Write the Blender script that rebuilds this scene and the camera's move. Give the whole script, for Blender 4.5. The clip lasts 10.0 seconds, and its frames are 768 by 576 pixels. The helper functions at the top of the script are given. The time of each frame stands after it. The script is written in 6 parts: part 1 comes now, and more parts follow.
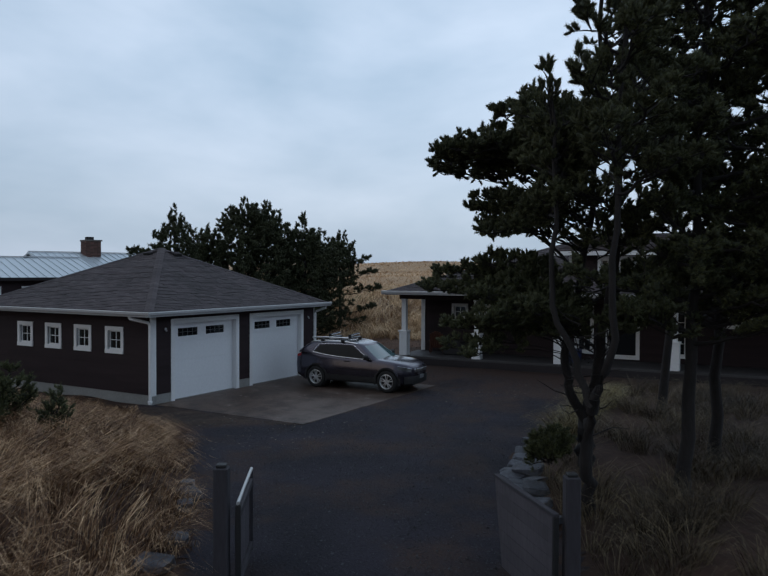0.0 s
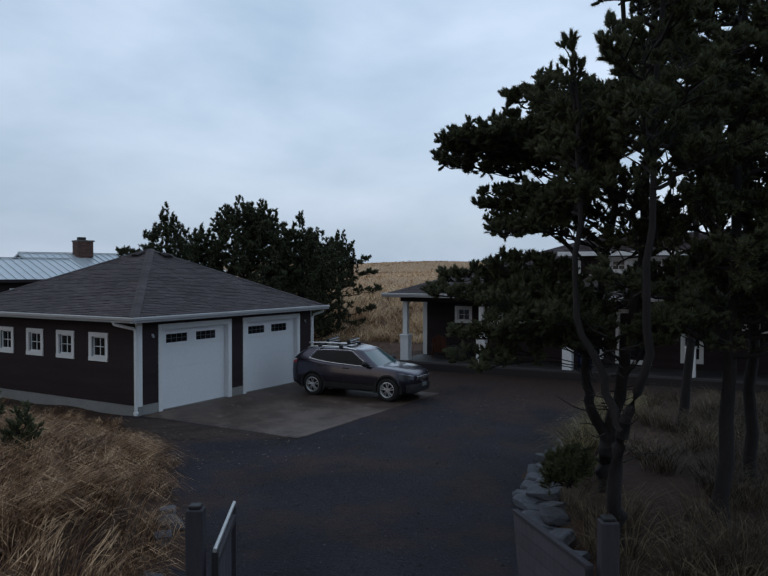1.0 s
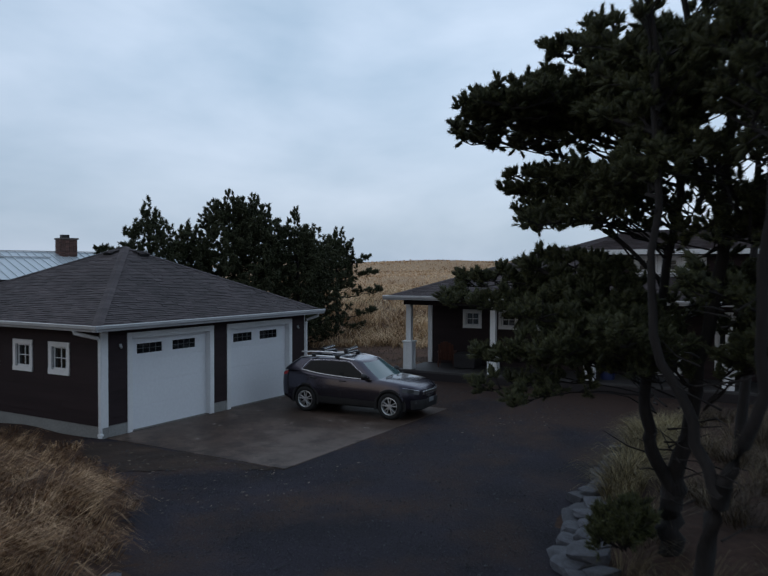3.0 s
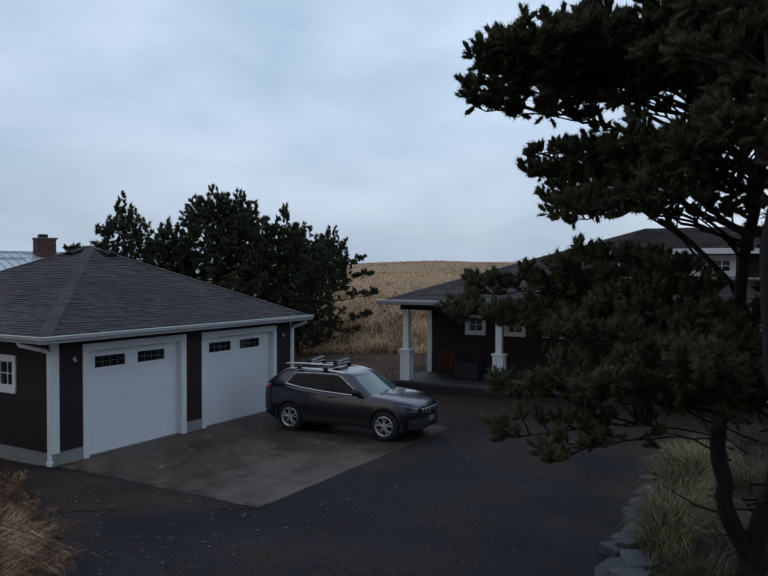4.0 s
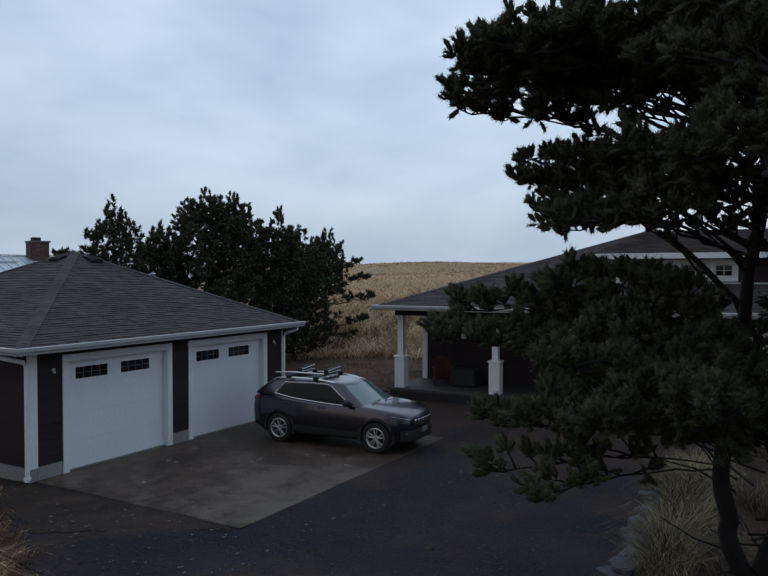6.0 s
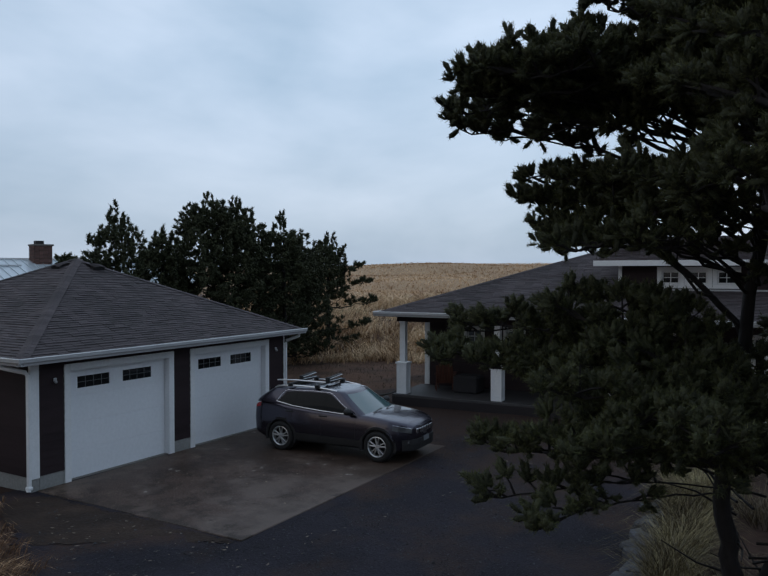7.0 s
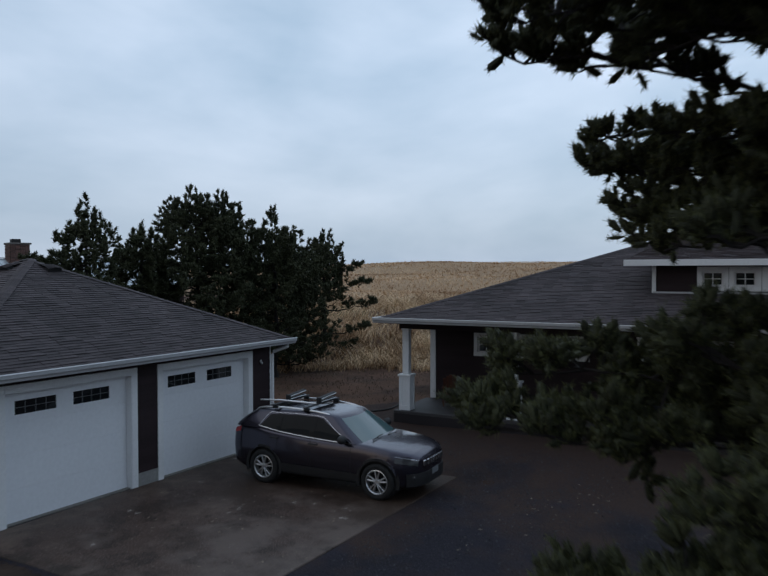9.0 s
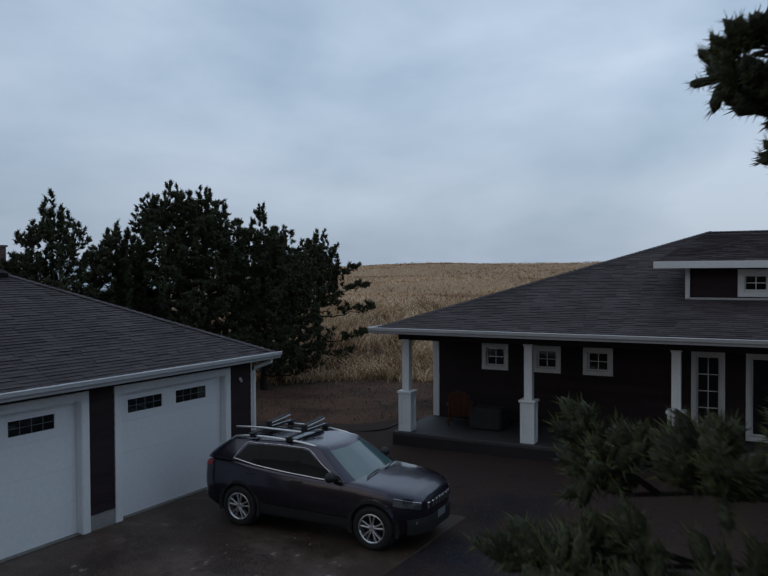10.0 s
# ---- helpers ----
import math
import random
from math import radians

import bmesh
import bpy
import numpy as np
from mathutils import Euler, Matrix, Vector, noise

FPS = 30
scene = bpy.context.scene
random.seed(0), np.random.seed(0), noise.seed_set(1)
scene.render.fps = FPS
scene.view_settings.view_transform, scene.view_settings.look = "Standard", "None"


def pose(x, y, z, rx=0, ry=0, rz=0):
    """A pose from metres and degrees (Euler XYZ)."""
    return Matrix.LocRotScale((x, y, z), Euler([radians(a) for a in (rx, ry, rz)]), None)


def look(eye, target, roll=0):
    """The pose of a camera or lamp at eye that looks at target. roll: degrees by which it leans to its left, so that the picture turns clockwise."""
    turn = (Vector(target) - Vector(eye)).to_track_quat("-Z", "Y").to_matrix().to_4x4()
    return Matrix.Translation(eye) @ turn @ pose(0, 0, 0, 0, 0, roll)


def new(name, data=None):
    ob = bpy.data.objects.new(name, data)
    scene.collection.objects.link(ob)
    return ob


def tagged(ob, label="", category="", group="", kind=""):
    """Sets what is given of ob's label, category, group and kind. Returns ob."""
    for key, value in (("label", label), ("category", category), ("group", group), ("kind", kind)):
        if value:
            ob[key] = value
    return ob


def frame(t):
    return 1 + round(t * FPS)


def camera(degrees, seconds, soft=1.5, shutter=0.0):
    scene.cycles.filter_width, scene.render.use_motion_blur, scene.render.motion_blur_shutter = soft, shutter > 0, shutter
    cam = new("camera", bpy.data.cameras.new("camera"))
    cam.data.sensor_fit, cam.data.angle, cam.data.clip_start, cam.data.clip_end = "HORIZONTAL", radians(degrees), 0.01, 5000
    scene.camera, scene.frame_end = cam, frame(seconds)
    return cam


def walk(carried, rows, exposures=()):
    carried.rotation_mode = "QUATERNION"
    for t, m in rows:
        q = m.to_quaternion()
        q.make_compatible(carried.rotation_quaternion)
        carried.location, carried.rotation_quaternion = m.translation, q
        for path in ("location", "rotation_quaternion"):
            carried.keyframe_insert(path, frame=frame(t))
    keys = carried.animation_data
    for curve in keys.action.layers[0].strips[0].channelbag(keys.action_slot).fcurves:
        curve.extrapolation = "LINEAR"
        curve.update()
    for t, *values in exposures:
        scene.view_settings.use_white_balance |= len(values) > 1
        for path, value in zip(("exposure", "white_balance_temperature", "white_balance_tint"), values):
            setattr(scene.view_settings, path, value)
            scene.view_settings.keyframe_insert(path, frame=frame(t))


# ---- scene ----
cam = camera(54.7, 10.0, soft=1.45, shutter=0.5)
PATH = [
    (0, (16.717, -15.12, 3.925), (15.704, -13.396, 3.881), 0.2),
    (0.5, (16.282, -14.379, 3.982), (15.268, -12.655, 3.938), 0.1),
    (1, (16.045, -14.015, 3.996), (15.032, -12.29, 3.951), 0.1),
    (1.5, (15.922, -13.836, 3.977), (14.909, -12.112, 3.932), 0.1),
    (2, (15.678, -13.454, 4.014), (14.666, -11.729, 3.969), 0.2),
    (2.5, (15.244, -12.771, 4.001), (14.231, -11.047, 3.956), 0.1),
    (2.7, (15.043, -12.385, 4.013), (14.028, -10.662, 3.964), 0.1),
    (3.8, (13.688, -10.031, 4.092), (12.682, -8.303, 4.049), 0.2),
    (4, (13.561, -9.685, 4.06), (12.553, -7.958, 4.015), 0.1),
    (4.5, (13.375, -9.197, 4.103), (12.368, -7.47, 4.057), 0.1),
    (5, (13.389, -9.086, 4.105), (12.381, -7.359, 4.06), 0.1),
    (5.5, (13.444, -9.098, 4.125), (12.436, -7.371, 4.08), 0.0),
    (7, (13.504, -9.062, 4.415), (12.486, -7.341, 4.37), 0.0),
    (7.5, (13.466, -8.976, 4.431), (12.447, -7.256, 4.385), 0.0),
    (8, (13.2, -8.569, 4.41), (12.182, -6.849, 4.363), -0.0),
    (8.5, (12.734, -7.814, 4.421), (11.715, -6.094, 4.374), -0.1),
    (9, (12.105, -6.72, 4.479), (11.087, -5.0, 4.43), -0.1),
    (9.5, (11.376, -5.439, 4.523), (10.357, -3.718, 4.477), -0.1),
    (10, (10.975, -4.68, 4.537), (9.957, -2.959, 4.492), -0.3),
]
walk(cam, [(t, look(eye, target, roll)) for t, eye, target, roll in PATH], exposures=[(0.0, 0.06), (9.0, 0.06), (9.5, -0.1), (10.0, -0.24)])

# ---- world and light ----
world = bpy.data.worlds.new("overcast")
scene.world = world
world.use_nodes = True
wn, wl = world.node_tree.nodes, world.node_tree.links
wn.clear()
w_out = wn.new("ShaderNodeOutputWorld")
w_bg = wn.new("ShaderNodeBackground")
w_sky = wn.new("ShaderNodeTexSky")
w_sky.sky_type, w_sky.sun_disc = "NISHITA", False
w_sky.sun_elevation, w_sky.sun_rotation = radians(14), radians(200)
w_sky.air_density, w_sky.dust_density = 1.0, 2.0
w_tc = wn.new("ShaderNodeTexCoord")
w_map = wn.new("ShaderNodeMapping")
w_map.inputs["Scale"].default_value = (1.0, 1.0, 2.6)
w_map.inputs["Rotation"].default_value = (0.25, 0.1, 0.3)
w_noise = wn.new("ShaderNodeTexNoise")
w_noise.inputs["Scale"].default_value = 2.1
w_noise.inputs["Detail"].default_value = 5.0
w_noise.inputs["Roughness"].default_value = 0.5
w_noise.inputs["Distortion"].default_value = 0.25
w_ramp = wn.new("ShaderNodeValToRGB")
w_ramp.color_ramp.elements[0].position, w_ramp.color_ramp.elements[0].color = 0.3, (0.285, 0.4, 0.535, 1)
w_ramp.color_ramp.elements[1].position, w_ramp.color_ramp.elements[1].color = 0.68, (0.575, 0.67, 0.815, 1)
w_mix = wn.new("ShaderNodeMixRGB")
w_mix.inputs["Fac"].default_value = 0.985
wl.new(w_tc.outputs["Generated"], w_map.inputs["Vector"])
wl.new(w_map.outputs["Vector"], w_noise.inputs["Vector"])
wl.new(w_noise.outputs["Fac"], w_ramp.inputs["Fac"])
wl.new(w_sky.outputs["Color"], w_mix.inputs["Color1"])
wl.new(w_ramp.outputs["Color"], w_mix.inputs["Color2"])
# dusk: the sky is brighter over the sea, ahead, and dims inland and overhead
w_dot = wn.new("ShaderNodeVectorMath")
w_dot.operation = "DOT_PRODUCT"
w_dot.inputs[1].default_value = (0.12, 0.98, -0.1)
w_grad = wn.new("ShaderNodeMapRange")
w_grad.interpolation_type = "SMOOTHSTEP"
w_grad.inputs["From Min"].default_value, w_grad.inputs["From Max"].default_value = -0.9, 0.7
w_grad.inputs["To Min"].default_value, w_grad.inputs["To Max"].default_value = 0.5, 1.0
w_sep = wn.new("ShaderNodeSeparateXYZ")
w_low = wn.new("ShaderNodeMapRange")
w_low.interpolation_type = "SMOOTHSTEP"
w_low.inputs["From Min"].default_value, w_low.inputs["From Max"].default_value = 0.0, 0.3
w_low.inputs["To Min"].default_value, w_low.inputs["To Max"].default_value = 0.84, 1.05
w_both = wn.new("ShaderNodeMath")
w_both.operation = "MULTIPLY"
wl.new(w_tc.outputs["Generated"], w_sep.inputs[0])
wl.new(w_sep.outputs["Z"], w_low.inputs["Value"])
wl.new(w_low.outputs["Result"], w_both.inputs[1])
w_dim = wn.new("ShaderNodeVectorMath")
w_dim.operation = "SCALE"
wl.new(w_tc.outputs["Generated"], w_dot.inputs[0])
wl.new(w_dot.outputs["Value"], w_grad.inputs["Value"])
wl.new(w_mix.outputs["Color"], w_dim.inputs[0])
wl.new(w_grad.outputs["Result"], w_both.inputs[0])
wl.new(w_both.outputs[0], w_dim.inputs["Scale"])
wl.new(w_dim.outputs["Vector"], w_bg.inputs["Color"])
w_bg.inputs["Strength"].default_value = 1.1
wl.new(w_bg.outputs["Background"], w_out.inputs["Surface"])

sun = new("sun", bpy.data.lights.new("sun", "SUN"))
sun.data.energy, sun.data.angle, sun.data.color = 0.12, radians(40), (1.0, 0.96, 0.92)
sun.matrix_world = look((-20, -30, 40), (0, 0, 0))


# ---- materials ----
def mat(name, color, rough=0.7, var=0.3, scale=1.2, fine=30.0, bump=0.15, metal=0.0, rand=0.0, island=0.0, tint=None, stretch=(1, 1, 1), spec=0.5):
    """A surface with variation at two scales, and a fine relief."""
    m = bpy.data.materials.new(name)
    m.use_nodes = True
    n, l = m.node_tree.nodes, m.node_tree.links
    b = n["Principled BSDF"]
    b.inputs["Roughness"].default_value, b.inputs["Metallic"].default_value = rough, metal
    b.inputs["Specular IOR Level"].default_value = spec
    tc, mp = n.new("ShaderNodeTexCoord"), n.new("ShaderNodeMapping")
    mp.inputs["Scale"].default_value = stretch
    l.new(tc.outputs["Object"], mp.inputs["Vector"])
    a, f = n.new("ShaderNodeTexNoise"), n.new("ShaderNodeTexNoise")
    a.inputs["Scale"].default_value, a.inputs["Detail"].default_value = scale, 4
    f.inputs["Scale"].default_value, f.inputs["Detail"].default_value = fine, 3
    l.new(mp.outputs["Vector"], a.inputs["Vector"])
    l.new(mp.outputs["Vector"], f.inputs["Vector"])
    add = n.new("ShaderNodeMath")
    add.operation = "ADD"
    l.new(a.outputs["Fac"], add.inputs[0])
    l.new(f.outputs["Fac"], add.inputs[1])
    rng = n.new("ShaderNodeMapRange")
    rng.inputs["From Min"].default_value, rng.inputs["From Max"].default_value = 0.65, 1.35
    rng.inputs["To Min"].default_value, rng.inputs["To Max"].default_value = 1 - var, 1 + var
    l.new(add.outputs[0], rng.inputs["Value"])
    fac = rng.outputs["Result"]
    for amount, kind in ((rand, "o"), (island, "g")):
        if amount:
            src = n.new("ShaderNodeObjectInfo").outputs["Random"] if kind == "o" else n.new("ShaderNodeNewGeometry").outputs["Random Per Island"]
            r2 = n.new("ShaderNodeMapRange")
            r2.inputs["To Min"].default_value, r2.inputs["To Max"].default_value = 1 - amount, 1 + amount
            l.new(src, r2.inputs["Value"])
            mu = n.new("ShaderNodeMath")
            mu.operation = "MULTIPLY"
            l.new(fac, mu.inputs[0])
            l.new(r2.outputs["Result"], mu.inputs[1])
            fac = mu.outputs[0]
    col = n.new("ShaderNodeVectorMath")
    col.operation = "SCALE"
    base = n.new("ShaderNodeMixRGB")
    base.inputs["Color1"].default_value, base.inputs["Color2"].default_value = (*color, 1), (*(tint or color), 1)
    l.new(a.outputs["Fac"], base.inputs["Fac"])
    l.new(base.outputs["Color"], col.inputs[0])
    l.new(fac, col.inputs["Scale"])
    l.new(col.outputs["Vector"], b.inputs["Base Color"])
    if bump:
        bp = n.new("ShaderNodeBump")
        bp.inputs["Strength"].default_value, bp.inputs["Distance"].default_value = bump, 0.02
        l.new(f.outputs["Fac"], bp.inputs["Height"])
        l.new(bp.outputs["Normal"], b.inputs["Normal"])
    return m


M_SIDING = mat("siding_paint", (0.029, 0.0185, 0.0205), 0.65, 0.25, 0.8, 25, 0.12, rand=0.12, stretch=(1, 1, 6), spec=0.2)
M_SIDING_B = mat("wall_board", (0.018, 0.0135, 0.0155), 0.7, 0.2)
M_WHITE = mat("white_trim_paint", (0.78, 0.79, 0.8), 0.45, 0.07, 0.9, 20, 0.05)
M_DOORW = mat("garage_door_paint", (0.78, 0.8, 0.83), 0.4, 0.05, 0.5, 14, 0.04)
M_GUTTER = mat("gutter_metal", (0.45, 0.455, 0.47), 0.35, 0.1, 1.5, 30, 0.03)
M_SHINGLE = mat("asphalt_shingle", (0.057, 0.047, 0.051), 0.85, 0.35, 0.6, 60, 0.35, rand=0.28, island=0.28, tint=(0.078, 0.063, 0.066))
M_DECK = mat("roof_deck", (0.05, 0.048, 0.052), 0.9, 0.2)
# concrete with the shade under the porch roof painted into its base colour
M_PORCH = mat("shaded_porch_concrete", (0.05, 0.047, 0.048), 0.7, 0.3, 0.9, 22, 0.15)
M_CONC = mat("concrete", (0.2, 0.19, 0.175), 0.8, 0.35, 0.7, 22, 0.2, tint=(0.13, 0.115, 0.1))
M_APRON = mat("stained_apron_concrete", (0.225, 0.17, 0.135), 0.55, 0.12, 0.9, 30, 0.15, tint=(0.118, 0.082, 0.064), spec=0.25)
M_FOUND = mat("foundation_concrete", (0.26, 0.26, 0.25), 0.8, 0.2, 1.4, 22, 0.2)
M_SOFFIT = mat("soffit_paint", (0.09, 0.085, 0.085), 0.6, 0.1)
M_STONE = mat("grey_stone", (0.07, 0.074, 0.088), 0.8, 0.4, 2.5, 18, 0.5, rand=0.3)
M_BARK = mat("pine_bark", (0.016, 0.013, 0.0125), 0.9, 0.4, 3, 22, 0.8, stretch=(1, 1, 0.3))
# darker than the needles: the tufts' inner shadow is put into this colour
M_SHOOT = mat("shaded_pine_shoot", (0.04, 0.045, 0.021), 0.9, 0.4, 6, 60, 0.8, island=0.35)
M_NEEDLE = mat("pine_needles", (0.07, 0.08, 0.034), 0.6, 0.3, 0.8, 6, 0, island=0.45, tint=(0.098, 0.104, 0.042), spec=0.2)
M_NEEDLE_B = mat("far_pine_needles", (0.044, 0.054, 0.027), 0.6, 0.3, 0.6, 6, 0, island=0.35, tint=(0.066, 0.073, 0.033), spec=0.2)
M_POST = mat("weathered_post_wood", (0.035, 0.032, 0.039), 0.8, 0.25, 2, 30, 0.3, stretch=(1, 1, 0.2))
M_FENCE = mat("weathered_fence_boards", (0.072, 0.065, 0.077), 0.8, 0.25, 2, 30, 0.3, rand=0.15, stretch=(1, 1, 0.2))
M_RAIL = mat("galvanised_rail", (0.5, 0.5, 0.5), 0.4, 0.15, 3, 30, 0.05, metal=0.6)
M_TIN = mat("standing_seam_roof", (0.5, 0.56, 0.6), 0.35, 0.08, 0.6, 10, 0.03, metal=0.3)
M_BRICK = mat("chimney_brick", (0.12, 0.062, 0.05), 0.85, 0.3, 3, 25, 0.3, rand=0.4)
M_MORTAR = mat("mortar", (0.13, 0.115, 0.105), 0.9, 0.2)
M_REDWOOD = mat("red_stained_wood", (0.09, 0.032, 0.019), 0.6, 0.3, 3, 25, 0.2, rand=0.15)
M_COVER = mat("dark_cover_fabric", (0.022, 0.02, 0.022), 0.8, 0.3, 2, 40, 0.3)
M_BLUE = mat("blue_plastic", (0.015, 0.025, 0.09), 0.5, 0.15)
M_BLACK = mat("black_plastic", (0.012, 0.012, 0.013), 0.6, 0.2, 3, 50, 0.1)
M_RUBBER = mat("tyre_rubber", (0.014, 0.014, 0.014), 0.85, 0.25, 4, 50, 0.2)
M_ALLOY = mat("wheel_alloy", (0.72, 0.72, 0.73), 0.28, 0.08, 4, 40, 0.02, metal=0.9)
M_CHROME = mat("bright_metal_trim", (0.7, 0.7, 0.72), 0.2, 0.05, 4, 40, 0.0, metal=1.0)
M_PLATE = mat("number_plate_metal", (0.16, 0.17, 0.18), 0.5, 0.1)
M_PAINT = mat("dark_grey_car_paint", (0.053, 0.05, 0.07), 0.24, 0.06, 2, 80, 0.0, metal=0.85)
M_PAINT.node_tree.nodes["Principled BSDF"].inputs["Coat Weight"].default_value = 0.6
M_PAINT.node_tree.nodes["Principled BSDF"].inputs["Coat Roughness"].default_value = 0.08
M_RED = mat("tail_lamp_red", (0.3, 0.015, 0.02), 0.25, 0.1, 3, 30, 0.0)


def glass(name, color, rough=0.04, clear=0.0):
    m = bpy.data.materials.new(name)
    m.use_nodes = True
    b = m.node_tree.nodes["Principled BSDF"]
    b.inputs["Base Color"].default_value, b.inputs["Roughness"].default_value = (*color, 1), rough
    b.inputs["Transmission Weight"].default_value = clear
    b.inputs["IOR"].default_value = 1.5
    return m


M_GLASS = glass("dark_window_glass", (0.012, 0.014, 0.016))
M_CARGLASS = glass("tinted_car_glass", (0.004, 0.0045, 0.005))
M_CARGLASS.node_tree.nodes["Principled BSDF"].inputs["Specular IOR Level"].default_value = 0.16
# pale blue-green base paints in part of the sky's reflection
M_SCREEN = glass("sky_toned_windscreen", (0.08, 0.135, 0.14))
M_SCREEN.node_tree.nodes["Principled BSDF"].inputs["Specular IOR Level"].default_value = 1.0
M_LAMPGLASS = glass("headlamp_glass", (0.05, 0.052, 0.055), 0.06)


# ---- building helpers ----
def part(name, bm, material, parent=None, label="", smooth=False):
    me = bpy.data.meshes.new(name)
    bm.to_mesh(me)
    bm.free()
    me.materials.append(material)
    if smooth:
        me.polygons.foreach_set("use_smooth", [True] * len(me.polygons))
    ob = new(name, me)
    ob.parent = parent
    return tagged(ob, label) if label else ob


def mesh_part(name, verts, faces, material, parent=None, label="", smooth=False):
    me = bpy.data.meshes.new(name)
    me.from_pydata(verts, [], faces)
    me.materials.append(material)
    if smooth:
        me.polygons.foreach_set("use_smooth", [True] * len(me.polygons))
    ob = new(name, me)
    ob.parent = parent
    return tagged(ob, label) if label else ob


def raw_part(name, verts, tris, material, parent=None, label=""):
    """A mesh of triangles from arrays."""
    me = bpy.data.meshes.new(name)
    me.vertices.add(len(verts))
    me.vertices.foreach_set("co", np.asarray(verts, dtype=np.float32).ravel())
    nt = len(tris)
    me.loops.add(nt * 3)
    me.loops.foreach_set("vertex_index", np.asarray(tris, dtype=np.int32).ravel())
    me.polygons.add(nt)
    me.polygons.foreach_set("loop_start", np.arange(0, nt * 3, 3, dtype=np.int32))
    me.polygons.foreach_set("loop_total", np.full(nt, 3, dtype=np.int32))
    me.update()
    me.validate()
    me.materials.append(material)
    ob = new(name, me)
    ob.parent = parent
    return tagged(ob, label) if label else ob


def thing(name, label, category, at=(0, 0, 0), turn=0.0, group="", kind=""):
    ob = new(name)
    ob.matrix_basis = pose(*at, 0, 0, turn)
    ob.empty_display_size = 0.2
    return tagged(ob, label, category, group, kind)


def box(bm, x0, x1, y0, y1, z0, z1, bevel=0.0, m=None):
    r = bmesh.ops.create_cube(bm, size=1.0)
    vs = r["verts"]
    for v in vs:
        v.co = Vector((x0 + (v.co.x + 0.5) * (x1 - x0), y0 + (v.co.y + 0.5) * (y1 - y0), z0 + (v.co.z + 0.5) * (z1 - z0)))
        if m is not None:
            v.co = m @ v.co
    if bevel:
        es = list({e for v in vs for e in v.link_edges})
        bmesh.ops.bevel(bm, geom=es, offset=bevel, segments=1, affect="EDGES")
    return bm


def bx(name, parent, material, x0, x1, y0, y1, z0, z1, bevel=0.004, label=""):
    return part(name, box(bmesh.new(), x0, x1, y0, y1, z0, z1, bevel), material, parent, label)


def tube(bm, pts, radii, sides=8):
    """A round bar along a line of points."""
    pts = [Vector(p) for p in pts]
    rings = []
    for i, p in enumerate(pts):
        d = (pts[min(i + 1, len(pts) - 1)] - pts[max(i - 1, 0)]).normalized()
        a = d.cross(Vector((0, 0, 1)) if abs(d.z) < 0.9 else Vector((1, 0, 0))).normalized()
        b = d.cross(a)
        r = radii[i] if isinstance(radii, (list, tuple)) else radii
        rings.append([bm.verts.new(p + (a * math.cos(2 * math.pi * k / sides) + b * math.sin(2 * math.pi * k / sides)) * r) for k in range(sides)])
    for r0, r1 in zip(rings, rings[1:]):
        for k in range(sides):
            bm.faces.new((r0[k], r0[(k + 1) % sides], r1[(k + 1) % sides], r1[k]))
    bm.faces.new(rings[0])
    bm.faces.new(rings[-1][::-1])
    return bm


def smooth01(a, b, x):
    t = np.clip((np.asarray(x, dtype=float) - a) / (b - a), 0, 1)
    return t * t * (3 - 2 * t)


# ---- ground ----
DRIVE = [(28, -28), (15.4, -8.6), (14.1, -6.4), (12.7, -4.0), (11.6, -1.6), (11.0, 0.8), (10.8, 3.5), (10.5, 6.2), (10.5, 8.0), (11.4, 9.2), (14, 10.0), (26, 10.8),
         (26, 13.6), (1.0, 12.0), (0.7, 14.3), (-0.2, 12.9), (-3, 11.6), (-4.2, 8.4), (0.05, 8.3), (0.05, -0.3), (2.8, -1.5), (4.6, -2.5), (6.2, -4.1), (7.4, -5.2), (9.0, -6.8), (10.3, -8.2), (20, -29)]


def inside(poly, x, y):
    x, y = np.asarray(x, dtype=float), np.asarray(y, dtype=float)
    c = np.zeros(x.shape, dtype=bool)
    for (x0, y0), (x1, y1) in zip(poly, poly[1:] + poly[:1]):
        if y0 != y1:
            c ^= ((y0 > y) != (y1 > y)) & (x < (x1 - x0) * (y - y0) / (y1 - y0) + x0)
    return c


def edge_far(poly, x, y):
    """The distance from the outline."""
    x, y = np.asarray(x, dtype=float), np.asarray(y, dtype=float)
    d = np.full(x.shape, 1e9)
    for (x0, y0), (x1, y1) in zip(poly, poly[1:] + poly[:1]):
        ex, ey = x1 - x0, y1 - y0
        t = np.clip(((x - x0) * ex + (y - y0) * ey) / (ex * ex + ey * ey), 0, 1)
        d = np.minimum(d, np.hypot(x - x0 - t * ex, y - y0 - t * ey))
    return d


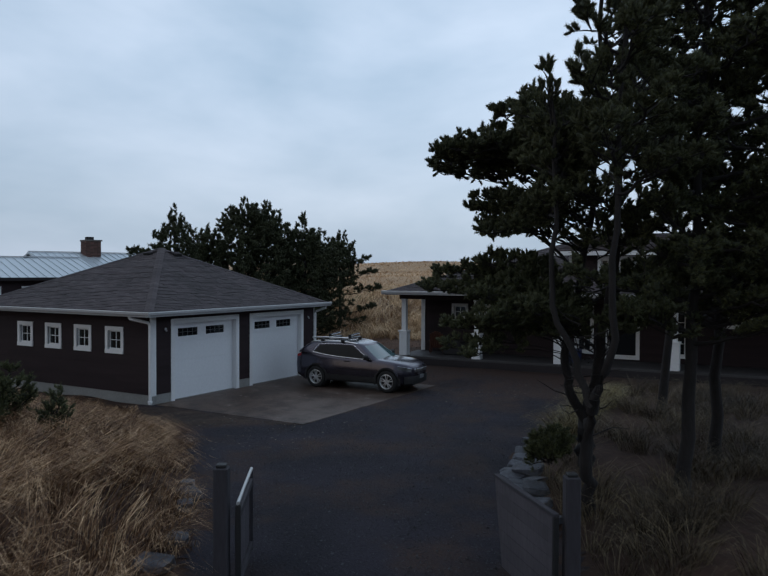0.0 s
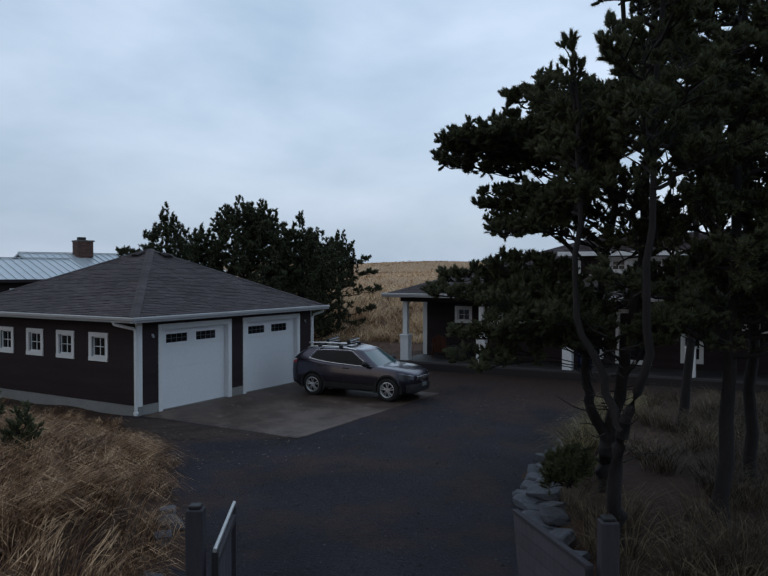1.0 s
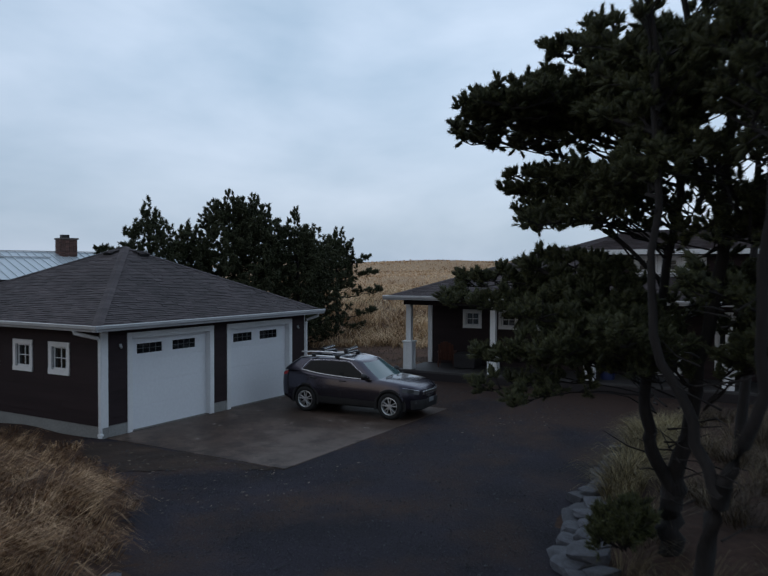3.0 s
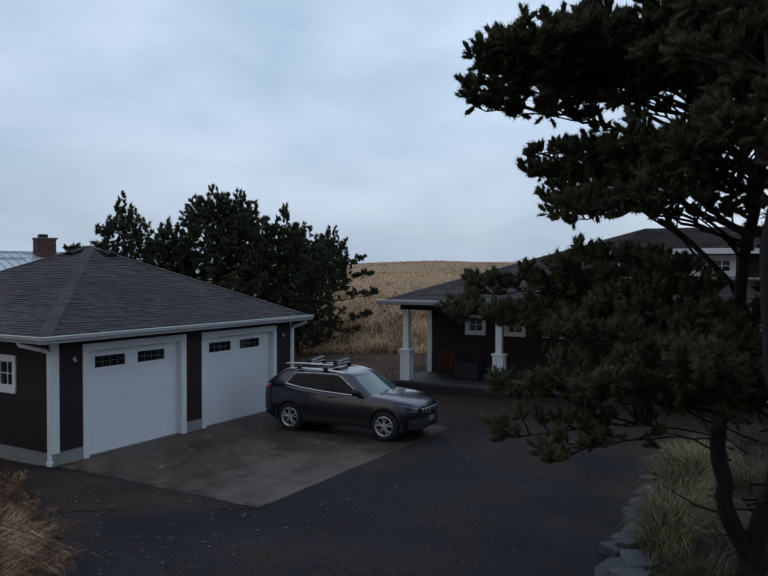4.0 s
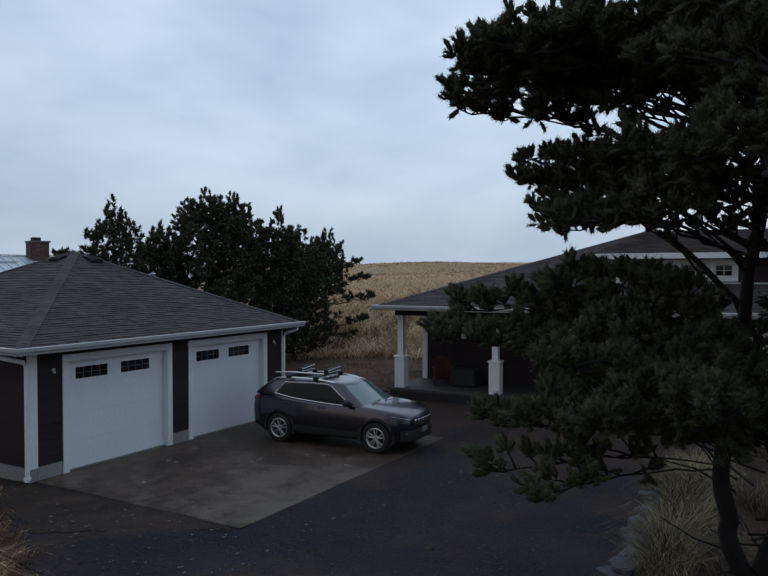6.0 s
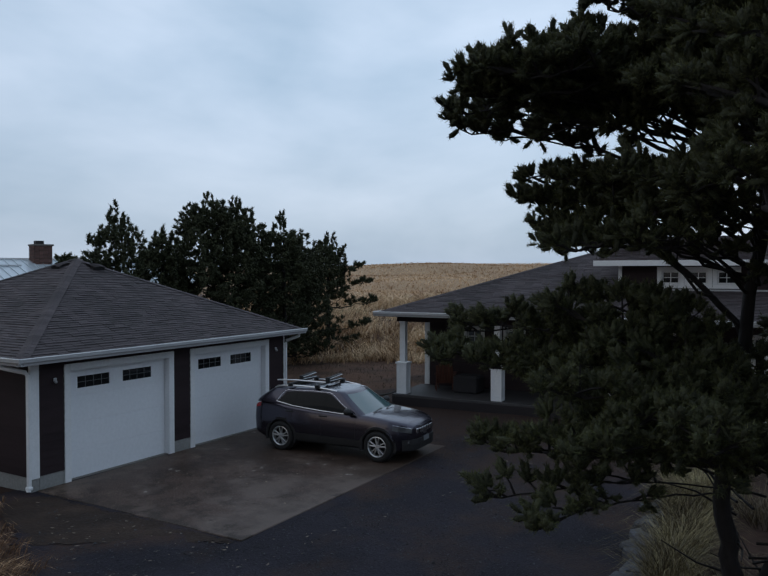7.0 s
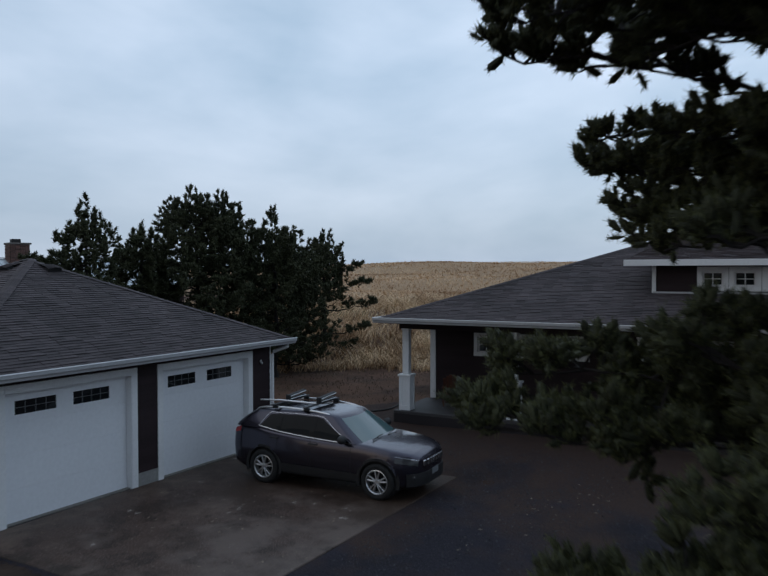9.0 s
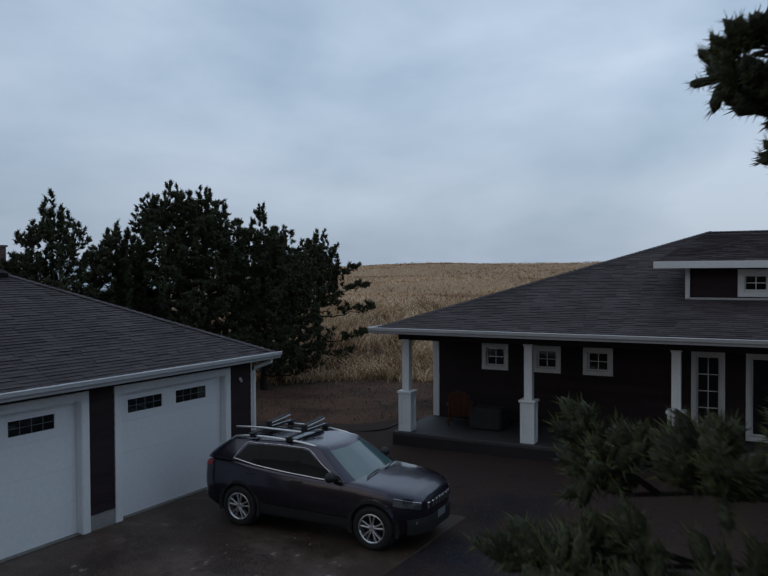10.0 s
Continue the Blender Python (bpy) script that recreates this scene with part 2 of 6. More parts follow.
def ground_z(x, y):
    x, y = np.asarray(x, dtype=float), np.asarray(y, dtype=float)
    out = np.where(inside(DRIVE, x, y), 0.0, edge_far(DRIVE, x, y))
    left = 0.75 * smooth01(0.0, 3.0, out) * smooth01(2.2, 7.5, -y) * smooth01(-2, 3, 8 - x - 0.2 * y)
    right = 0.38 * smooth01(0.1, 1.6, out) * smooth01(9.5, 8.0, y) * smooth01(8, 10.5, x + 0.25 * y)
    s = (x - 11.1) * -0.515 + (y + 4.5) * 0.857
    lat = (x - 11.1) * 0.857 + (y + 4.5) * 0.515
    dune = 1.9 * smooth01(29, 41, s) + 1.0 * smooth01(40, 85, s) + (2.55 + 0.45 * np.sin(0.055 * lat + 0.4) + 0.2 * np.sin(0.19 * lat)) * smooth01(75, 150, s) - 6.0 * smooth01(165, 400, s)
    waves = 0.35 * smooth01(33, 60, s) * (np.sin(0.16 * s + 0.05 * lat) * np.sin(0.07 * lat + 0.9) + 0.6 * np.sin(0.31 * s - 0.11 * lat + 2))
    rise = 0.13 * smooth01(7.5, 11.2, y - 0.03 * x) * (s < 60)
    lump = 0.05 * np.sin(1.7 * x + 0.6 * y) * np.sin(1.3 * y - 0.5 * x) * smooth01(0, 2, out) * smooth01(400, 100, np.abs(s))
    return left + right + dune + waves + rise + lump


def axis(lo, hi, fine_lo, fine_hi, step):
    a = list(np.arange(fine_lo, fine_hi + 1e-6, step))
    g, p = step, fine_hi
    while p < hi:
        g *= 1.12
        p += g
        a.append(min(p, hi))
    g, p = step, fine_lo
    while p > lo:
        g *= 1.12
        p -= g
        a.insert(0, max(p, lo))
    return np.array(a)


def sheet(name, xs, ys, zf, material, keep=None):
    gx, gy = np.meshgrid(xs, ys)
    gz = zf(gx, gy)
    nx, ny = len(xs), len(ys)
    verts = np.stack([gx, gy, gz], -1).reshape(-1, 3)
    i = (np.arange(ny - 1)[:, None] * nx + np.arange(nx - 1)[None, :]).ravel()
    tris = np.concatenate([np.stack([i, i + 1, i + nx + 1], -1), np.stack([i, i + nx + 1, i + nx], -1)])
    if keep is not None:
        c = verts[tris].mean(1)
        tris = tris[keep(c[:, 0], c[:, 1])]
    ob = raw_part(name, verts, tris, material)
    ob.data.polygons.foreach_set("use_smooth", [True] * len(ob.data.polygons))
    return ob


M_GROUND = mat("dry_earth_and_thatch", (0.028, 0.0165, 0.0125), 0.95, 0.5, 0.25, 6, 0.6, tint=(0.06, 0.034, 0.024), spec=0.2)
ground = sheet("ground", axis(-1400, 1400, -26, 30, 0.5), axis(-600, 2000, -24, 60, 0.5), ground_z, M_GROUND)
tagged(ground, "brown sandy earth and dry grass rising to dunes", "ground", kind="structure")

M_GRAVEL = mat("wet_dark_gravel", (0.0128, 0.0122, 0.0195), 0.9, 0.7, 0.45, 28, 1.0, tint=(0.021, 0.0182, 0.0255), spec=0.25)


def litter_over(m, color, scale, low, high, y0=None, y1=None, axis="Y", more=0.22):
    """Brown litter and mud in drifts over a surface; denser from y0 to y1 on."""
    n, l = m.node_tree.nodes, m.node_tree.links
    b = n["Principled BSDF"]
    old = b.inputs["Base Color"].links[0].from_socket
    tc = n.new("ShaderNodeTexCoord")
    a, f = n.new("ShaderNodeTexNoise"), n.new("ShaderNodeTexNoise")
    a.inputs["Scale"].default_value, a.inputs["Detail"].default_value, a.inputs["Roughness"].default_value = scale, 8, 0.65
    f.inputs["Scale"].default_value, f.inputs["Detail"].default_value = 38, 2
    l.new(tc.outputs["Object"], a.inputs["Vector"])
    l.new(tc.outputs["Object"], f.inputs["Vector"])
    val = a.outputs["Fac"]
    if y0 is not None:
        sp = n.new("ShaderNodeSeparateXYZ")
        l.new(tc.outputs["Object"], sp.inputs[0])
        g = n.new("ShaderNodeMapRange")
        g.inputs["From Min"].default_value, g.inputs["From Max"].default_value = y0, y1
        g.inputs["To Max"].default_value = more
        l.new(sp.outputs[axis], g.inputs["Value"])
        ad = n.new("ShaderNodeMath")
        l.new(val, ad.inputs[0])
        l.new(g.outputs["Result"], ad.inputs[1])
        val = ad.outputs[0]
    r = n.new("ShaderNodeMapRange")
    r.inputs["From Min"].default_value, r.inputs["From Max"].default_value = low, high
    l.new(val, r.inputs["Value"])
    mu = n.new("ShaderNodeMath")
    mu.operation = "MULTIPLY"
    r2 = n.new("ShaderNodeMapRange")
    r2.inputs["From Min"].default_value, r2.inputs["From Max"].default_value = 0.25, 0.52
    l.new(f.outputs["Fac"], r2.inputs["Value"])
    l.new(r.outputs["Result"], mu.inputs[0])
    l.new(r2.outputs["Result"], mu.inputs[1])
    mx = n.new("ShaderNodeMixRGB")
    mx.inputs["Color2"].default_value = (*color, 1)
    l.new(mu.outputs[0], mx.inputs["Fac"])
    l.new(old, mx.inputs["Color1"])
    l.new(mx.outputs["Color"], b.inputs["Base Color"])
    return m


litter_over(M_GROUND, (0.13, 0.072, 0.047), 0.5, 0.72, 0.98, 8.0, 13.0, "Y", 0.42)
litter_over(M_GROUND, (0.46, 0.315, 0.19), 0.06, 0.72, 0.97, 30.0, 48.0, "Y", 0.55)
litter_over(M_GRAVEL, (0.05, 0.029, 0.021), 0.4, 0.48, 0.66, 3.5, 9.5)
drive = sheet("driveway", np.arange(-5, 27.01, 0.14), np.arange(-28.0, 14.6, 0.14), lambda x, y: ground_z(x, y) + 0.012 + 0.012 * np.sin(2.1 * x + y) * np.sin(1.4 * y - x), M_GRAVEL,
              keep=lambda x, y: inside(DRIVE, x, y) | (edge_far(DRIVE, x, y) < 0.4 + 0.12 * np.sin(3.1 * x) * np.sin(2.7 * y) + 0.12 * np.random.default_rng(4).random(np.shape(x))))
tagged(drive, "dark wet gravel and asphalt driveway", "driveway", kind="structure")

# ---- pieces of buildings ----
def spans(lo, hi, holes):
    """The stretches of lo..hi that no hole covers."""
    out, at = [], lo
    for a, b in sorted(holes):
        if a > at:
            out.append((at, min(a, hi)))
        at = max(at, b)
    if at < hi:
        out.append((at, hi))
    return [(a, b) for a, b in out if b - a > 0.02]


PLANK = 0.165


def siding(wall, m, width, z0, z1, holes):
    """Lap boards on a wall: m takes (along, out, up) into the wall's frame. holes: (a, b, z0, z1)."""
    z, k = z0, 0
    while z < z1 - 0.02:
        top = min(z + PLANK, z1)
        mid = (z + top) / 2
        cut = [(a, b) for a, b, c, d in holes if c < mid < d]
        for a, b in spans(0, width, cut):
            joints = [a]
            j = a + 1.1 + (k * 1.37) % 2.4
            while j < b - 0.4:
                joints.append(j)
                j += 3.66
            joints.append(b)
            for p, q in zip(joints, joints[1:]):
                bm = bmesh.new()
                cs = [(p + 0.002, 0.0, z), (q - 0.002, 0.0, z), (q - 0.002, 0.0, top + 0.02), (p + 0.002, 0.0, top + 0.02),
                      (p + 0.002, 0.024, z), (q - 0.002, 0.024, z), (q - 0.002, 0.008, top + 0.02), (p + 0.002, 0.008, top + 0.02)]
                v = [bm.verts.new(m @ Vector(c)) for c in cs]
                for f in ((4, 5, 6, 7), (0, 1, 5, 4), (1, 2, 6, 5), (3, 0, 4, 7), (2, 3, 7, 6), (3, 2, 1, 0)):
                    bm.faces.new([v[i] for i in f])
                bmesh.ops.recalc_face_normals(bm, faces=bm.faces)
                part("plank", bm, M_SIDING, wall)
        z += PLANK
        k += 1


def wall_with_holes(name, parent, m, width, z0, z1, holes, thick=0.16):
    """A board wall with real openings, behind its siding."""
    bm = bmesh.new()
    us = sorted({0.0, width, *[h[0] for h in holes], *[h[1] for h in holes]})
    zs = sorted({z0, z1, *[h[2] for h in holes], *[h[3] for h in holes]})
    for a, b in zip(us, us[1:]):
        for c, d in zip(zs, zs[1:]):
            u, w = (a + b) / 2, (c + d) / 2
            if not any(h[0] < u < h[1] and h[2] < w < h[3] for h in holes):
                box(bm, a, b, -thick, 0.0, c, d, 0, m)
    bmesh.ops.remove_doubles(bm, verts=bm.verts, dist=1e-4)
    return part(name, bm, M_SIDING_B, parent)


def frame_ring(bm, m, a, b, c, d, w, y0, y1):
    """Four boards round an opening a..b, c..d, w wide on the outside."""
    box(bm, a - w, b + w, y0, y1, d, d + w, 0.004, m)
    box(bm, a - w, b + w, y0, y1 + 0.012, c - w, c, 0.004, m)
    box(bm, a - w, a, y0, y1, c, d, 0.004, m)
    box(bm, b, b + w, y0, y1, c, d, 0.004, m)
    return bm


def window(parent, m, a, b, c, d, nx=2, nz=2, trim=0.11, name="window"):
    """A trimmed window with glazing bars in the opening a..b, c..d."""
    win = part(name, frame_ring(bmesh.new(), m, a, b, c, d, trim, 0.0, 0.045), M_WHITE, parent)
    part("sash", frame_ring(bmesh.new(), m, a + 0.04, b - 0.04, c + 0.04, d - 0.04, 0.04, -0.07, -0.03), M_WHITE, win)
    w, h = (b - a - 0.08) / nx, (d - c - 0.08) / nz
    for i in range(nx):
        for j in range(nz):
            x, z = a + 0.04 + i * w, c + 0.04 + j * h
            part("pane", box(bmesh.new(), x + 0.008, x + w - 0.008, -0.056, -0.05, z + 0.008, z + h - 0.008, 0, m), M_GLASS, win)
    bars = bmesh.new()
    for i in range(1, nx):
        x = a + 0.04 + i * w
        box(bars, x - 0.01, x + 0.01, -0.065, -0.035, c + 0.04, d - 0.04, 0, m)
    for j in range(1, nz):
        z = c + 0.04 + j * h
        for i in range(nx):
            x = a + 0.04 + i * w
            box(bars, x + 0.0102, x + w - 0.0102, -0.064, -0.036, z - 0.01, z + 0.01, 0, m)
    if nx > 1 or nz > 1:
        part("glazing_bar", bars, M_WHITE, win)
    return win


def shingle_facet(roof, p0, p1, left_top, right_top, singles=0, seed=1):
    """Courses of tabs on the slope from the eave p0-p1 up to left_top-right_top; the first ones are objects of their own."""
    rnd = random.Random(seed)
    p0, p1, lt, rt = Vector(p0), Vector(p1), Vector(left_top), Vector(right_top)
    u = (p1 - p0).normalized()
    width = (p1 - p0).length
    n = (p1 - p0).cross(lt - p0).normalized()
    if n.z < 0:
        n = -n
    v = n.cross(u)
    if v.z < 0:
        v = -v
    top = (lt - p0).dot(v)
    la, ra = (lt - p0).dot(u) / top, ((rt - p0).dot(u) - width) / top
    step, tab = 0.1, 0.28
    full = None
    verts, faces, made = [], [], 0
    row, y = 0, 0.0
    while y < top - 0.02:
        hi = min(y + step + 0.03, top)
        lo_l, lo_r, hi_l, hi_r = y * la, width + y * ra, hi * la, width + hi * ra
        x = min(lo_l, hi_l) - tab * ((row * 0.37) % 1.0)
        while x < max(lo_r, hi_r):
            w = tab * (1 + rnd.uniform(-0.06, 0.06))
            a0, b0, a1, b1 = max(x, lo_l), min(x + w - 0.006, lo_r), max(x, hi_l), min(x + w - 0.006, hi_r)
            x += w
            if b0 - a0 < 0.03 and b1 - a1 < 0.03:
                continue
            b0, b1 = max(b0, a0 + 0.004), max(b1, a1 + 0.004)
            t0 = 0.022 + rnd.uniform(-0.006, 0.008)
            whole = a0 == a1 and b0 == b1
            pts = [(a0, y, 0.001), (b0, y, 0.001), (b1, hi, 0.001), (a1, hi, 0.001), (a0, y, t0), (b0, y, t0), (b1, hi, 0.006), (a1, hi, 0.006)]
            quads = ((4, 5, 6, 7), (0, 1, 5, 4), (1, 2, 6, 5), (3, 0, 4, 7))
            if whole and made < singles:
                if full is None:
                    k = tab - 0.006
                    full = bpy.data.meshes.new("shingle")
                    full.from_pydata([(0, 0, 0.001), (k, 0, 0.001), (k, step + 0.03, 0.001), (0, step + 0.03, 0.001),
                                      (0, 0, 0.018), (k, 0, 0.018), (k, step + 0.03, 0.006), (0, step + 0.03, 0.006)], [], quads)
                    full.materials.append(M_SHINGLE)
                ob = new("shingle", full)
                ob.parent = roof
                o = p0 + u * a0 + v * y
                ob.matrix_basis = Matrix(((u.x, v.x, n.x, o.x), (u.y, v.y, n.y, o.y), (u.z, v.z, n.z, o.z), (0, 0, 0, 1))) @ Matrix.Diagonal(((b0 - a0) / (tab - 0.006), 1, t0 / 0.018, 1))
                made += 1
                continue
            i = len(verts)
            verts += [p0 + u * p[0] + v * p[1] + n * p[2] for p in pts]
            faces += [tuple(i + j for j in q) for q in quads]
        y += step
        row += 1
    tagged(mesh_part("shingle_course", verts, faces, M_SHINGLE, roof), kind="stuff")


def ridge_caps(roof, a, b):
    """Cap shingles along a hip or ridge."""
    a, b = Vector(a), Vector(b)
    d = (b - a).normalized()
    side = d.cross(Vector((0, 0, 1))).normalized()
    up = side.cross(d)
    verts, faces, s, k = [], [], 0.0, 0
    while s < (b - a).length - 0.05:
        for q in ((s, 0.032), (s + 0.2, 0.02)):
            o = a + d * q[0]
            verts += [o + side * 0.13 - up * 0.022 + up * (q[1] - 0.01), o + up * q[1], o - side * 0.13 - up * 0.022 + up * (q[1] - 0.01)]
        i = 6 * k
        faces += [(i, i + 1, i + 4, i + 3), (i + 1, i + 2, i + 5, i + 4)]
        s += 0.15
        k += 1
    tagged(mesh_part("ridge_cap", verts, faces, M_SHINGLE, roof), kind="stuff")


def gutter(name, parent, a, b):
    """An ogee gutter along a-b; its back is on the left of that way."""
    a, b = Vector(a), Vector(b)
    d = (b - a).normalized()
    out = d.cross(Vector((0, 0, 1))).normalized()
    prof = [(0.0, 0.0), (0.07, 0.0), (0.085, 0.035), (0.115, 0.06), (0.12, 0.115), (0.108, 0.115), (0.1, 0.065), (0.075, 0.04), (0.06, 0.01), (0.01, 0.01), (0.0, 0.115)]
    bm = bmesh.new()
    rings = [[bm.verts.new(e + out * p[0] + Vector((0, 0, p[1] * 1.2))) for p in prof] for e in (a, b)]
    for i in range(len(prof)):
        j = (i + 1) % len(prof)
        bm.faces.new((rings[0][i], rings[0][j], rings[1][j], rings[1][i]))
    bm.faces.new(rings[0][::-1])
    bm.faces.new(rings[1])
    bmesh.ops.recalc_face_normals(bm, faces=bm.faces)
    g = part(name, bm, M_GUTTER, parent)
    part("lip", tube(bmesh.new(), [a + out * 0.115 + Vector((0, 0, 0.138)), b + out * 0.115 + Vector((0, 0, 0.138))], 0.013, 6), M_WHITE, g)
    return g


def mplace(o, u, n):
    """(along, out, up) to the frame of the building."""
    return Matrix(((u[0], n[0], 0, o[0]), (u[1], n[1], 0, o[1]), (0, 0, 1, o[2]), (0, 0, 0, 1)))


# ---- garage ----
garage = thing("garage", "dark brown lap-sided double garage with white trim and hip roof", "garage")
GX, GY, GTOP = 8.0, 7.99, 2.62
# openings in the front: along y
D1, D2, DZ = (0.88, 3.61), (4.43, 7.18), 2.35
mf = mplace((0, 0, 0), (0, 1), (1, 0))
front_holes = [(D1[0], D1[1], -0.1, DZ), (D2[0], D2[1], -0.1, DZ)]
wall_f = wall_with_holes("wall", garage, mf, GY, 0.3, GTOP, front_holes)
siding(wall_f, mf, GY, 0.3, GTOP, [(0.0, 0.165, 0, 9), (D1[0] - 0.14, D1[1] + 0.14, -0.1, DZ + 0.14), (D2[0] - 0.14, D2[1] + 0.14, -0.1, DZ + 0.14), ])
# the side with four small windows: along -x from the corner
ms = mplace((0, 0, 0), (-1, 0), (0, -1))
WINX = [1.25, 2.7, 4.13, 5.58]
side_holes = [(x, x + 0.58, 1.555, 2.135) for x in WINX]
wall_s = wall_with_holes("wall", garage, ms, GX, 0.3, GTOP, side_holes)
siding(wall_s, ms, GX, 0.3, GTOP, [(0.0, 0.03, 0, 9)] + [(h[0] - 0.11, h[1] + 0.11, h[2] - 0.11, h[3] + 0.11) for h in side_holes])
for h in side_holes:
    window(garage, ms, *h)
mb = mplace((0, GY, 0), (-1, 0), (0, 1))
wall_r = wall_with_holes("wall", garage, mb, GX, 0.3, GTOP, [])
bx("wall", garage, M_SIDING_B, -GX, -GX + 0.16, 0.17, GY - 0.17, 0.3, GTOP, 0)
# foundation with gaps at the doors
fb = bmesh.new()
box(fb, -GX - 0.01, 0.012, -0.012, 0.16, -0.3, 0.3, 0.006)
box(fb, -GX - 0.01, 0.012, GY - 0.16, GY + 0.012, -0.3, 0.3, 0.006)
for a, b in ((0.165, D1[0] - 0.14), (D1[1] + 0.14, D2[0] - 0.14), (D2[1] + 0.14, GY - 0.165)):
    box(fb, -0.16, 0.012, a, b, -0.3, 0.3, 0.006)
part("foundation", fb, M_FOUND, garage)
bx("floor_slab", garage, M_CONC, -GX + 0.1, -0.02, 0.1, GY - 0.1, -0.2, 0.035, 0)
# corner boards
for x0, x1, y0, y1 in ((-0.03, 0.032, -0.032, 0.0), (0.0, 0.032, 0.0, 0.165), (-0.11, 0.032, GY, GY + 0.032)):
    bx("corner_board", garage, M_WHITE, x0, x1, y0, y1, 0.27, GTOP)


def garage_door(y0, y1):
    """A sectional door with two rows of small panes in its top section."""
    door = part("garage_door", bmesh.new(), M_DOORW, garage)
    h = (DZ - 0.02) / 4
    holes = []
    wy = y0 + 0.29
    for k in range(2):
        a = wy + k * 1.19
        holes.append((a, a + 0.83, 1.925, 2.175))
    for k in range(4):
        z0, z1 = 0.03 + k * h, 0.03 + (k + 1) * h - 0.0025
        bm = bmesh.new()
        if k < 3:
            box(bm, -0.17, -0.13, y0, y1, z0, z1, 0.003)
        else:
            us = [y0, holes[0][0], holes[0][1], holes[1][0], holes[1][1], y1]
            box(bm, -0.17, -0.13, y0, y1, z0, holes[0][2])
            box(bm, -0.17, -0.13, y0, y1, holes[0][3], z1)
            for a, b in ((us[0], us[1]), (us[2], us[3]), (us[4], us[5])):
                box(bm, -0.17, -0.13, a, b, holes[0][2], holes[0][3])
        part("door_panel", bm, M_DOORW, door)
    for a, b, c, d in holes:
        for i in range(4):
            for j in range(2):
                w, hh = (b - a) / 4, (d - c) / 2
                bx("pane", door, M_GLASS, -0.152, -0.146, a + i * w, a + (i + 1) * w, c + j * hh, c + (j + 1) * hh, 0)
        bars = bmesh.new()
        for i in range(1, 4):
            y = a + i * (b - a) / 4
            box(bars, -0.145, -0.137, y - 0.004, y + 0.004, c, d)
        box(bars, -0.146, -0.138, a, b, (c + d) / 2 - 0.004, (c + d) / 2 + 0.004)
        part("glazing_bar", bars, M_PLATE, door)
    # trim and jambs
    tb = bmesh.new()
    box(tb, 0.0, 0.04, y0 - 0.14, y0, 0.0, DZ + 0.14, 0.004)
    box(tb, 0.0, 0.04, y1, y1 + 0.14, 0.0, DZ + 0.14, 0.004)
    box(tb, 0.0, 0.044, y0, y1, DZ, DZ + 0.14, 0.004)
    part("door_trim", tb, M_WHITE, door)
    jb = bmesh.new()
    box(jb, -0.126, 0.03, y0 - 0.02, y0 + 0.014, 0.0, DZ - 0.014)
    box(jb, -0.126, 0.03, y1 - 0.014, y1 + 0.02, 0.0, DZ - 0.014)
    box(jb, -0.126, 0.03, y0 - 0.02, y1 + 0.02, DZ - 0.0135, DZ + 0.02)
    part("jamb", jb, M_WHITE, door)
    bx("bottom_seal", door, M_BLACK, -0.175, -0.125, y0, y1, 0.005, 0.03, 0)


garage_door(*D1)
garage_door(*D2)

# roof
EO = 0.42
ez, az = 2.72, 4.72
ec = [(EO, -EO - 0.05, ez), (EO, GY + EO, ez), (-GX - EO, GY + EO, ez), (-GX - EO, -EO - 0.05, ez)]
ap = [(-3.9, 4.03, az), (-4.1, 4.03, az)]
rv = [Vector(c) for c in ec] + [Vector(c) for c in ap]
lower = [v - Vector((0, 0, 0.1)) for v in rv[:4]]
roof = mesh_part("roof", rv + lower, [(0, 1, 4), (1, 2, 5, 4), (2, 3, 5), (3, 0, 4, 5), (0, 1, 7, 6), (1, 2, 8, 7), (2, 3, 9, 8), (3, 0, 6, 9), (6, 7, 8, 9)], M_DECK, garage, "grey asphalt shingle hip roof")
shingle_facet(roof, ec[0], ec[1], ap[0], ap[0], 290, 3)
shingle_facet(roof, ec[3], ec[0], ap[1], ap[0], 0, 4)
shingle_facet(roof, ec[1], ec[2], ap[0], ap[1], 0, 5)
for c in ec[:2] + ec[3:]:
    ridge_caps(roof, c, ap[0] if c[0] > 0 else ap[1])
ridge_caps(roof, ap[0], ap[1])
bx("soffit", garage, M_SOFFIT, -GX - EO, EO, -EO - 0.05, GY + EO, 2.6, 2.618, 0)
gutter("gutter", garage, (EO, -EO - 0.16, 2.61), (EO, GY + EO + 0.05, 2.61))
gutter("gutter", garage, (-GX - EO, -EO - 0.05, 2.61), (EO + 0.11, -EO - 0.05, 2.61))
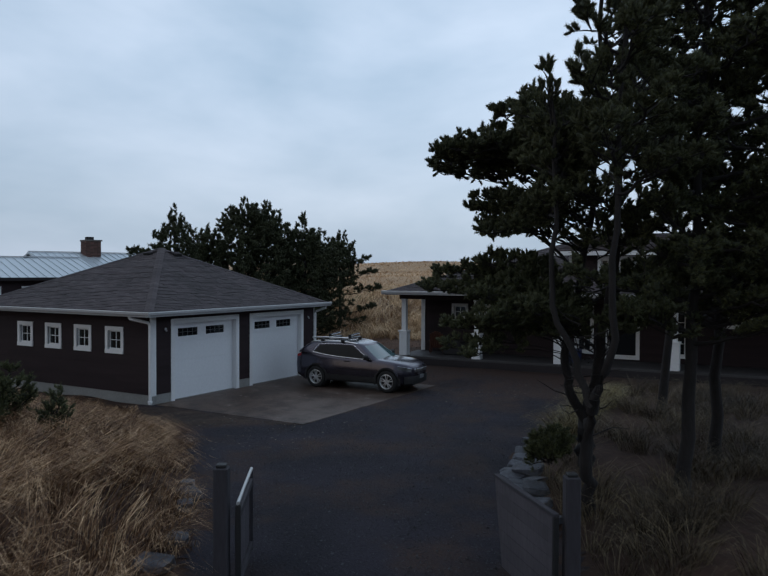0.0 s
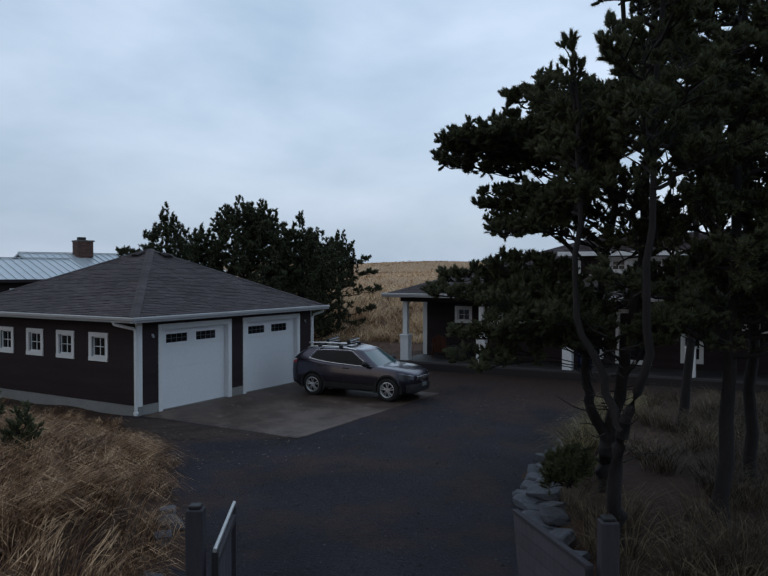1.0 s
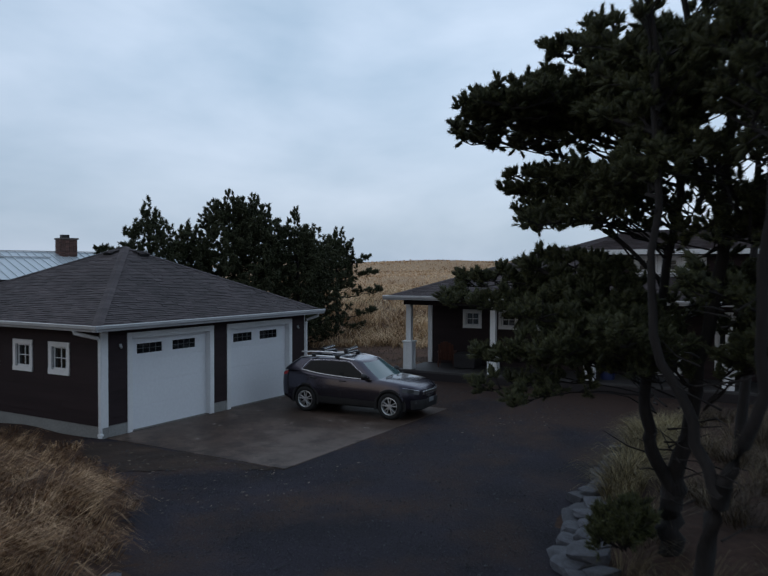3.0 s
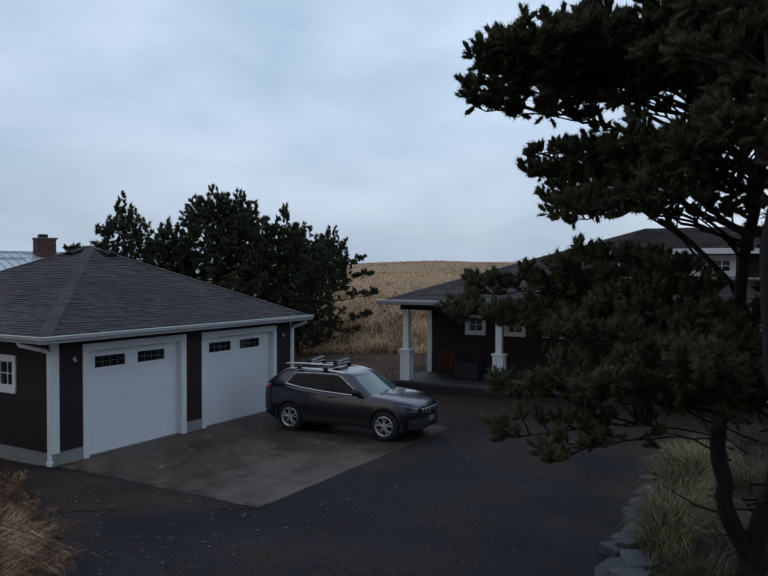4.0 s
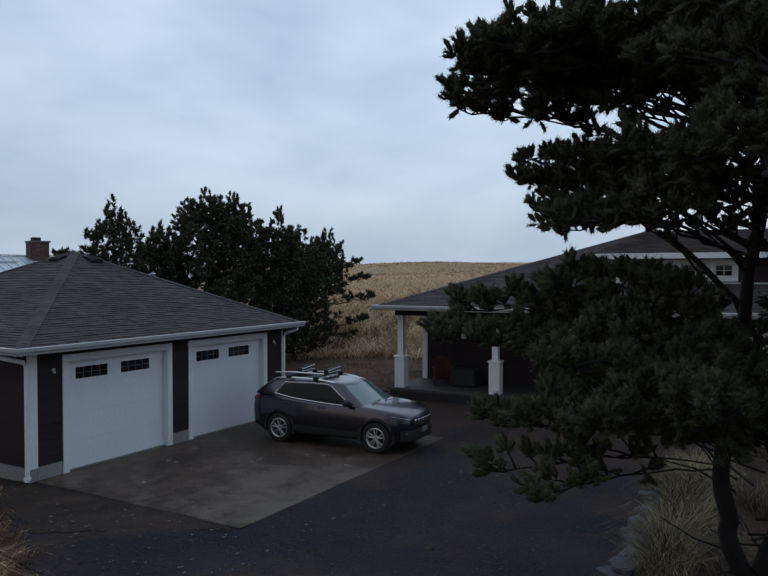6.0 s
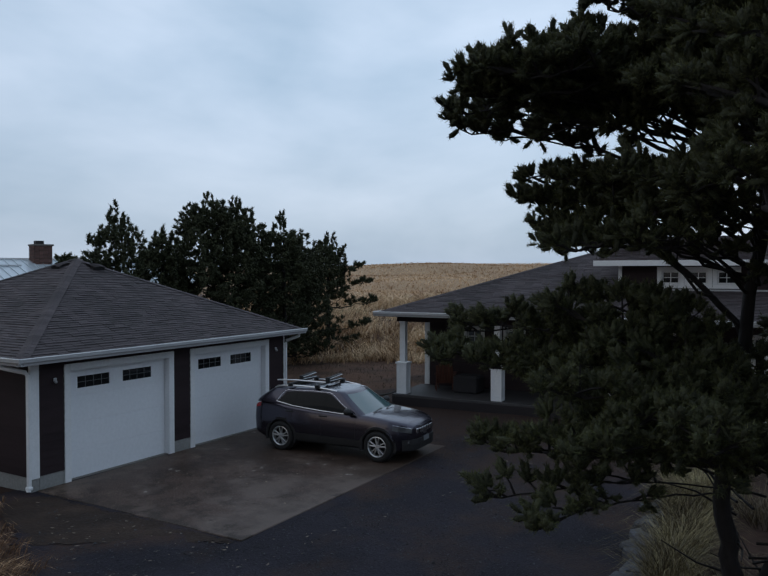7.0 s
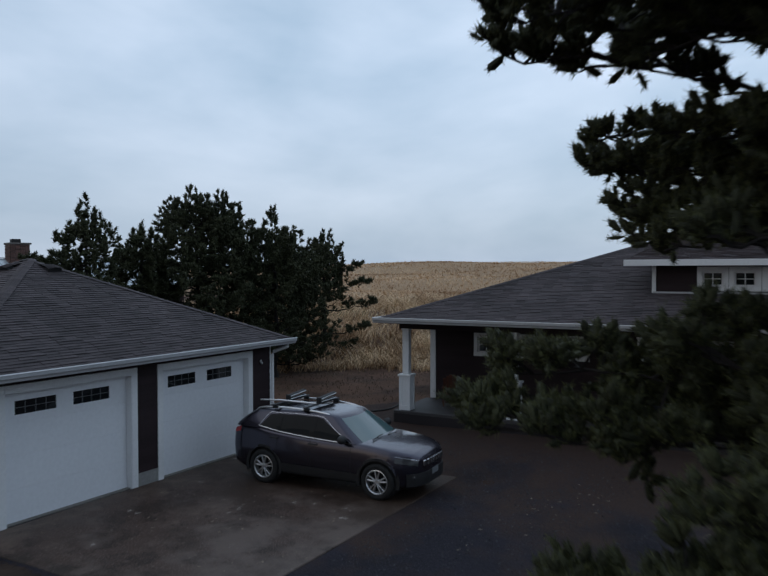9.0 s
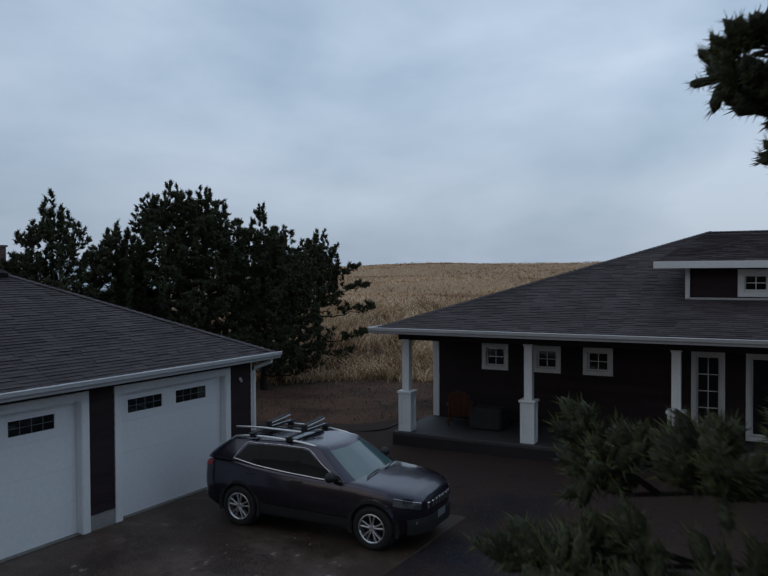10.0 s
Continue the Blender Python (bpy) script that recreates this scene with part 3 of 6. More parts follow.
# gutter outlet and downspouts
for pts in ([(-0.36, -0.5, 2.64), (-0.34, -0.47, 2.55), (-0.2, -0.34, 2.5), (0.0, -0.11, 2.42), (0.035, -0.075, 2.34), (0.035, -0.075, 0.14), (0.05, -0.1, 0.05)],
            [(0.4, GY + 0.3, 2.64), (0.38, GY + 0.28, 2.54), (0.06, GY + 0.1, 2.4), (0.03, GY + 0.085, 2.32), (0.03, GY + 0.085, 0.14), (0.06, GY + 0.12, 0.05)]):
    spout = part("downspout", tube(bmesh.new(), pts, 0.046, 8), M_WHITE, garage)
    x, y = pts[-2][:2]
    part("shoe", box(bmesh.new(), x - 0.055, x + 0.055, y - 0.055, y + 0.055, 0.08, 0.15, 0.012), M_WHITE, spout)
# roof vents near the peak
for x, y, front in ((-3.42, 4.25, True), (-4.02, 3.6, False)):
    zz = az - 0.463 * (abs(x + 3.9) if front else abs(y - 4.03))
    mm = pose(x, y, zz + 0.035, 0, 24, 0) if front else pose(x, y, zz + 0.035, 0, 24, -90)
    hood = bmesh.new()
    rows = []
    for u, h0 in ((-0.24, 0.0), (-0.1, 0.06), (0.08, 0.095), (0.19, 0.1)):
        rows.append([hood.verts.new(mm @ Vector((u, w, h0 * (1 - 0.35 * abs(w) / 0.2)))) for w in (-0.2, -0.13, 0.0, 0.13, 0.2)])
    for r0, r1 in zip(rows, rows[1:]):
        for p, q, r, t in zip(r0, r1, r1[1:], r0[1:]):
            hood.faces.new((p, q, r, t))
    bmesh.ops.solidify(hood, geom=hood.faces[:], thickness=0.018)
    vent = part("roof_vent", hood, M_SHINGLE, garage, "low hooded grey roof vent")
    part("mouth", box(bmesh.new(), 0.02, 0.165, -0.17, 0.17, -0.03, 0.055, 0.008, mm), M_BLACK, vent)
# wall lamps beside the doors
for y in (0.52, 7.62):
    lb = bmesh.new()
    box(lb, 0.024, 0.055, y - 0.035, y + 0.035, 2.17, 2.24, 0.01)
    bmesh.ops.create_uvsphere(lb, u_segments=10, v_segments=6, radius=0.032, matrix=pose(0.07, y, 2.16))
    part("wall_lamp", lb, M_GUTTER, garage, "small unlit outdoor wall lamp")

apron = bmesh.new()
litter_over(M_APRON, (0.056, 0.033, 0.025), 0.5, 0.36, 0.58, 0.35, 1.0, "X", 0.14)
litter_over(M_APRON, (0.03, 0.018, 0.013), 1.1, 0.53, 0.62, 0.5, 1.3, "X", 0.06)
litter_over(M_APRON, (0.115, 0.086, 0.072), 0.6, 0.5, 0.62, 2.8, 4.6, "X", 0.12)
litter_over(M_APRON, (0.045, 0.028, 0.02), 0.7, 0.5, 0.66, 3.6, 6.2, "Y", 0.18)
litter_over(M_APRON, (0.34, 0.31, 0.28), 1.2, 0.64, 0.68)
litter_over(M_APRON, (0.03, 0.02, 0.014), 2.2, 0.6, 0.72, 0.7, 0.1, "Y", 0.22)
box(apron, 0.02, 5.38, 0.1, 7.72, -0.15, 0.026, 0.012)
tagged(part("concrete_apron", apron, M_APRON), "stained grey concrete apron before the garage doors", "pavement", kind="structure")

# muddy verge between the apron, the garage and the bank
M_MUD = mat("brown_mud", (0.022, 0.0165, 0.0145), 0.9, 0.5, 0.9, 20, 0.8, tint=(0.042, 0.026, 0.018), spec=0.25)
VERGE = [(-0.1, -0.5), (0.3, 0.1), (2.5, 0.16), (4.2, 0.12), (5.2, 0.12), (5.5, -0.1), (4.6, -0.5), (3.6, -1.2), (2.6, -1.9), (0.5, -1.2)]
verge = sheet("verge", np.arange(-1, 6, 0.05), np.arange(-3, 0.4, 0.05), lambda x, y: ground_z(x, y) + 0.012 + 0.012 * smooth01(0.0, 0.5, edge_far(VERGE, x, y)) + 0.018 * smooth01(-0.25, 0.1, y) + 0.006 * np.sin(7 * x + 3 * y) * np.sin(9 * y - 2 * x), M_MUD,
              keep=lambda x, y: inside(VERGE, x, y) & (edge_far(VERGE, x, y) > 0.09 + 0.07 * np.sin(5.1 * x + y) * np.sin(6.3 * y + 2 * x) + 0.1 * np.random.default_rng(8).random(np.shape(x))))
tagged(verge, "brown muddy verge beside the concrete apron", "verge", kind="structure")

# ---- main house ----
house = thing("house", "dark brown bungalow with white columns and deep front porch", "house", (1.70, 11.69, 0), 3.8)
WL, WD, FZ = 24.0, 12.0, 0.48
WY = 2.25
mh = mplace((0.1, WY, 0), (1, 0), (0, -1))
hw = []
for x in (1.46, 2.86, 4.17):
    hw.append((x + 0.11 - 0.1, x + 0.63 - 0.1, 1.98, 2.46, 2, 2))
hw.append((6.72 + 0.02, 6.72 + 0.54, 0.8, 2.48, 2, 4))
hw.append((7.9 + 0.02, 7.9 + 1.1, 0.66, 2.48, 1, 1))
hw.append((10.2, 10.75, 0.8, 2.48, 2, 4))
hw.append((12.2, 13.1, 1.98, 2.5, 2, 2))
hw.append((15.0, 15.9, 1.2, 2.4, 2, 2))
holes = [h[:4] for h in hw]
wall_h = wall_with_holes("wall", house, mh, WL, 0.0, 2.95, holes)
siding(wall_h, mh, WL, 0.5, 2.92, [(0, 0.14, 0, 9)] + [(a - 0.11, b + 0.11, c - 0.11, d + 0.11) for a, b, c, d in holes])
for h in hw:
    window(house, mh, *h)
bx("wall", house, M_SIDING_B, 0.1, 0.26, WY + 0.17, WY + WD - 4, 0.0, 2.95, 0)
bx("wall", house, M_SIDING_B, 0.1, WL + 0.1, WY + WD - 4, WY + WD - 3.84, 0.0, 2.95, 0)
bx("wall", house, M_SIDING_B, WL - 0.06, WL + 0.1, WY + 0.17, WY + WD - 4.01, 0.0, 2.95, 0)
bx("corner_board", house, M_WHITE, 0.02, 0.2, WY - 0.034, WY - 0.001, 0.49, 2.9)
bx("corner_board", house, M_WHITE, 0.02, 0.099, WY - 0.0, WY + 0.14, 0.49, 2.9)
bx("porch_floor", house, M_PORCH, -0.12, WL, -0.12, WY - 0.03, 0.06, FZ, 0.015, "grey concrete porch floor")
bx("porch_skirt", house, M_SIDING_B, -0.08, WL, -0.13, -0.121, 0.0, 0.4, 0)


def porch_column(x):
    col = part("column", box(bmesh.new(), x + 0.075, x + 0.265, 0.075, 0.265, 1.5, 2.84, 0.006), M_WHITE, house)
    pb = bmesh.new()
    box(pb, x + 0.02, x + 0.32, 0.02, 0.32, FZ, 1.44)
    for a, b in ((0.0, 0.07), (0.27, 0.34)):
        for c, d in ((0.0, 0.07), (0.27, 0.34)):
            box(pb, x + a, x + b, c, d, FZ, 1.44, 0.003)
    for z0, z1 in ((FZ, FZ + 0.13), (1.34, 1.44)):
        for a, b, c, d in ((0.07, 0.27, 0.0, 0.019), (0.07, 0.27, 0.321, 0.34), (0.0, 0.019, 0.07, 0.27), (0.321, 0.34, 0.07, 0.27)):
            box(pb, x + a, x + b, c, d, z0, z1, 0.003)
    part("pedestal", pb, M_WHITE, col)
    part("cap", box(bmesh.new(), x - 0.03, x + 0.37, -0.03, 0.37, 1.44, 1.5, 0.008), M_WHITE, col)
    part("necking", box(bmesh.new(), x + 0.055, x + 0.285, 0.055, 0.285, 2.76, 2.81, 0.006), M_WHITE, col)


for x in (0.0, 3.17, 6.42, 10.5, 14.0, 17.5):
    porch_column(x)
bx("porch_beam", house, M_SIDING, -0.02, WL, 0.06, 0.28, 2.8, 2.98, 0.004)
bx("porch_beam", house, M_SIDING, 0.02, 0.22, 0.29, WY, 2.8, 2.98, 0.004)
# dark wall board colour here paints extra shade into the porch ceiling
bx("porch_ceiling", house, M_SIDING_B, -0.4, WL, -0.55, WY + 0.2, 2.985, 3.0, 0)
# hip roof
EX0, EY0, EX1, EY1, HE, HR = -0.42, -0.57, 27.0, 13.1, 3.1, 5.6
RY = (EY0 + EY1) / 2
rd = RY - EY0
he = [(EX0, EY0, HE), (EX1, EY0, HE), (EX1, EY1, HE), (EX0, EY1, HE)]
hr = [(EX0 + rd + 0.45, RY, HR), (EX1 - rd, RY, HR)]
hv = [Vector(c) for c in he + hr] + [Vector(c) - Vector((0, 0, 0.1)) for c in he]
hroof = mesh_part("roof", hv, [(0, 1, 5, 4), (1, 2, 5), (2, 3, 4, 5), (3, 0, 4), (0, 1, 7, 6), (1, 2, 8, 7), (2, 3, 9, 8), (3, 0, 6, 9), (6, 7, 8, 9)], M_DECK, house, "grey asphalt shingle hip roof")
shingle_facet(hroof, he[0], (15.5, EY0, HE), hr[0], (15.5, RY, HR), 0, 7)
shingle_facet(hroof, he[3], he[0], hr[0], hr[0], 0, 8)
ridge_caps(hroof, he[0], hr[0])
ridge_caps(hroof, hr[0], hr[1])
gutter("gutter", house, (EX0 - 0.08, EY0, HE - 0.1), (EX1, EY0, HE - 0.1))
gutter("gutter", house, (EX0, EY1, HE - 0.1), (EX0, EY0 - 0.05, HE - 0.1))


def roof_z(y):
    return HE + (HR - HE) * (y - EY0) / rd


# shed dormer with a row of small windows
DX0, DX1, DY = 6.68, 12.6, 1.5
dm = mplace((DX0, DY, 0), (1, 0), (0, -1))
dw = [(1.19 + 0.74 * k, 1.19 + 0.74 * k + 0.48, 4.05, 4.42, 2, 2) for k in range(3)]
dormer = wall_with_holes("dormer", house, dm, DX1 - DX0, 3.78, 4.62, [d[:4] for d in dw], 0.12)
siding(dormer, dm, DX1 - DX0, 3.88, 4.6, [(0, 0.1, 0, 9)] + [(a - 0.13, b + 0.13, c - 0.13, d + 0.13) for a, b, c, d, *_ in dw])
for d in dw:
    window(dormer, dm, *d, trim=0.125)
bx("corner_board", dormer, M_WHITE, DX0 - 0.03, DX0 + 0.07, DY - 0.032, DY - 0.001, 3.86, 4.6)
bx("apron_flashing", dormer, M_GUTTER, DX0, DX1, DY - 0.06, DY - 0.033, 3.83, 3.9)
for xx in (DX0, DX1):
    cheek = bmesh.new()
    v = [cheek.verts.new(p) for p in ((xx, DY, roof_z(DY)), (xx, RY - 1.2, roof_z(RY - 1.2)), (xx, DY, 4.66), (xx + 0.1, DY, roof_z(DY)), (xx + 0.1, RY - 1.2, roof_z(RY - 1.2)), (xx + 0.1, DY, 4.66))]
    for f in ((0, 1, 2), (5, 4, 3), (0, 3, 4, 1), (1, 4, 5, 2), (2, 5, 3, 0)):
        cheek.faces.new([v[i] for i in f])
    bmesh.ops.recalc_face_normals(cheek, faces=cheek.faces)
    part("cheek", cheek, M_SIDING, dormer)
dz0, dyf, dyb = 4.72, 0.92, RY - 0.35
dzb = roof_z(dyb) + 0.03
d_e = [(DX0 - 0.62, dyf, dz0), (DX1 + 0.62, dyf, dz0), (DX1 + 0.62, dyb, dzb), (DX0 + 0.1, dyb, dzb)]
droof = mesh_part("dormer_roof", [Vector(c) for c in d_e] + [Vector(c) - Vector((0, 0, 0.12)) for c in d_e], [(0, 1, 2, 3), (0, 4, 5, 1), (1, 5, 6, 2), (2, 6, 7, 3), (3, 7, 4, 0), (7, 6, 5, 4)], M_DECK, house)
shingle_facet(droof, d_e[0], d_e[1], d_e[3], d_e[2], 0, 11)
bx("dormer_fascia", house, M_WHITE, DX0 - 0.66, DX1 + 0.66, dyf - 0.03, dyf - 0.002, dz0 - 0.15, dz0 + 0.01)

# ---- the car ----
CAR = (3.35, 6.27, 0.022)
car = thing("car", "dark grey metallic SUV with silver roof rails and ski carriers", "car", CAR, 3.6)


def lerp(tab, x):
    return float(np.interp(x, [p[0] for p in tab], [p[1] for p in tab]))


W_TAB = [(-2.23, 0.68), (-2.2, 0.77), (-2.13, 0.835), (-1.95, 0.88), (-1.35, 0.915), (0.0, 0.91), (1.3, 0.915), (1.6, 0.89), (1.82, 0.82), (1.97, 0.72), (2.06, 0.6), (2.12, 0.45), (2.14, 0.32)]
BOT_TAB = [(-2.23, 0.48), (-2.13, 0.36), (-1.8, 0.25), (1.7, 0.25), (1.95, 0.27), (2.14, 0.36)]
TOP_TAB = [(-2.23, 0.92), (-2.18, 1.07), (-1.95, 1.15), (-1.5, 1.15), (-1.0, 1.1), (-0.36, 1.06), (0.3, 1.035), (0.8, 1.03), (1.0, 1.02), (1.4, 0.98), (1.75, 0.93), (1.95, 0.88), (2.06, 0.835), (2.14, 0.76)]
CROWN_TAB = [(-2.28, 0.0), (0.5, 0.0), (0.95, 0.04), (1.5, 0.05), (1.95, 0.045), (2.14, 0.02)]


def body_ring(x, grow=0.0):
    w, zb, zt, cr = lerp(W_TAB, x) + grow, lerp(BOT_TAB, x), lerp(TOP_TAB, x), lerp(CROWN_TAB, x)
    h = zt - zb
    return [(w * 0.86, zb), (w * 0.955, zb + 0.03), (w * 0.978, zb + 0.14 * h), (w * 0.985, zb + 0.28 * h), (w, zb + 0.44 * h), (w * 1.0, zb + 0.58 * h), (w * 0.985, zb + 0.74 * h),
            (w * 0.968, zb + 0.87 * h), (w * 0.945, zb + 0.95 * h), (w * 0.90, zt), (w * 0.82, zt + 0.35 * cr), (w * 0.6, zt + 0.75 * cr), (w * 0.3, zt + 0.95 * cr), (0.0, zt + cr)]


def refine(pts, n=3):
    """A smooth curve through the points."""
    p = [pts[0]] + list(pts) + [pts[-1]]
    out = []
    for i in range(1, len(p) - 2):
        a, b, c, d = (np.array(q, dtype=float) for q in p[i - 1:i + 3])
        for k in range(n):
            t = k / n
            out.append(0.5 * (2 * b + (c - a) * t + (2 * a - 5 * b + 4 * c - d) * t * t + (3 * b - a - 3 * c + d) * t ** 3))
    out.append(np.array(pts[-1], dtype=float))
    return out


def car_body():
    xs = np.concatenate([np.arange(-2.23, -2.14, 0.02), np.arange(-2.14, 1.94, 0.04), np.arange(1.94, 2.141, 0.02)])
    bm = bmesh.new()
    for side in (-1, 1):
        rings = [[bm.verts.new((x, side * q[0], q[1])) for q in refine(body_ring(x), 2)] for x in xs]
        for r0, r1 in zip(rings, rings[1:]):
            for a, b, c, d in zip(r0, r1, r1[1:], r0[1:]):
                bm.faces.new((a, b, c, d) if side < 0 else (d, c, b, a))
        for r in (rings[0], rings[-1]):
            foot = bm.verts.new((r[0].co.x, 0, r[0].co.z))
            f = bm.faces.new(r + [foot])
    bmesh.ops.remove_doubles(bm, verts=bm.verts, dist=1e-4)
    # wheel arches
    for cx in (-1.35, 1.32):
        gone = [f for f in bm.faces if all(math.hypot(v.co.x - cx, v.co.z - 0.36) < 0.415 and abs(v.co.y) > 0.5 and v.co.z < 0.9 for v in f.verts)]
        bmesh.ops.delete(bm, geom=gone, context="FACES")
        for v in bm.verts:
            d = math.hypot(v.co.x - cx, v.co.z - 0.36)
            if d < 0.42 and abs(v.co.y) > 0.5 and d > 0.05:
                v.co.x, v.co.z = cx + (v.co.x - cx) * 0.418 / d, 0.36 + (v.co.z - 0.36) * 0.418 / d
    bmesh.ops.recalc_face_normals(bm, faces=bm.faces)
    return bm


body = part("body", car_body(), M_PAINT, car, smooth=True)
bx("underbody", car, M_BLACK, -2.05, 1.9, -0.65, 0.65, 0.22, 0.6, 0.03)


def gh(s):
    """The cabin's outline at height share s: front, rear, half width, height."""
    k = s ** 1.25
    return 1.03 + (0.38 - 1.03) * s, -2.14 + (-1.8 + 2.14) * s ** 1.5, 0.855 + (0.64 - 0.855) * k, s


def gz(x, s):
    base = lerp([(-2.3, 1.15), (-1.5, 1.145), (-1.0, 1.09), (-0.36, 1.05), (0.3, 1.025), (1.1, 1.02)], x)
    top = lerp([(-2.1, 1.43), (-1.4, 1.48), (-0.6, 1.505), (0.0, 1.495), (0.4, 1.46), (1.1, 1.42)], x)
    return base + (top - base) * s


def gh_point(s, t):
    """t: 0 front middle .. 1 rear middle."""
    f, r, w, _ = gh(s)
    rc = 0.16
    if t < 0.25:
        y = t / 0.25 * (w - rc)
        x = f - 0.13 * (y / w) ** 2
    elif t < 0.35:
        a = (t - 0.25) / 0.1 * math.pi / 2
        fx = f - 0.13 * ((w - rc) / w) ** 2
        x, y = fx - rc + rc * math.cos(a), w - rc + rc * math.sin(a)
    elif t < 0.75:
        fx = f - 0.13 * ((w - rc) / w) ** 2 - rc
        x, y = fx + (r + rc - fx) * (t - 0.35) / 0.4, w
    elif t < 0.85:
        a = (t - 0.75) / 0.1 * math.pi / 2
        x, y = r + rc - rc * math.sin(a), w - rc + rc * math.cos(a)
    else:
        y = (1 - t) / 0.15 * (w - rc)
        x = r
    return x, y, gz(x, s)


def cabin():
    bm = bmesh.new()
    ts = [i / 60 for i in range(61)]
    ss = [0, 0.2, 0.4, 0.6, 0.8, 0.9, 0.96, 1.0]
    for side in (-1, 1):
        rings = []
        for s in ss:
            rings.append([bm.verts.new((p[0], side * p[1], p[2])) for p in (gh_point(s, t) for t in ts)])
        for q, dz in ((0.93, 0.022), (0.8, 0.04), (0.5, 0.056), (0.0, 0.062)):
            ring = []
            for t in ts:
                p = gh_point(1.0, t)
                cx = -0.96
                ring.append(bm.verts.new((cx + (p[0] - cx) * (0.4 + 0.6 * q if q < 0.9 else 0.97), side * p[1] * q, p[2] + (1.505 - p[2]) * (1 - q) * 0.7 + dz)))
            rings.append(ring)
        for r0, r1 in zip(rings, rings[1:]):
            for a, b, c, d in zip(r0, r0[1:], r1[1:], r1):
                bm.faces.new((a, b, c, d))
    bmesh.ops.remove_doubles(bm, verts=bm.verts, dist=1e-4)
    bmesh.ops.recalc_face_normals(bm, faces=bm.faces)
    return bm


part("cabin", cabin(), M_PAINT, car, smooth=True)


def side_patch(bm, corners, side, out=0.005, n=10):
    """A patch on the cabin's side between four (x, s) corners: bottom front, bottom rear, top rear, top front."""
    (ax, as_), (bx_, bs), (cx, cs), (dx, ds) = corners
    g = []
    for j in range(5):
        v = j / 4
        row = []
        for i in range(n + 1):
            u = i / n
            x = (ax + (bx_ - ax) * u) * (1 - v) + (dx + (cx - dx) * u) * v
            s = (as_ + (bs - as_) * u) * (1 - v) + (ds + (cs - ds) * u) * v
            row.append(bm.verts.new((x, side * (gh(s)[2] + out), gz(x, s))))
        g.append(row)
    for r0, r1 in zip(g, g[1:]):
        for a, b, c, d in zip(r0, r0[1:], r1[1:], r1):
            bm.faces.new((a, b, c, d))
    bmesh.ops.recalc_face_normals(bm, faces=bm.faces)
    return bm


for side in (-1, 1):
    part("side_window", side_patch(bmesh.new(), ((0.68, 0.05), (-0.16, 0.07), (-0.16, 0.89), (-0.02, 0.86)), side), M_CARGLASS, car, smooth=True)
    part("side_window", side_patch(bmesh.new(), ((-0.24, 0.07), (-0.98, 0.1), (-1.0, 0.87), (-0.24, 0.89)), side), M_CARGLASS, car, smooth=True)
    part("quarter_window", side_patch(bmesh.new(), ((-1.06, 0.11), (-1.46, 0.18), (-1.3, 0.82), (-1.08, 0.86)), side), M_CARGLASS, car, smooth=True)
    part("window_pillar", side_patch(bmesh.new(), ((-0.14, 0.06), (-0.26, 0.06), (-0.26, 0.9), (-0.14, 0.9)), side, 0.009, 2), M_CARGLASS, car)
    part("window_pillar", side_patch(bmesh.new(), ((-0.96, 0.1), (-1.08, 0.1), (-1.1, 0.88), (-0.98, 0.88)), side, 0.009, 2), M_CARGLASS, car)
    for trim, r in (([(0.74, 0.02), (-0.2, 0.03), (-1.0, 0.06), (-1.5, 0.14)], 0.011), ([(-1.5, 0.14), (-1.33, 0.87), (-1.1, 0.92), (-0.3, 0.94), (0.0, 0.9), (0.3, 0.53), (0.74, 0.02)], 0.006)):
        pts = [(x, side * (gh(min(max(s, 0), 1))[2] + 0.006), gz(x, s)) for x, s in refine(trim, 6)]
        part("window_trim", tube(bmesh.new(), pts, r, 6), M_CHROME, car)


def front_patch(bm, s0, s1, share, rear=False, out=0.006):
    g = []
    for j in range(7):
        s = s0 + (s1 - s0) * j / 6
        f, r, w, _ = gh(s)
        row = []
        for i in range(13):
            y = (i / 6 - 1) * w * share
            x = (r - out) if rear else f - 0.13 * (y / w) ** 2 + out
            row.append(bm.verts.new((x, y, gz(x, s) + (0.004 if not rear else 0))))
        g.append(row)
    for r0, r1 in zip(g, g[1:]):
        for a, b, c, d in zip(r0, r0[1:], r1[1:], r1):
            bm.faces.new((a, b, c, d))
    return bm


part("windscreen", front_patch(bmesh.new(), 0.04, 0.94, 0.83), M_SCREEN, car, "windscreen with a pale sky reflection painted into its colour", smooth=True)
part("rear_window", front_patch(bmesh.new(), 0.1, 0.85, 0.75, True), M_CARGLASS, car, smooth=True)
for y0 in (-0.55, 0.12):
    part("wiper", tube(bmesh.new(), [(1.06, y0, 1.065), (1.03, y0 + 0.25, 1.085), (1.01, y0 + 0.5, 1.09)], 0.011, 6), M_BLACK, car)


def strip(bm, x0, x1, k0, k1, side, out=0.006, n=24):
    """A strip over the body between two rows of its outline."""
    g = []
    for i in range(n + 1):
        x = x0 + (x1 - x0) * i / n
        ring = refine(body_ring(x), 2)
        g.append([bm.verts.new((x, side * (q[0] + out), q[1])) for q in ring[k0:k1 + 1]])
    for r0, r1 in zip(g, g[1:]):
        for a, b, c, d in zip(r0, r1, r1[1:], r0[1:]):
            bm.faces.new((a, b, c, d))
    bmesh.ops.recalc_face_normals(bm, faces=bm.faces)
    return bm


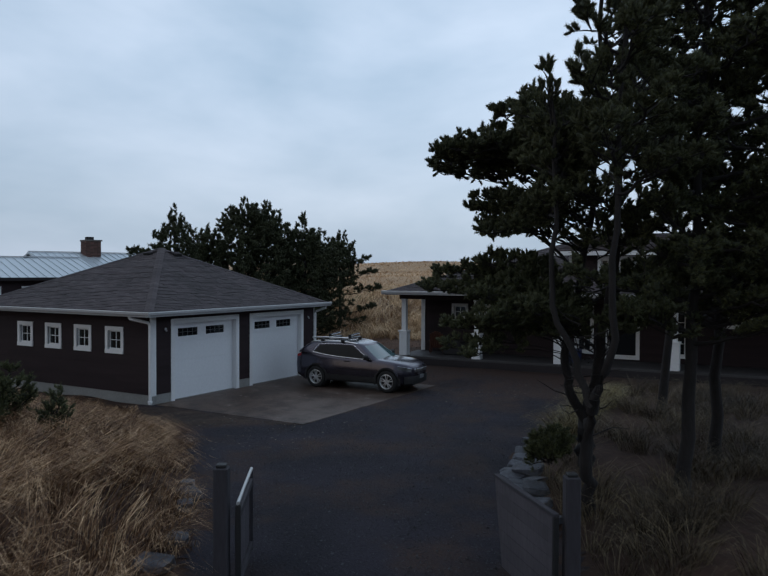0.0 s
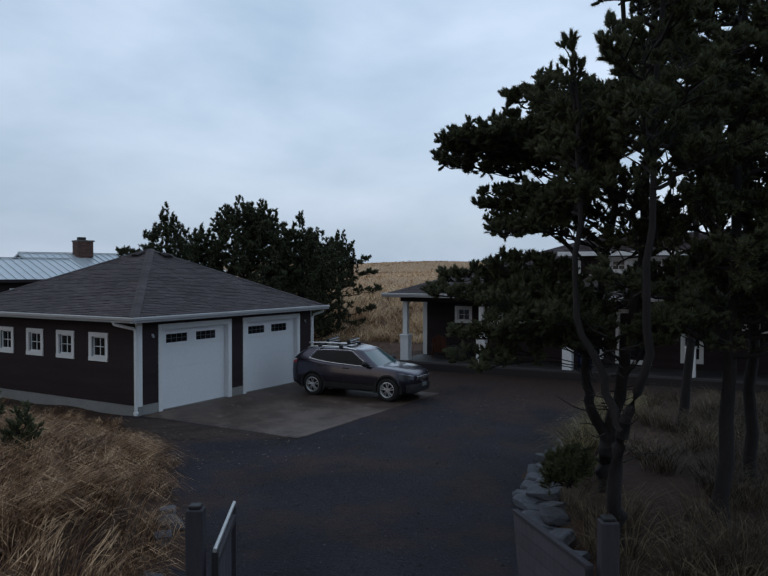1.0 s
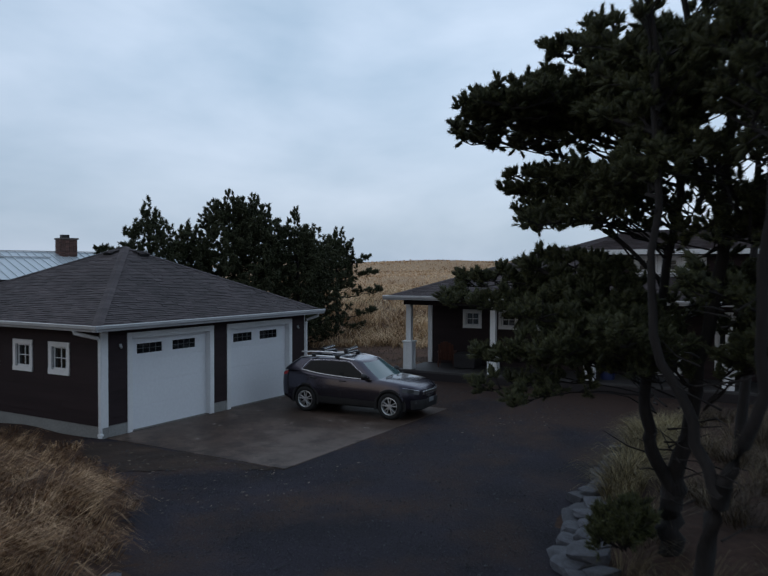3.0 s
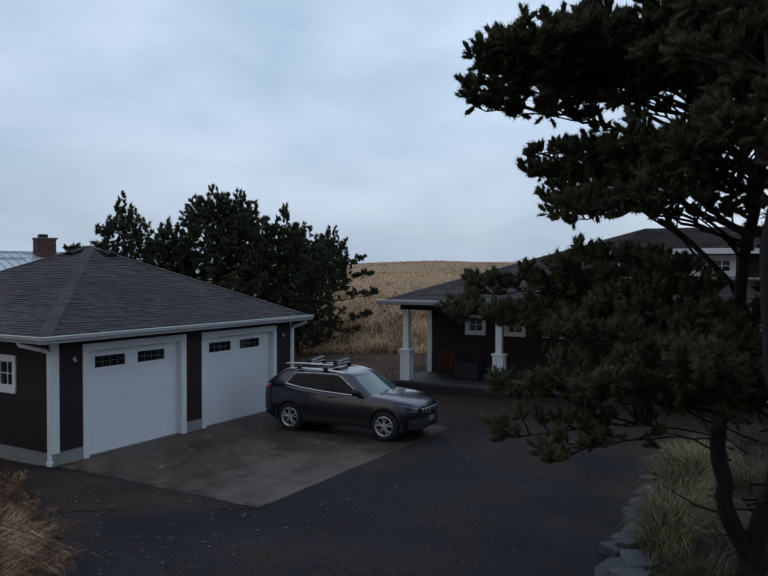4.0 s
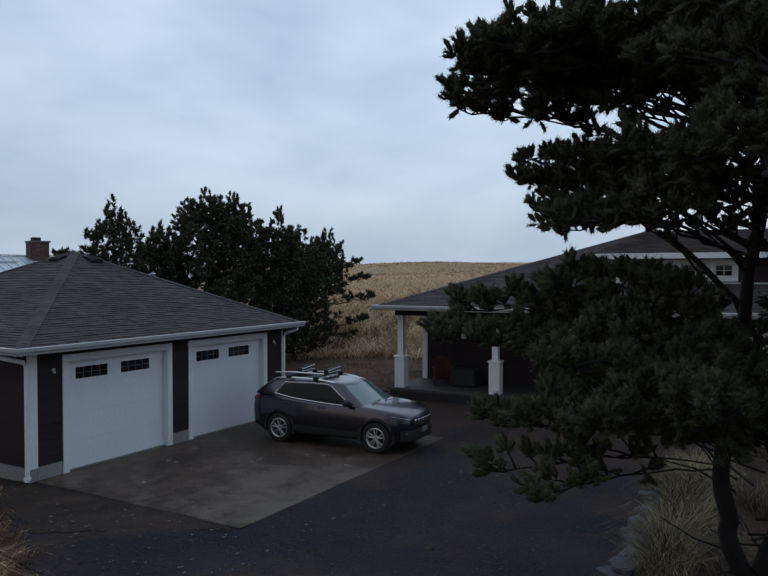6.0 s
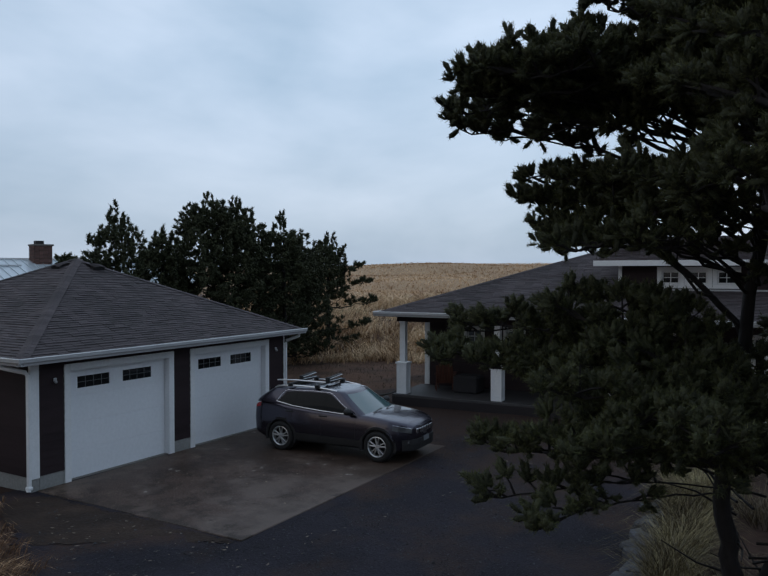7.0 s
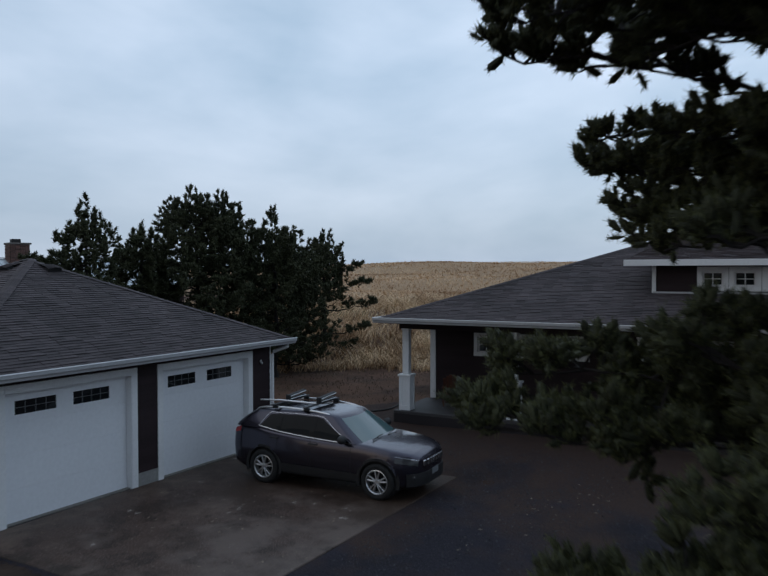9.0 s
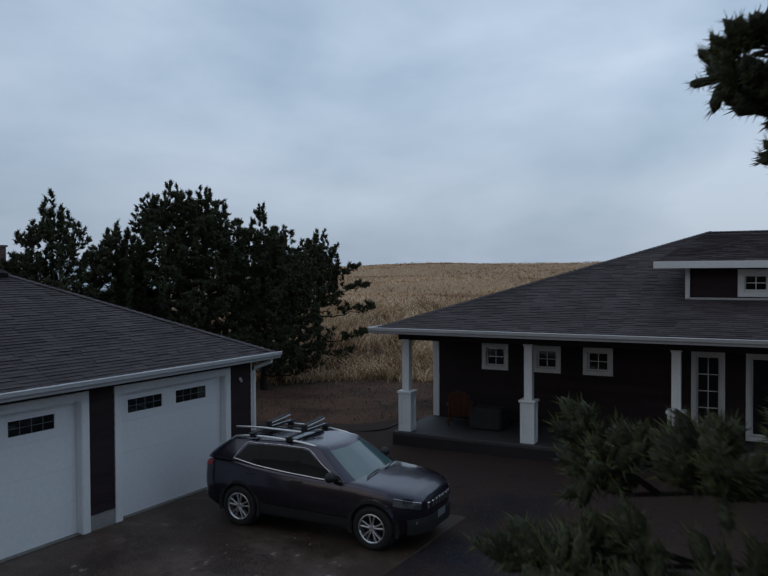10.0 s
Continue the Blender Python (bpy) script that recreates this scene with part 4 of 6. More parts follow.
for side in (-1, 1):
    part("sill_cladding", strip(bmesh.new(), -0.95, 0.95, 0, 6, side, 0.012), M_BLACK, car)
    for x in (-1.35, 1.32):
        fl = bmesh.new()
        n = 22
        rows = []
        for i in range(n + 1):
            a = -0.28 + (math.pi + 0.56) * i / n
            ca, sa = math.cos(a), math.sin(a)
            w = lerp(W_TAB, x + 0.45 * ca)
            rows.append([fl.verts.new((x + r * ca, side * (w * 0.985 + o), max(0.36 + r * sa, 0.22))) for r, o in ((0.39, -0.12), (0.39, 0.006), (0.41, 0.016), (0.455, 0.012), (0.465, -0.02))])
        for r0, r1 in zip(rows, rows[1:]):
            for a, b, c, d in zip(r0, r1, r1[1:], r0[1:]):
                fl.faces.new((a, b, c, d))
        bmesh.ops.recalc_face_normals(fl, faces=fl.faces)
        part("wheel_arch", fl, M_BLACK, car)
        well = bmesh.new()
        tube(well, [(x, side * 0.5, 0.38), (x, side * 0.82, 0.38)], 0.4, 24)
        part("wheel_well", well, M_BLACK, car)
    part("door_handle", box(bmesh.new(), -0.25, -0.03, side * 0.898 - 0.018, side * 0.898 + 0.018, 0.925, 0.955, 0.012), M_BLACK, car)
    part("door_handle", box(bmesh.new(), -1.2, -0.98, side * 0.9 - 0.018, side * 0.9 + 0.018, 0.965, 0.995, 0.012), M_BLACK, car)
    mb_ = bmesh.new()
    bmesh.ops.create_uvsphere(mb_, u_segments=14, v_segments=10, radius=1.0, matrix=Matrix.Translation((0.6, side * 0.99, 1.12)) @ Matrix.Diagonal((0.09, 0.12, 0.085, 1)))
    box(mb_, 0.53, 0.61, min(side * 0.84, side * 0.98), max(side * 0.84, side * 0.98), 1.05, 1.09, 0.01)
    part("door_mirror", mb_, M_BLACK, car, smooth=True)
    # door seams
    for xs_ in (0.74, -0.2, -1.02):
        g = []
        sm = bmesh.new()
        for q in refine(body_ring(xs_), 2)[4:17]:
            g.append((sm.verts.new((xs_ - 0.004, side * (q[0] + 0.002), q[1])), sm.verts.new((xs_ + 0.004, side * (q[0] + 0.002), q[1]))))
        for a, b in zip(g, g[1:]):
            sm.faces.new((a[0], a[1], b[1], b[0]))
        part("door_seam", sm, M_BLACK, car)
    # lamps
    hl = bmesh.new()
    g = []
    for i in range(9):
        x = 1.68 + 0.38 * i / 8
        w, zt = lerp(W_TAB, x), lerp(TOP_TAB, x)
        g.append([hl.verts.new((x + o, side * (w * sc + 0.006), z)) for sc, z, o in ((0.99, zt - 0.185 + 0.03 * i / 8, 0.004), (0.975, zt - 0.13 + 0.03 * i / 8, 0.004), (0.95, zt - 0.075 + 0.02 * i / 8, 0.004))])
    for r0, r1 in zip(g, g[1:]):
        for a, b, c, d in zip(r0, r1, r1[1:], r0[1:]):
            hl.faces.new((a, b, c, d))
    part("headlight", hl, M_LAMPGLASS, car, smooth=True)
    part("headlight_strip", tube(bmesh.new(), [(1.68 + 0.38 * i / 8, side * (lerp(W_TAB, 1.68 + 0.38 * i / 8) * 0.95 + 0.01), lerp(TOP_TAB, 1.68 + 0.38 * i / 8) - 0.07 + 0.02 * i / 8) for i in range(9)], 0.006, 6), M_CHROME, car)
    part("tail_light", strip(bmesh.new(), -2.26, -1.97, 14, 18, side, 0.008, 6), M_RED, car)
    fg = bmesh.new()
    tube(fg, [(1.93, side * 0.66, 0.47), (2.03, side * 0.64, 0.47)], 0.05, 12)
    part("fog_lamp", fg, M_LAMPGLASS, car)
# front: lower bumper, grille slots, plate
lower_b = bmesh.new()
g = []
for i in range(25):
    y = -0.78 + 1.56 * i / 24
    x = float(np.interp(abs(y), [0.32, 0.45, 0.6, 0.72, 0.82], [2.145, 2.125, 2.065, 1.975, 1.825])) + 0.012
    g.append([lower_b.verts.new((x - 0.12, y, 0.24)), lower_b.verts.new((x, y, 0.3)), lower_b.verts.new((x + 0.008, y, 0.44)), lower_b.verts.new((x, y, 0.54)), lower_b.verts.new((x - 0.06, y, 0.545))])
for r0, r1 in zip(g, g[1:]):
    for a, b, c, d in zip(r0, r1, r1[1:], r0[1:]):
        lower_b.faces.new((a, b, c, d))
bmesh.ops.recalc_face_normals(lower_b, faces=lower_b.faces)
part("front_bumper", lower_b, M_BLACK, car)
for k in range(7):
    y = (k - 3) * 0.135
    x = float(np.interp(abs(y), [0.0, 0.3, 0.45], [2.15, 2.145, 2.12]))
    slot = part("grille_slot", box(bmesh.new(), x - 0.03, x + 0.012, y - 0.05, y + 0.05, 0.655, 0.775, 0.015), M_CHROME, car)
    part("grille_mesh", box(bmesh.new(), x - 0.01, x + 0.015, y - 0.03, y + 0.03, 0.667, 0.763, 0.005), M_BLACK, slot)
bx("number_plate", car, M_PLATE, 2.16, 2.17, -0.15, 0.15, 0.44, 0.56, 0.004, "plain pale number plate")
# roof rails, cross bars, ski carriers
for side in (-1, 1):
    rail = refine([(-1.72, side * 0.585, 1.46), (-1.58, side * 0.59, 1.525), (-1.0, side * 0.6, 1.565), (-0.4, side * 0.595, 1.55), (0.0, side * 0.585, 1.51), (0.16, side * 0.575, 1.46)], 4)
    part("roof_rail", tube(bmesh.new(), [tuple(p) for p in rail], 0.021, 8), M_ALLOY, car, "curved silver roof rail")
for x in (-0.46, -1.24):
    bar = part("cross_bar", box(bmesh.new(), x - 0.035, x + 0.035, -0.72, 0.7, 1.6, 1.63, 0.012), M_BLACK, car)
    for side in (-1, 1):
        part("bar_foot", box(bmesh.new(), x - 0.07, x + 0.07, side * 0.6 - 0.04, side * 0.6 + 0.04, 1.53, 1.601, 0.015), M_BLACK, bar)
    rack = part("ski_carrier", box(bmesh.new(), x - 0.045, x + 0.045, -0.12, 0.52, 1.64, 1.675, 0.012), M_BLACK, car, "black ski carrier with pale edge")
    lid_m = pose(x, -0.12, 1.69, 4, 0, 0)
    part("clamp_bar", box(bmesh.new(), -0.045, 0.045, 0.0, 0.64, 0.0, 0.05, 0.015, lid_m), M_BLACK, rack)
    part("clamp_edge", box(bmesh.new(), 0.046, 0.055, 0.02, 0.62, 0.012, 0.03, 0.002, lid_m), M_WHITE, rack)
    part("rack_edge", box(bmesh.new(), x + 0.046, x + 0.056, -0.1, 0.5, 1.648, 1.664, 0.002), M_WHITE, rack)
    part("hinge", box(bmesh.new(), x - 0.05, x + 0.05, -0.17, -0.1, 1.62, 1.75, 0.015), M_BLACK, rack)
part("load_bar", tube(bmesh.new(), [(-1.85, -0.3, 1.62), (-1.3, -0.3, 1.648), (-0.8, -0.3, 1.648), (-0.42, -0.3, 1.645)], 0.019, 8), M_ALLOY, car, "long silver bar clamped across the roof bars")


def lathe(bm, prof, n=28):
    rings = [[bm.verts.new((r * math.cos(2 * math.pi * k / n), y, r * math.sin(2 * math.pi * k / n))) for k in range(n)] for r, y in prof]
    for r0, r1 in zip(rings, rings[1:]):
        for k in range(n):
            bm.faces.new((r0[k], r0[(k + 1) % n], r1[(k + 1) % n], r1[k]))
    return rings


def car_wheel(x, side):
    ty = bmesh.new()
    lathe(ty, [(0.238, 0.10), (0.25, 0.115), (0.3, 0.122), (0.335, 0.11), (0.352, 0.085), (0.355, 0.0), (0.352, -0.085), (0.335, -0.11), (0.238, -0.1)])
    m = pose(x, side * 0.80, 0.355, 0, 0, 0 if side > 0 else 180)
    wheel = part("wheel", ty, M_RUBBER, car, "black tyre on a ten-spoke alloy rim", smooth=True)
    wheel.matrix_basis = m
    rm = bmesh.new()
    lathe(rm, [(0.24, 0.112), (0.228, 0.116), (0.215, 0.1), (0.205, 0.04), (0.2, -0.06)])
    for k in range(10):
        a = 2 * math.pi * (k // 2) / 5 + (0.22 if k % 2 else -0.22)
        mm = Matrix.Rotation(a, 4, "Y")
        box(rm, -0.014, 0.014, 0.06, 0.1, 0.03, 0.22, 0.006, mm)
    lathe(rm, [(0.0, 0.1), (0.04, 0.1), (0.06, 0.085), (0.062, 0.04)], 16)
    part("rim", rm, M_ALLOY, wheel)
    dk = bmesh.new()
    tube(dk, [(0, -0.02, 0), (0, 0.02, 0)], 0.2, 24)
    part("brake_disc", dk, M_BLACK, wheel)


for x in (-1.35, 1.32):
    for side in (-1, 1):
        car_wheel(x, side)

# ---- pines ----
def needle_mesh(P, D, length, shoot, width, count, rng, heart, near=True):
    """Brushes of needles on shoots that start at P and point along D, each with a dense heart."""
    n = len(P)
    size = rng.uniform(0.75, 1.2, (n, 1))
    U = np.cross(D, rng.normal(size=P.shape))
    U /= np.linalg.norm(U, axis=1, keepdims=True) + 1e-9
    V = np.cross(D, U)
    k, shares = (4, ((0.2, 0.85), (0.75, 1.0))) if near else (3, ((0.55, 1.1),))
    rings = []
    for f, w in shares:
        for j in range(k):
            c, s_ = math.cos(2 * math.pi * j / k), math.sin(2 * math.pi * j / k)
            rings.append(P + D * shoot * size * (f + rng.uniform(-0.1, 0.1, (n, 1))) + (U * c + V * s_) * heart * w * size * rng.uniform(0.7, 1.3, (n, 1)))
    hv = np.stack([P - D * shoot * 0.12] + rings + [P + D * shoot * size * 1.05], 1)
    q = []
    for j in range(k):
        i2 = (j + 1) % k
        last = k * (len(shares) - 1)
        q += [(0, 1 + i2, 1 + j), (1 + last + j, 1 + last + i2, len(rings) + 1)]
        if near:
            q += [(1 + j, 1 + i2, 1 + k + j), (1 + i2, 1 + k + i2, 1 + k + j)]
    w = len(rings) + 2
    ht = ((np.arange(n) * w)[:, None, None] + np.array(q)[None]).reshape(-1, 3)
    hv = hv.reshape(-1, 3)
    P, D, size = np.repeat(P, count, 0), np.repeat(D, count, 0), np.repeat(size, count, 0)
    R = rng.normal(size=P.shape)
    R -= D * (R * D).sum(1, keepdims=True)
    R /= np.linalg.norm(R, axis=1, keepdims=True) + 1e-9
    along = rng.random((n * count, 1))
    base = P + D * (along * shoot * size) + R * heart * 0.5
    tilt = np.radians(82 - 62 * along ** 3) * rng.uniform(0.8, 1.1, along.shape)
    way = D * np.cos(tilt) + R * np.sin(tilt)
    L = length * size * (1.05 - 0.25 * along) * rng.uniform(0.75, 1.1, (n * count, 1))
    S = np.cross(way, rng.normal(size=P.shape))
    S /= np.linalg.norm(S, axis=1, keepdims=True) + 1e-9
    nv = np.stack([base - S * width / 2, base + S * width / 2, base + way * L], 1).reshape(-1, 3)
    nt = np.arange(len(nv)).reshape(-1, 3) + len(hv)
    return nv, nt - len(hv), hv, ht


def bend(points, rng, wob=0.06, n=5):
    pts = refine(points, n)
    return [p + rng.normal(size=3) * wob * (0.3 if i in (0, len(pts) - 1) else 1) for i, p in enumerate(pts)]


class Pine:
    def __init__(self, name, label, seed, base):
        self.rng = np.random.default_rng(seed)
        self.ob = thing(name, label, "pine tree", base)
        self.base = np.array(base, dtype=float)
        self.P, self.D, self.wide, self.share, self.thin, self.fine = [], [], 1.0, 1.0, 1.0, True
        self.twigs = bmesh.new()

    def trunk(self, pts, r0, r1, name="trunk"):
        p = bend([np.array(q) - self.base for q in pts], self.rng, 0.03, 5)
        rad = [r0 + (r1 - r0) * (i / (len(p) - 1)) ** 0.8 for i in range(len(p))]
        rad[0] *= 1.35
        part(name, tube(bmesh.new(), [tuple(q) for q in p], rad, 10), M_BARK, self.ob, smooth=True)

    def limb(self, pts, r=0.05, subs=14, tufts=9, bare=0.35, reach=0.5, flat=0.28, up=1.0, show=True, kin=0):
        """A limb with side twigs that carry tufts from the share bare on."""
        rng = self.rng
        for _ in range(kin):
            far = rng.normal(size=3) * np.array((0.26, 0.26, 0.06))
            f = [np.array(q) + far * (k / (len(pts) - 1)) - (np.array(pts[-1]) - np.array(pts[0])) * (0.12 + 0.2 * rng.random()) * (k / (len(pts) - 1)) for k, q in enumerate(pts)]
            self.limb(f, r * 0.55, round(subs * 0.6), tufts, bare * 0.8, reach, flat, up, show)
        r = r * self.thin
        p = np.array(bend([np.array(q) - self.base for q in pts], rng, min(0.04, r), 5))
        rad = [max(0.008, r * (1 - 0.85 * i / (len(p) - 1))) for i in range(len(p))]
        if show:
            part("limb", tube(bmesh.new(), [tuple(q) for q in p], rad, 7), M_BARK, self.ob, smooth=True)
        for k in range(subs):
            f = bare + (1 - bare) * (k + rng.random()) / subs
            i = min(int(f * (len(p) - 1)), len(p) - 2)
            o = p[i] + (p[i + 1] - p[i]) * (f * (len(p) - 1) - i)
            d = p[i + 1] - p[i]
            d /= np.linalg.norm(d)
            s = rng.normal(size=3)
            s[2] = s[2] * flat + 0.3
            w = d * 0.7 + s * 0.8
            w /= np.linalg.norm(w)
            L = reach * rng.uniform(0.5, 1.1) * (1.15 - 0.55 * f)
            q = o + w * L * 0.55 + np.array((0, 0, 0.03))
            e = o + w * L + np.array((0, 0, 0.12 * L))
            if self.fine:
                tube(self.twigs, [tuple(o), tuple(q), tuple(e)], [0.014, 0.01, 0.006], 3)
            self.cluster(q, e, w, tufts, up)
        self.cluster(p[-2], p[-1], (p[-1] - p[-2]) / np.linalg.norm(p[-1] - p[-2]), tufts, up)

    def cluster(self, q, e, w, tufts, up):
        rng = self.rng
        for j in range(max(2, round(tufts * self.share))):
            g = 1.0 if j == 0 else 0.3 + 0.7 * rng.random()
            d = w * (1.0 if j == 0 else 0.5) + rng.normal(size=3) * (0.2 if j == 0 else 0.55) + np.array((0, 0, up * 0.75))
            d /= np.linalg.norm(d)
            self.P.append(q + (e - q) * g + d * rng.uniform(0.0, 0.06) * self.wide)
            self.D.append(d)

    def done(self, length, shoot, width, count, heart, material=None, near=True):
        P, D = np.array(self.P), np.array(self.D)
        v, t, hv, ht = needle_mesh(P, D, length, shoot, width, count, self.rng, heart, near)
        raw_part("crown", v, t, material or M_NEEDLE, self.ob, "dark green tufts of long needles")
        # tuft hearts, coloured dark to read as shadow inside the crown
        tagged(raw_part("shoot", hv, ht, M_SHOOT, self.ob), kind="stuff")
        if self.fine:
            tagged(part("twig", self.twigs, M_BARK, self.ob), kind="stuff")
        else:
            self.twigs.free()


# the pine whose long limbs reach over the drive
pa = Pine("pine_tree", "tall forked shore pine with long dark limbs over the drive", 21, (13.05, -1.4, 0.2))
pa.share, pa.thin = 0.78, 0.5
pa.trunk([(13.05, -1.4, 0.15), (13.0, -1.42, 0.7), (13.04, -1.45, 1.25)], 0.17, 0.14)
pa.trunk([(13.03, -1.45, 1.15), (12.8, -1.85, 1.9), (12.78, -1.9, 2.6), (12.9, -1.45, 3.8), (13.1, -1.2, 6.0), (13.2, -1.5, 8.0), (13.4, -1.7, 9.8)], 0.1, 0.03, "stem")
pa.trunk([(13.03, -1.45, 1.15), (13.25, -1.6, 2.2), (13.6, -1.9, 4.2), (13.8, -2.2, 7.0), (14.0, -2.5, 9.8)], 0.13, 0.03, "stem")
# upper limbs, out over the drive
pa.limb([(13.0, -1.2, 5.2), (12.0, -1.7, 5.45), (11.1, -2.1, 5.7), (10.32, -2.2, 5.85)], 0.055, 18, 10, 0.45, 0.3, kin=1)
pa.limb([(13.0, -1.2, 5.4), (11.9, -1.9, 5.8), (11.2, -2.0, 5.95), (10.75, -2.0, 6.02)], 0.05, 26, 8, 0.15, 0.46, kin=1)
pa.limb([(13.1, -1.3, 5.8), (12.1, -1.6, 6.1), (11.5, -1.6, 6.0), (11.05, -1.6, 6.02)], 0.045, 26, 8, 0.12, 0.46, kin=1)
pa.limb([(13.1, -1.3, 6.0), (12.1, -2.0, 6.4), (11.8, -2.2, 6.12), (11.5, -2.2, 6.15)], 0.05, 26, 8, 0.12, 0.46, kin=1)
pa.limb([(13.1, -1.3, 6.5), (12.5, -2.2, 6.8), (12.7, -2.1, 6.6), (12.6, -2.2, 6.6)], 0.045, 24, 8, 0.12, 0.46, kin=1)
pa.limb([(13.0, -1.2, 5.4), (12.2, -2.1, 5.75), (11.5, -2.8, 5.9), (10.85, -3.0, 5.95)], 0.045, 24, 9, 0.3, 0.36, kin=1)
pa.limb([(13.0, -1.2, 5.6), (12.3, -2.2, 6.1), (11.75, -2.9, 6.15), (11.3, -3.2, 6.15)], 0.045, 24, 9, 0.3, 0.36, kin=1)
# middle limbs
pa.limb([(12.92, -1.4, 3.8), (12.45, -1.5, 4.35), (11.75, -1.5, 4.95), (10.82, -1.5, 5.15)], 0.075, 24, 9, 0.45, 0.32, kin=1)
pa.limb([(12.95, -1.3, 4.2), (12.3, -1.5, 4.8), (11.7, -1.6, 4.8), (11.05, -1.55, 4.8)], 0.04, 22, 9, 0.25, 0.36, kin=1)
pa.limb([(13.0, -1.3, 4.6), (12.9, -2.0, 5.0), (12.6, -2.8, 5.1), (12.35, -3.2, 5.1)], 0.045, 20, 9, 0.25, 0.4, kin=1)
pa.limb([(13.0, -1.3, 4.8), (12.4, -1.8, 5.15), (12.0, -2.1, 5.2), (11.8, -2.3, 5.2)], 0.06, 18, 9, 0.3, 0.34, kin=0)
pa.limb([(13.1, -1.5, 4.7), (13.0, -2.5, 4.9), (12.8, -3.2, 4.95), (12.7, -3.6, 4.95)], 0.045, 18, 9, 0.35, 0.36, kin=0)
pa.limb([(13.9, -2.6, 4.7), (13.8, -3.3, 5.0), (13.6, -3.9, 5.1), (13.4, -4.3, 5.1)], 0.045, 22, 9, 0.2, 0.4, kin=1)
pa.limb([(12.95, -1.3, 4.6), (12.3, -1.6, 5.05), (11.7, -1.7, 5.25), (11.3, -1.75, 5.3)], 0.045, 20, 9, 0.3, 0.3, kin=1)
pa.limb([(12.95, -1.3, 4.2), (12.5, -2.0, 4.55), (12.1, -2.8, 4.6), (11.75, -3.2, 4.58)], 0.04, 16, 8, 0.25, 0.34)
pa.limb([(13.0, -1.3, 4.3), (12.9, -2.0, 4.5), (12.6, -2.8, 4.6), (12.3, -3.3, 4.65)], 0.04, 14, 8, 0.3, 0.36)
pa.limb([(13.0, -1.3, 4.5), (12.9, -1.9, 4.75), (12.7, -2.5, 4.85), (12.5, -3.0, 4.9)], 0.04, 14, 8, 0.2, 0.36)
# the outer ends that stand against the sky
pa.limb([(12.95, -1.3, 4.4), (12.2, -1.4, 5.0), (11.3, -1.3, 5.3), (10.66, -1.15, 5.42)], 0.05, 22, 10, 0.3, 0.34, kin=1)
pa.limb([(12.95, -1.3, 4.4), (12.2, -1.5, 4.9), (11.4, -1.45, 5.1), (10.84, -1.3, 5.12)], 0.04, 20, 10, 0.3, 0.34, kin=1)
pa.limb([(12.95, -1.35, 4.3), (12.2, -1.6, 4.65), (11.5, -1.6, 4.8), (11.0, -1.5, 4.78)], 0.04, 18, 10, 0.5, 0.28)
pa.limb([(12.95, -1.35, 4.3), (12.3, -1.7, 4.6), (11.8, -1.8, 4.65), (11.25, -1.75, 4.6)], 0.035, 16, 10, 0.5, 0.26)
pa.limb([(12.9, -1.5, 5.2), (12.1, -2.2, 5.6), (11.3, -2.7, 5.85), (10.5, -2.6, 5.93)], 0.05, 22, 10, 0.3, 0.34, kin=1)
pa.limb([(12.9, -1.5, 5.3), (12.1, -2.4, 5.8), (11.3, -3.0, 6.0), (10.74, -3.1, 6.0)], 0.045, 22, 10, 0.3, 0.34, kin=1)
pa.limb([(12.9, -1.5, 5.4), (12.2, -2.5, 5.95), (11.5, -3.1, 6.05), (10.98, -3.2, 6.1)], 0.045, 22, 10, 0.25, 0.36, kin=1)
pa.limb([(12.9, -1.5, 5.5), (12.3, -2.6, 6.1), (11.7, -3.2, 6.0), (11.2, -3.3, 6.02)], 0.045, 22, 10, 0.25, 0.36, kin=1)
pa.limb([(12.95, -1.4, 5.6), (12.4, -2.1, 6.1), (11.9, -2.5, 6.3), (11.55, -2.6, 6.42)], 0.045, 20, 10, 0.2, 0.4, kin=1)
pa.limb([(12.95, -1.4, 5.7), (12.5, -2.2, 6.3), (12.1, -2.7, 6.55), (11.85, -2.8, 6.65)], 0.045, 20, 10, 0.2, 0.4, kin=1)
pa.limb([(13.0, -1.4, 5.9), (12.7, -2.0, 6.5), (12.4, -2.4, 6.8), (12.2, -2.4, 6.95)], 0.045, 20, 10, 0.2, 0.4, kin=1)
pa.limb([(12.95, -1.4, 5.5), (12.3, -2.2, 5.95), (11.7, -2.8, 6.1), (11.35, -2.9, 6.15)], 0.045, 20, 10, 0.2, 0.36, kin=1)
pa.limb([(13.0, -1.4, 5.3), (12.8, -2.2, 5.6), (12.6, -2.9, 5.75), (12.4, -3.3, 5.8)], 0.04, 18, 10, 0.15, 0.4)
pa.limb([(13.0, -1.4, 5.5), (12.9, -2.2, 5.85), (12.75, -2.9, 6.0), (12.65, -3.3, 6.05)], 0.04, 18, 10, 0.15, 0.4)
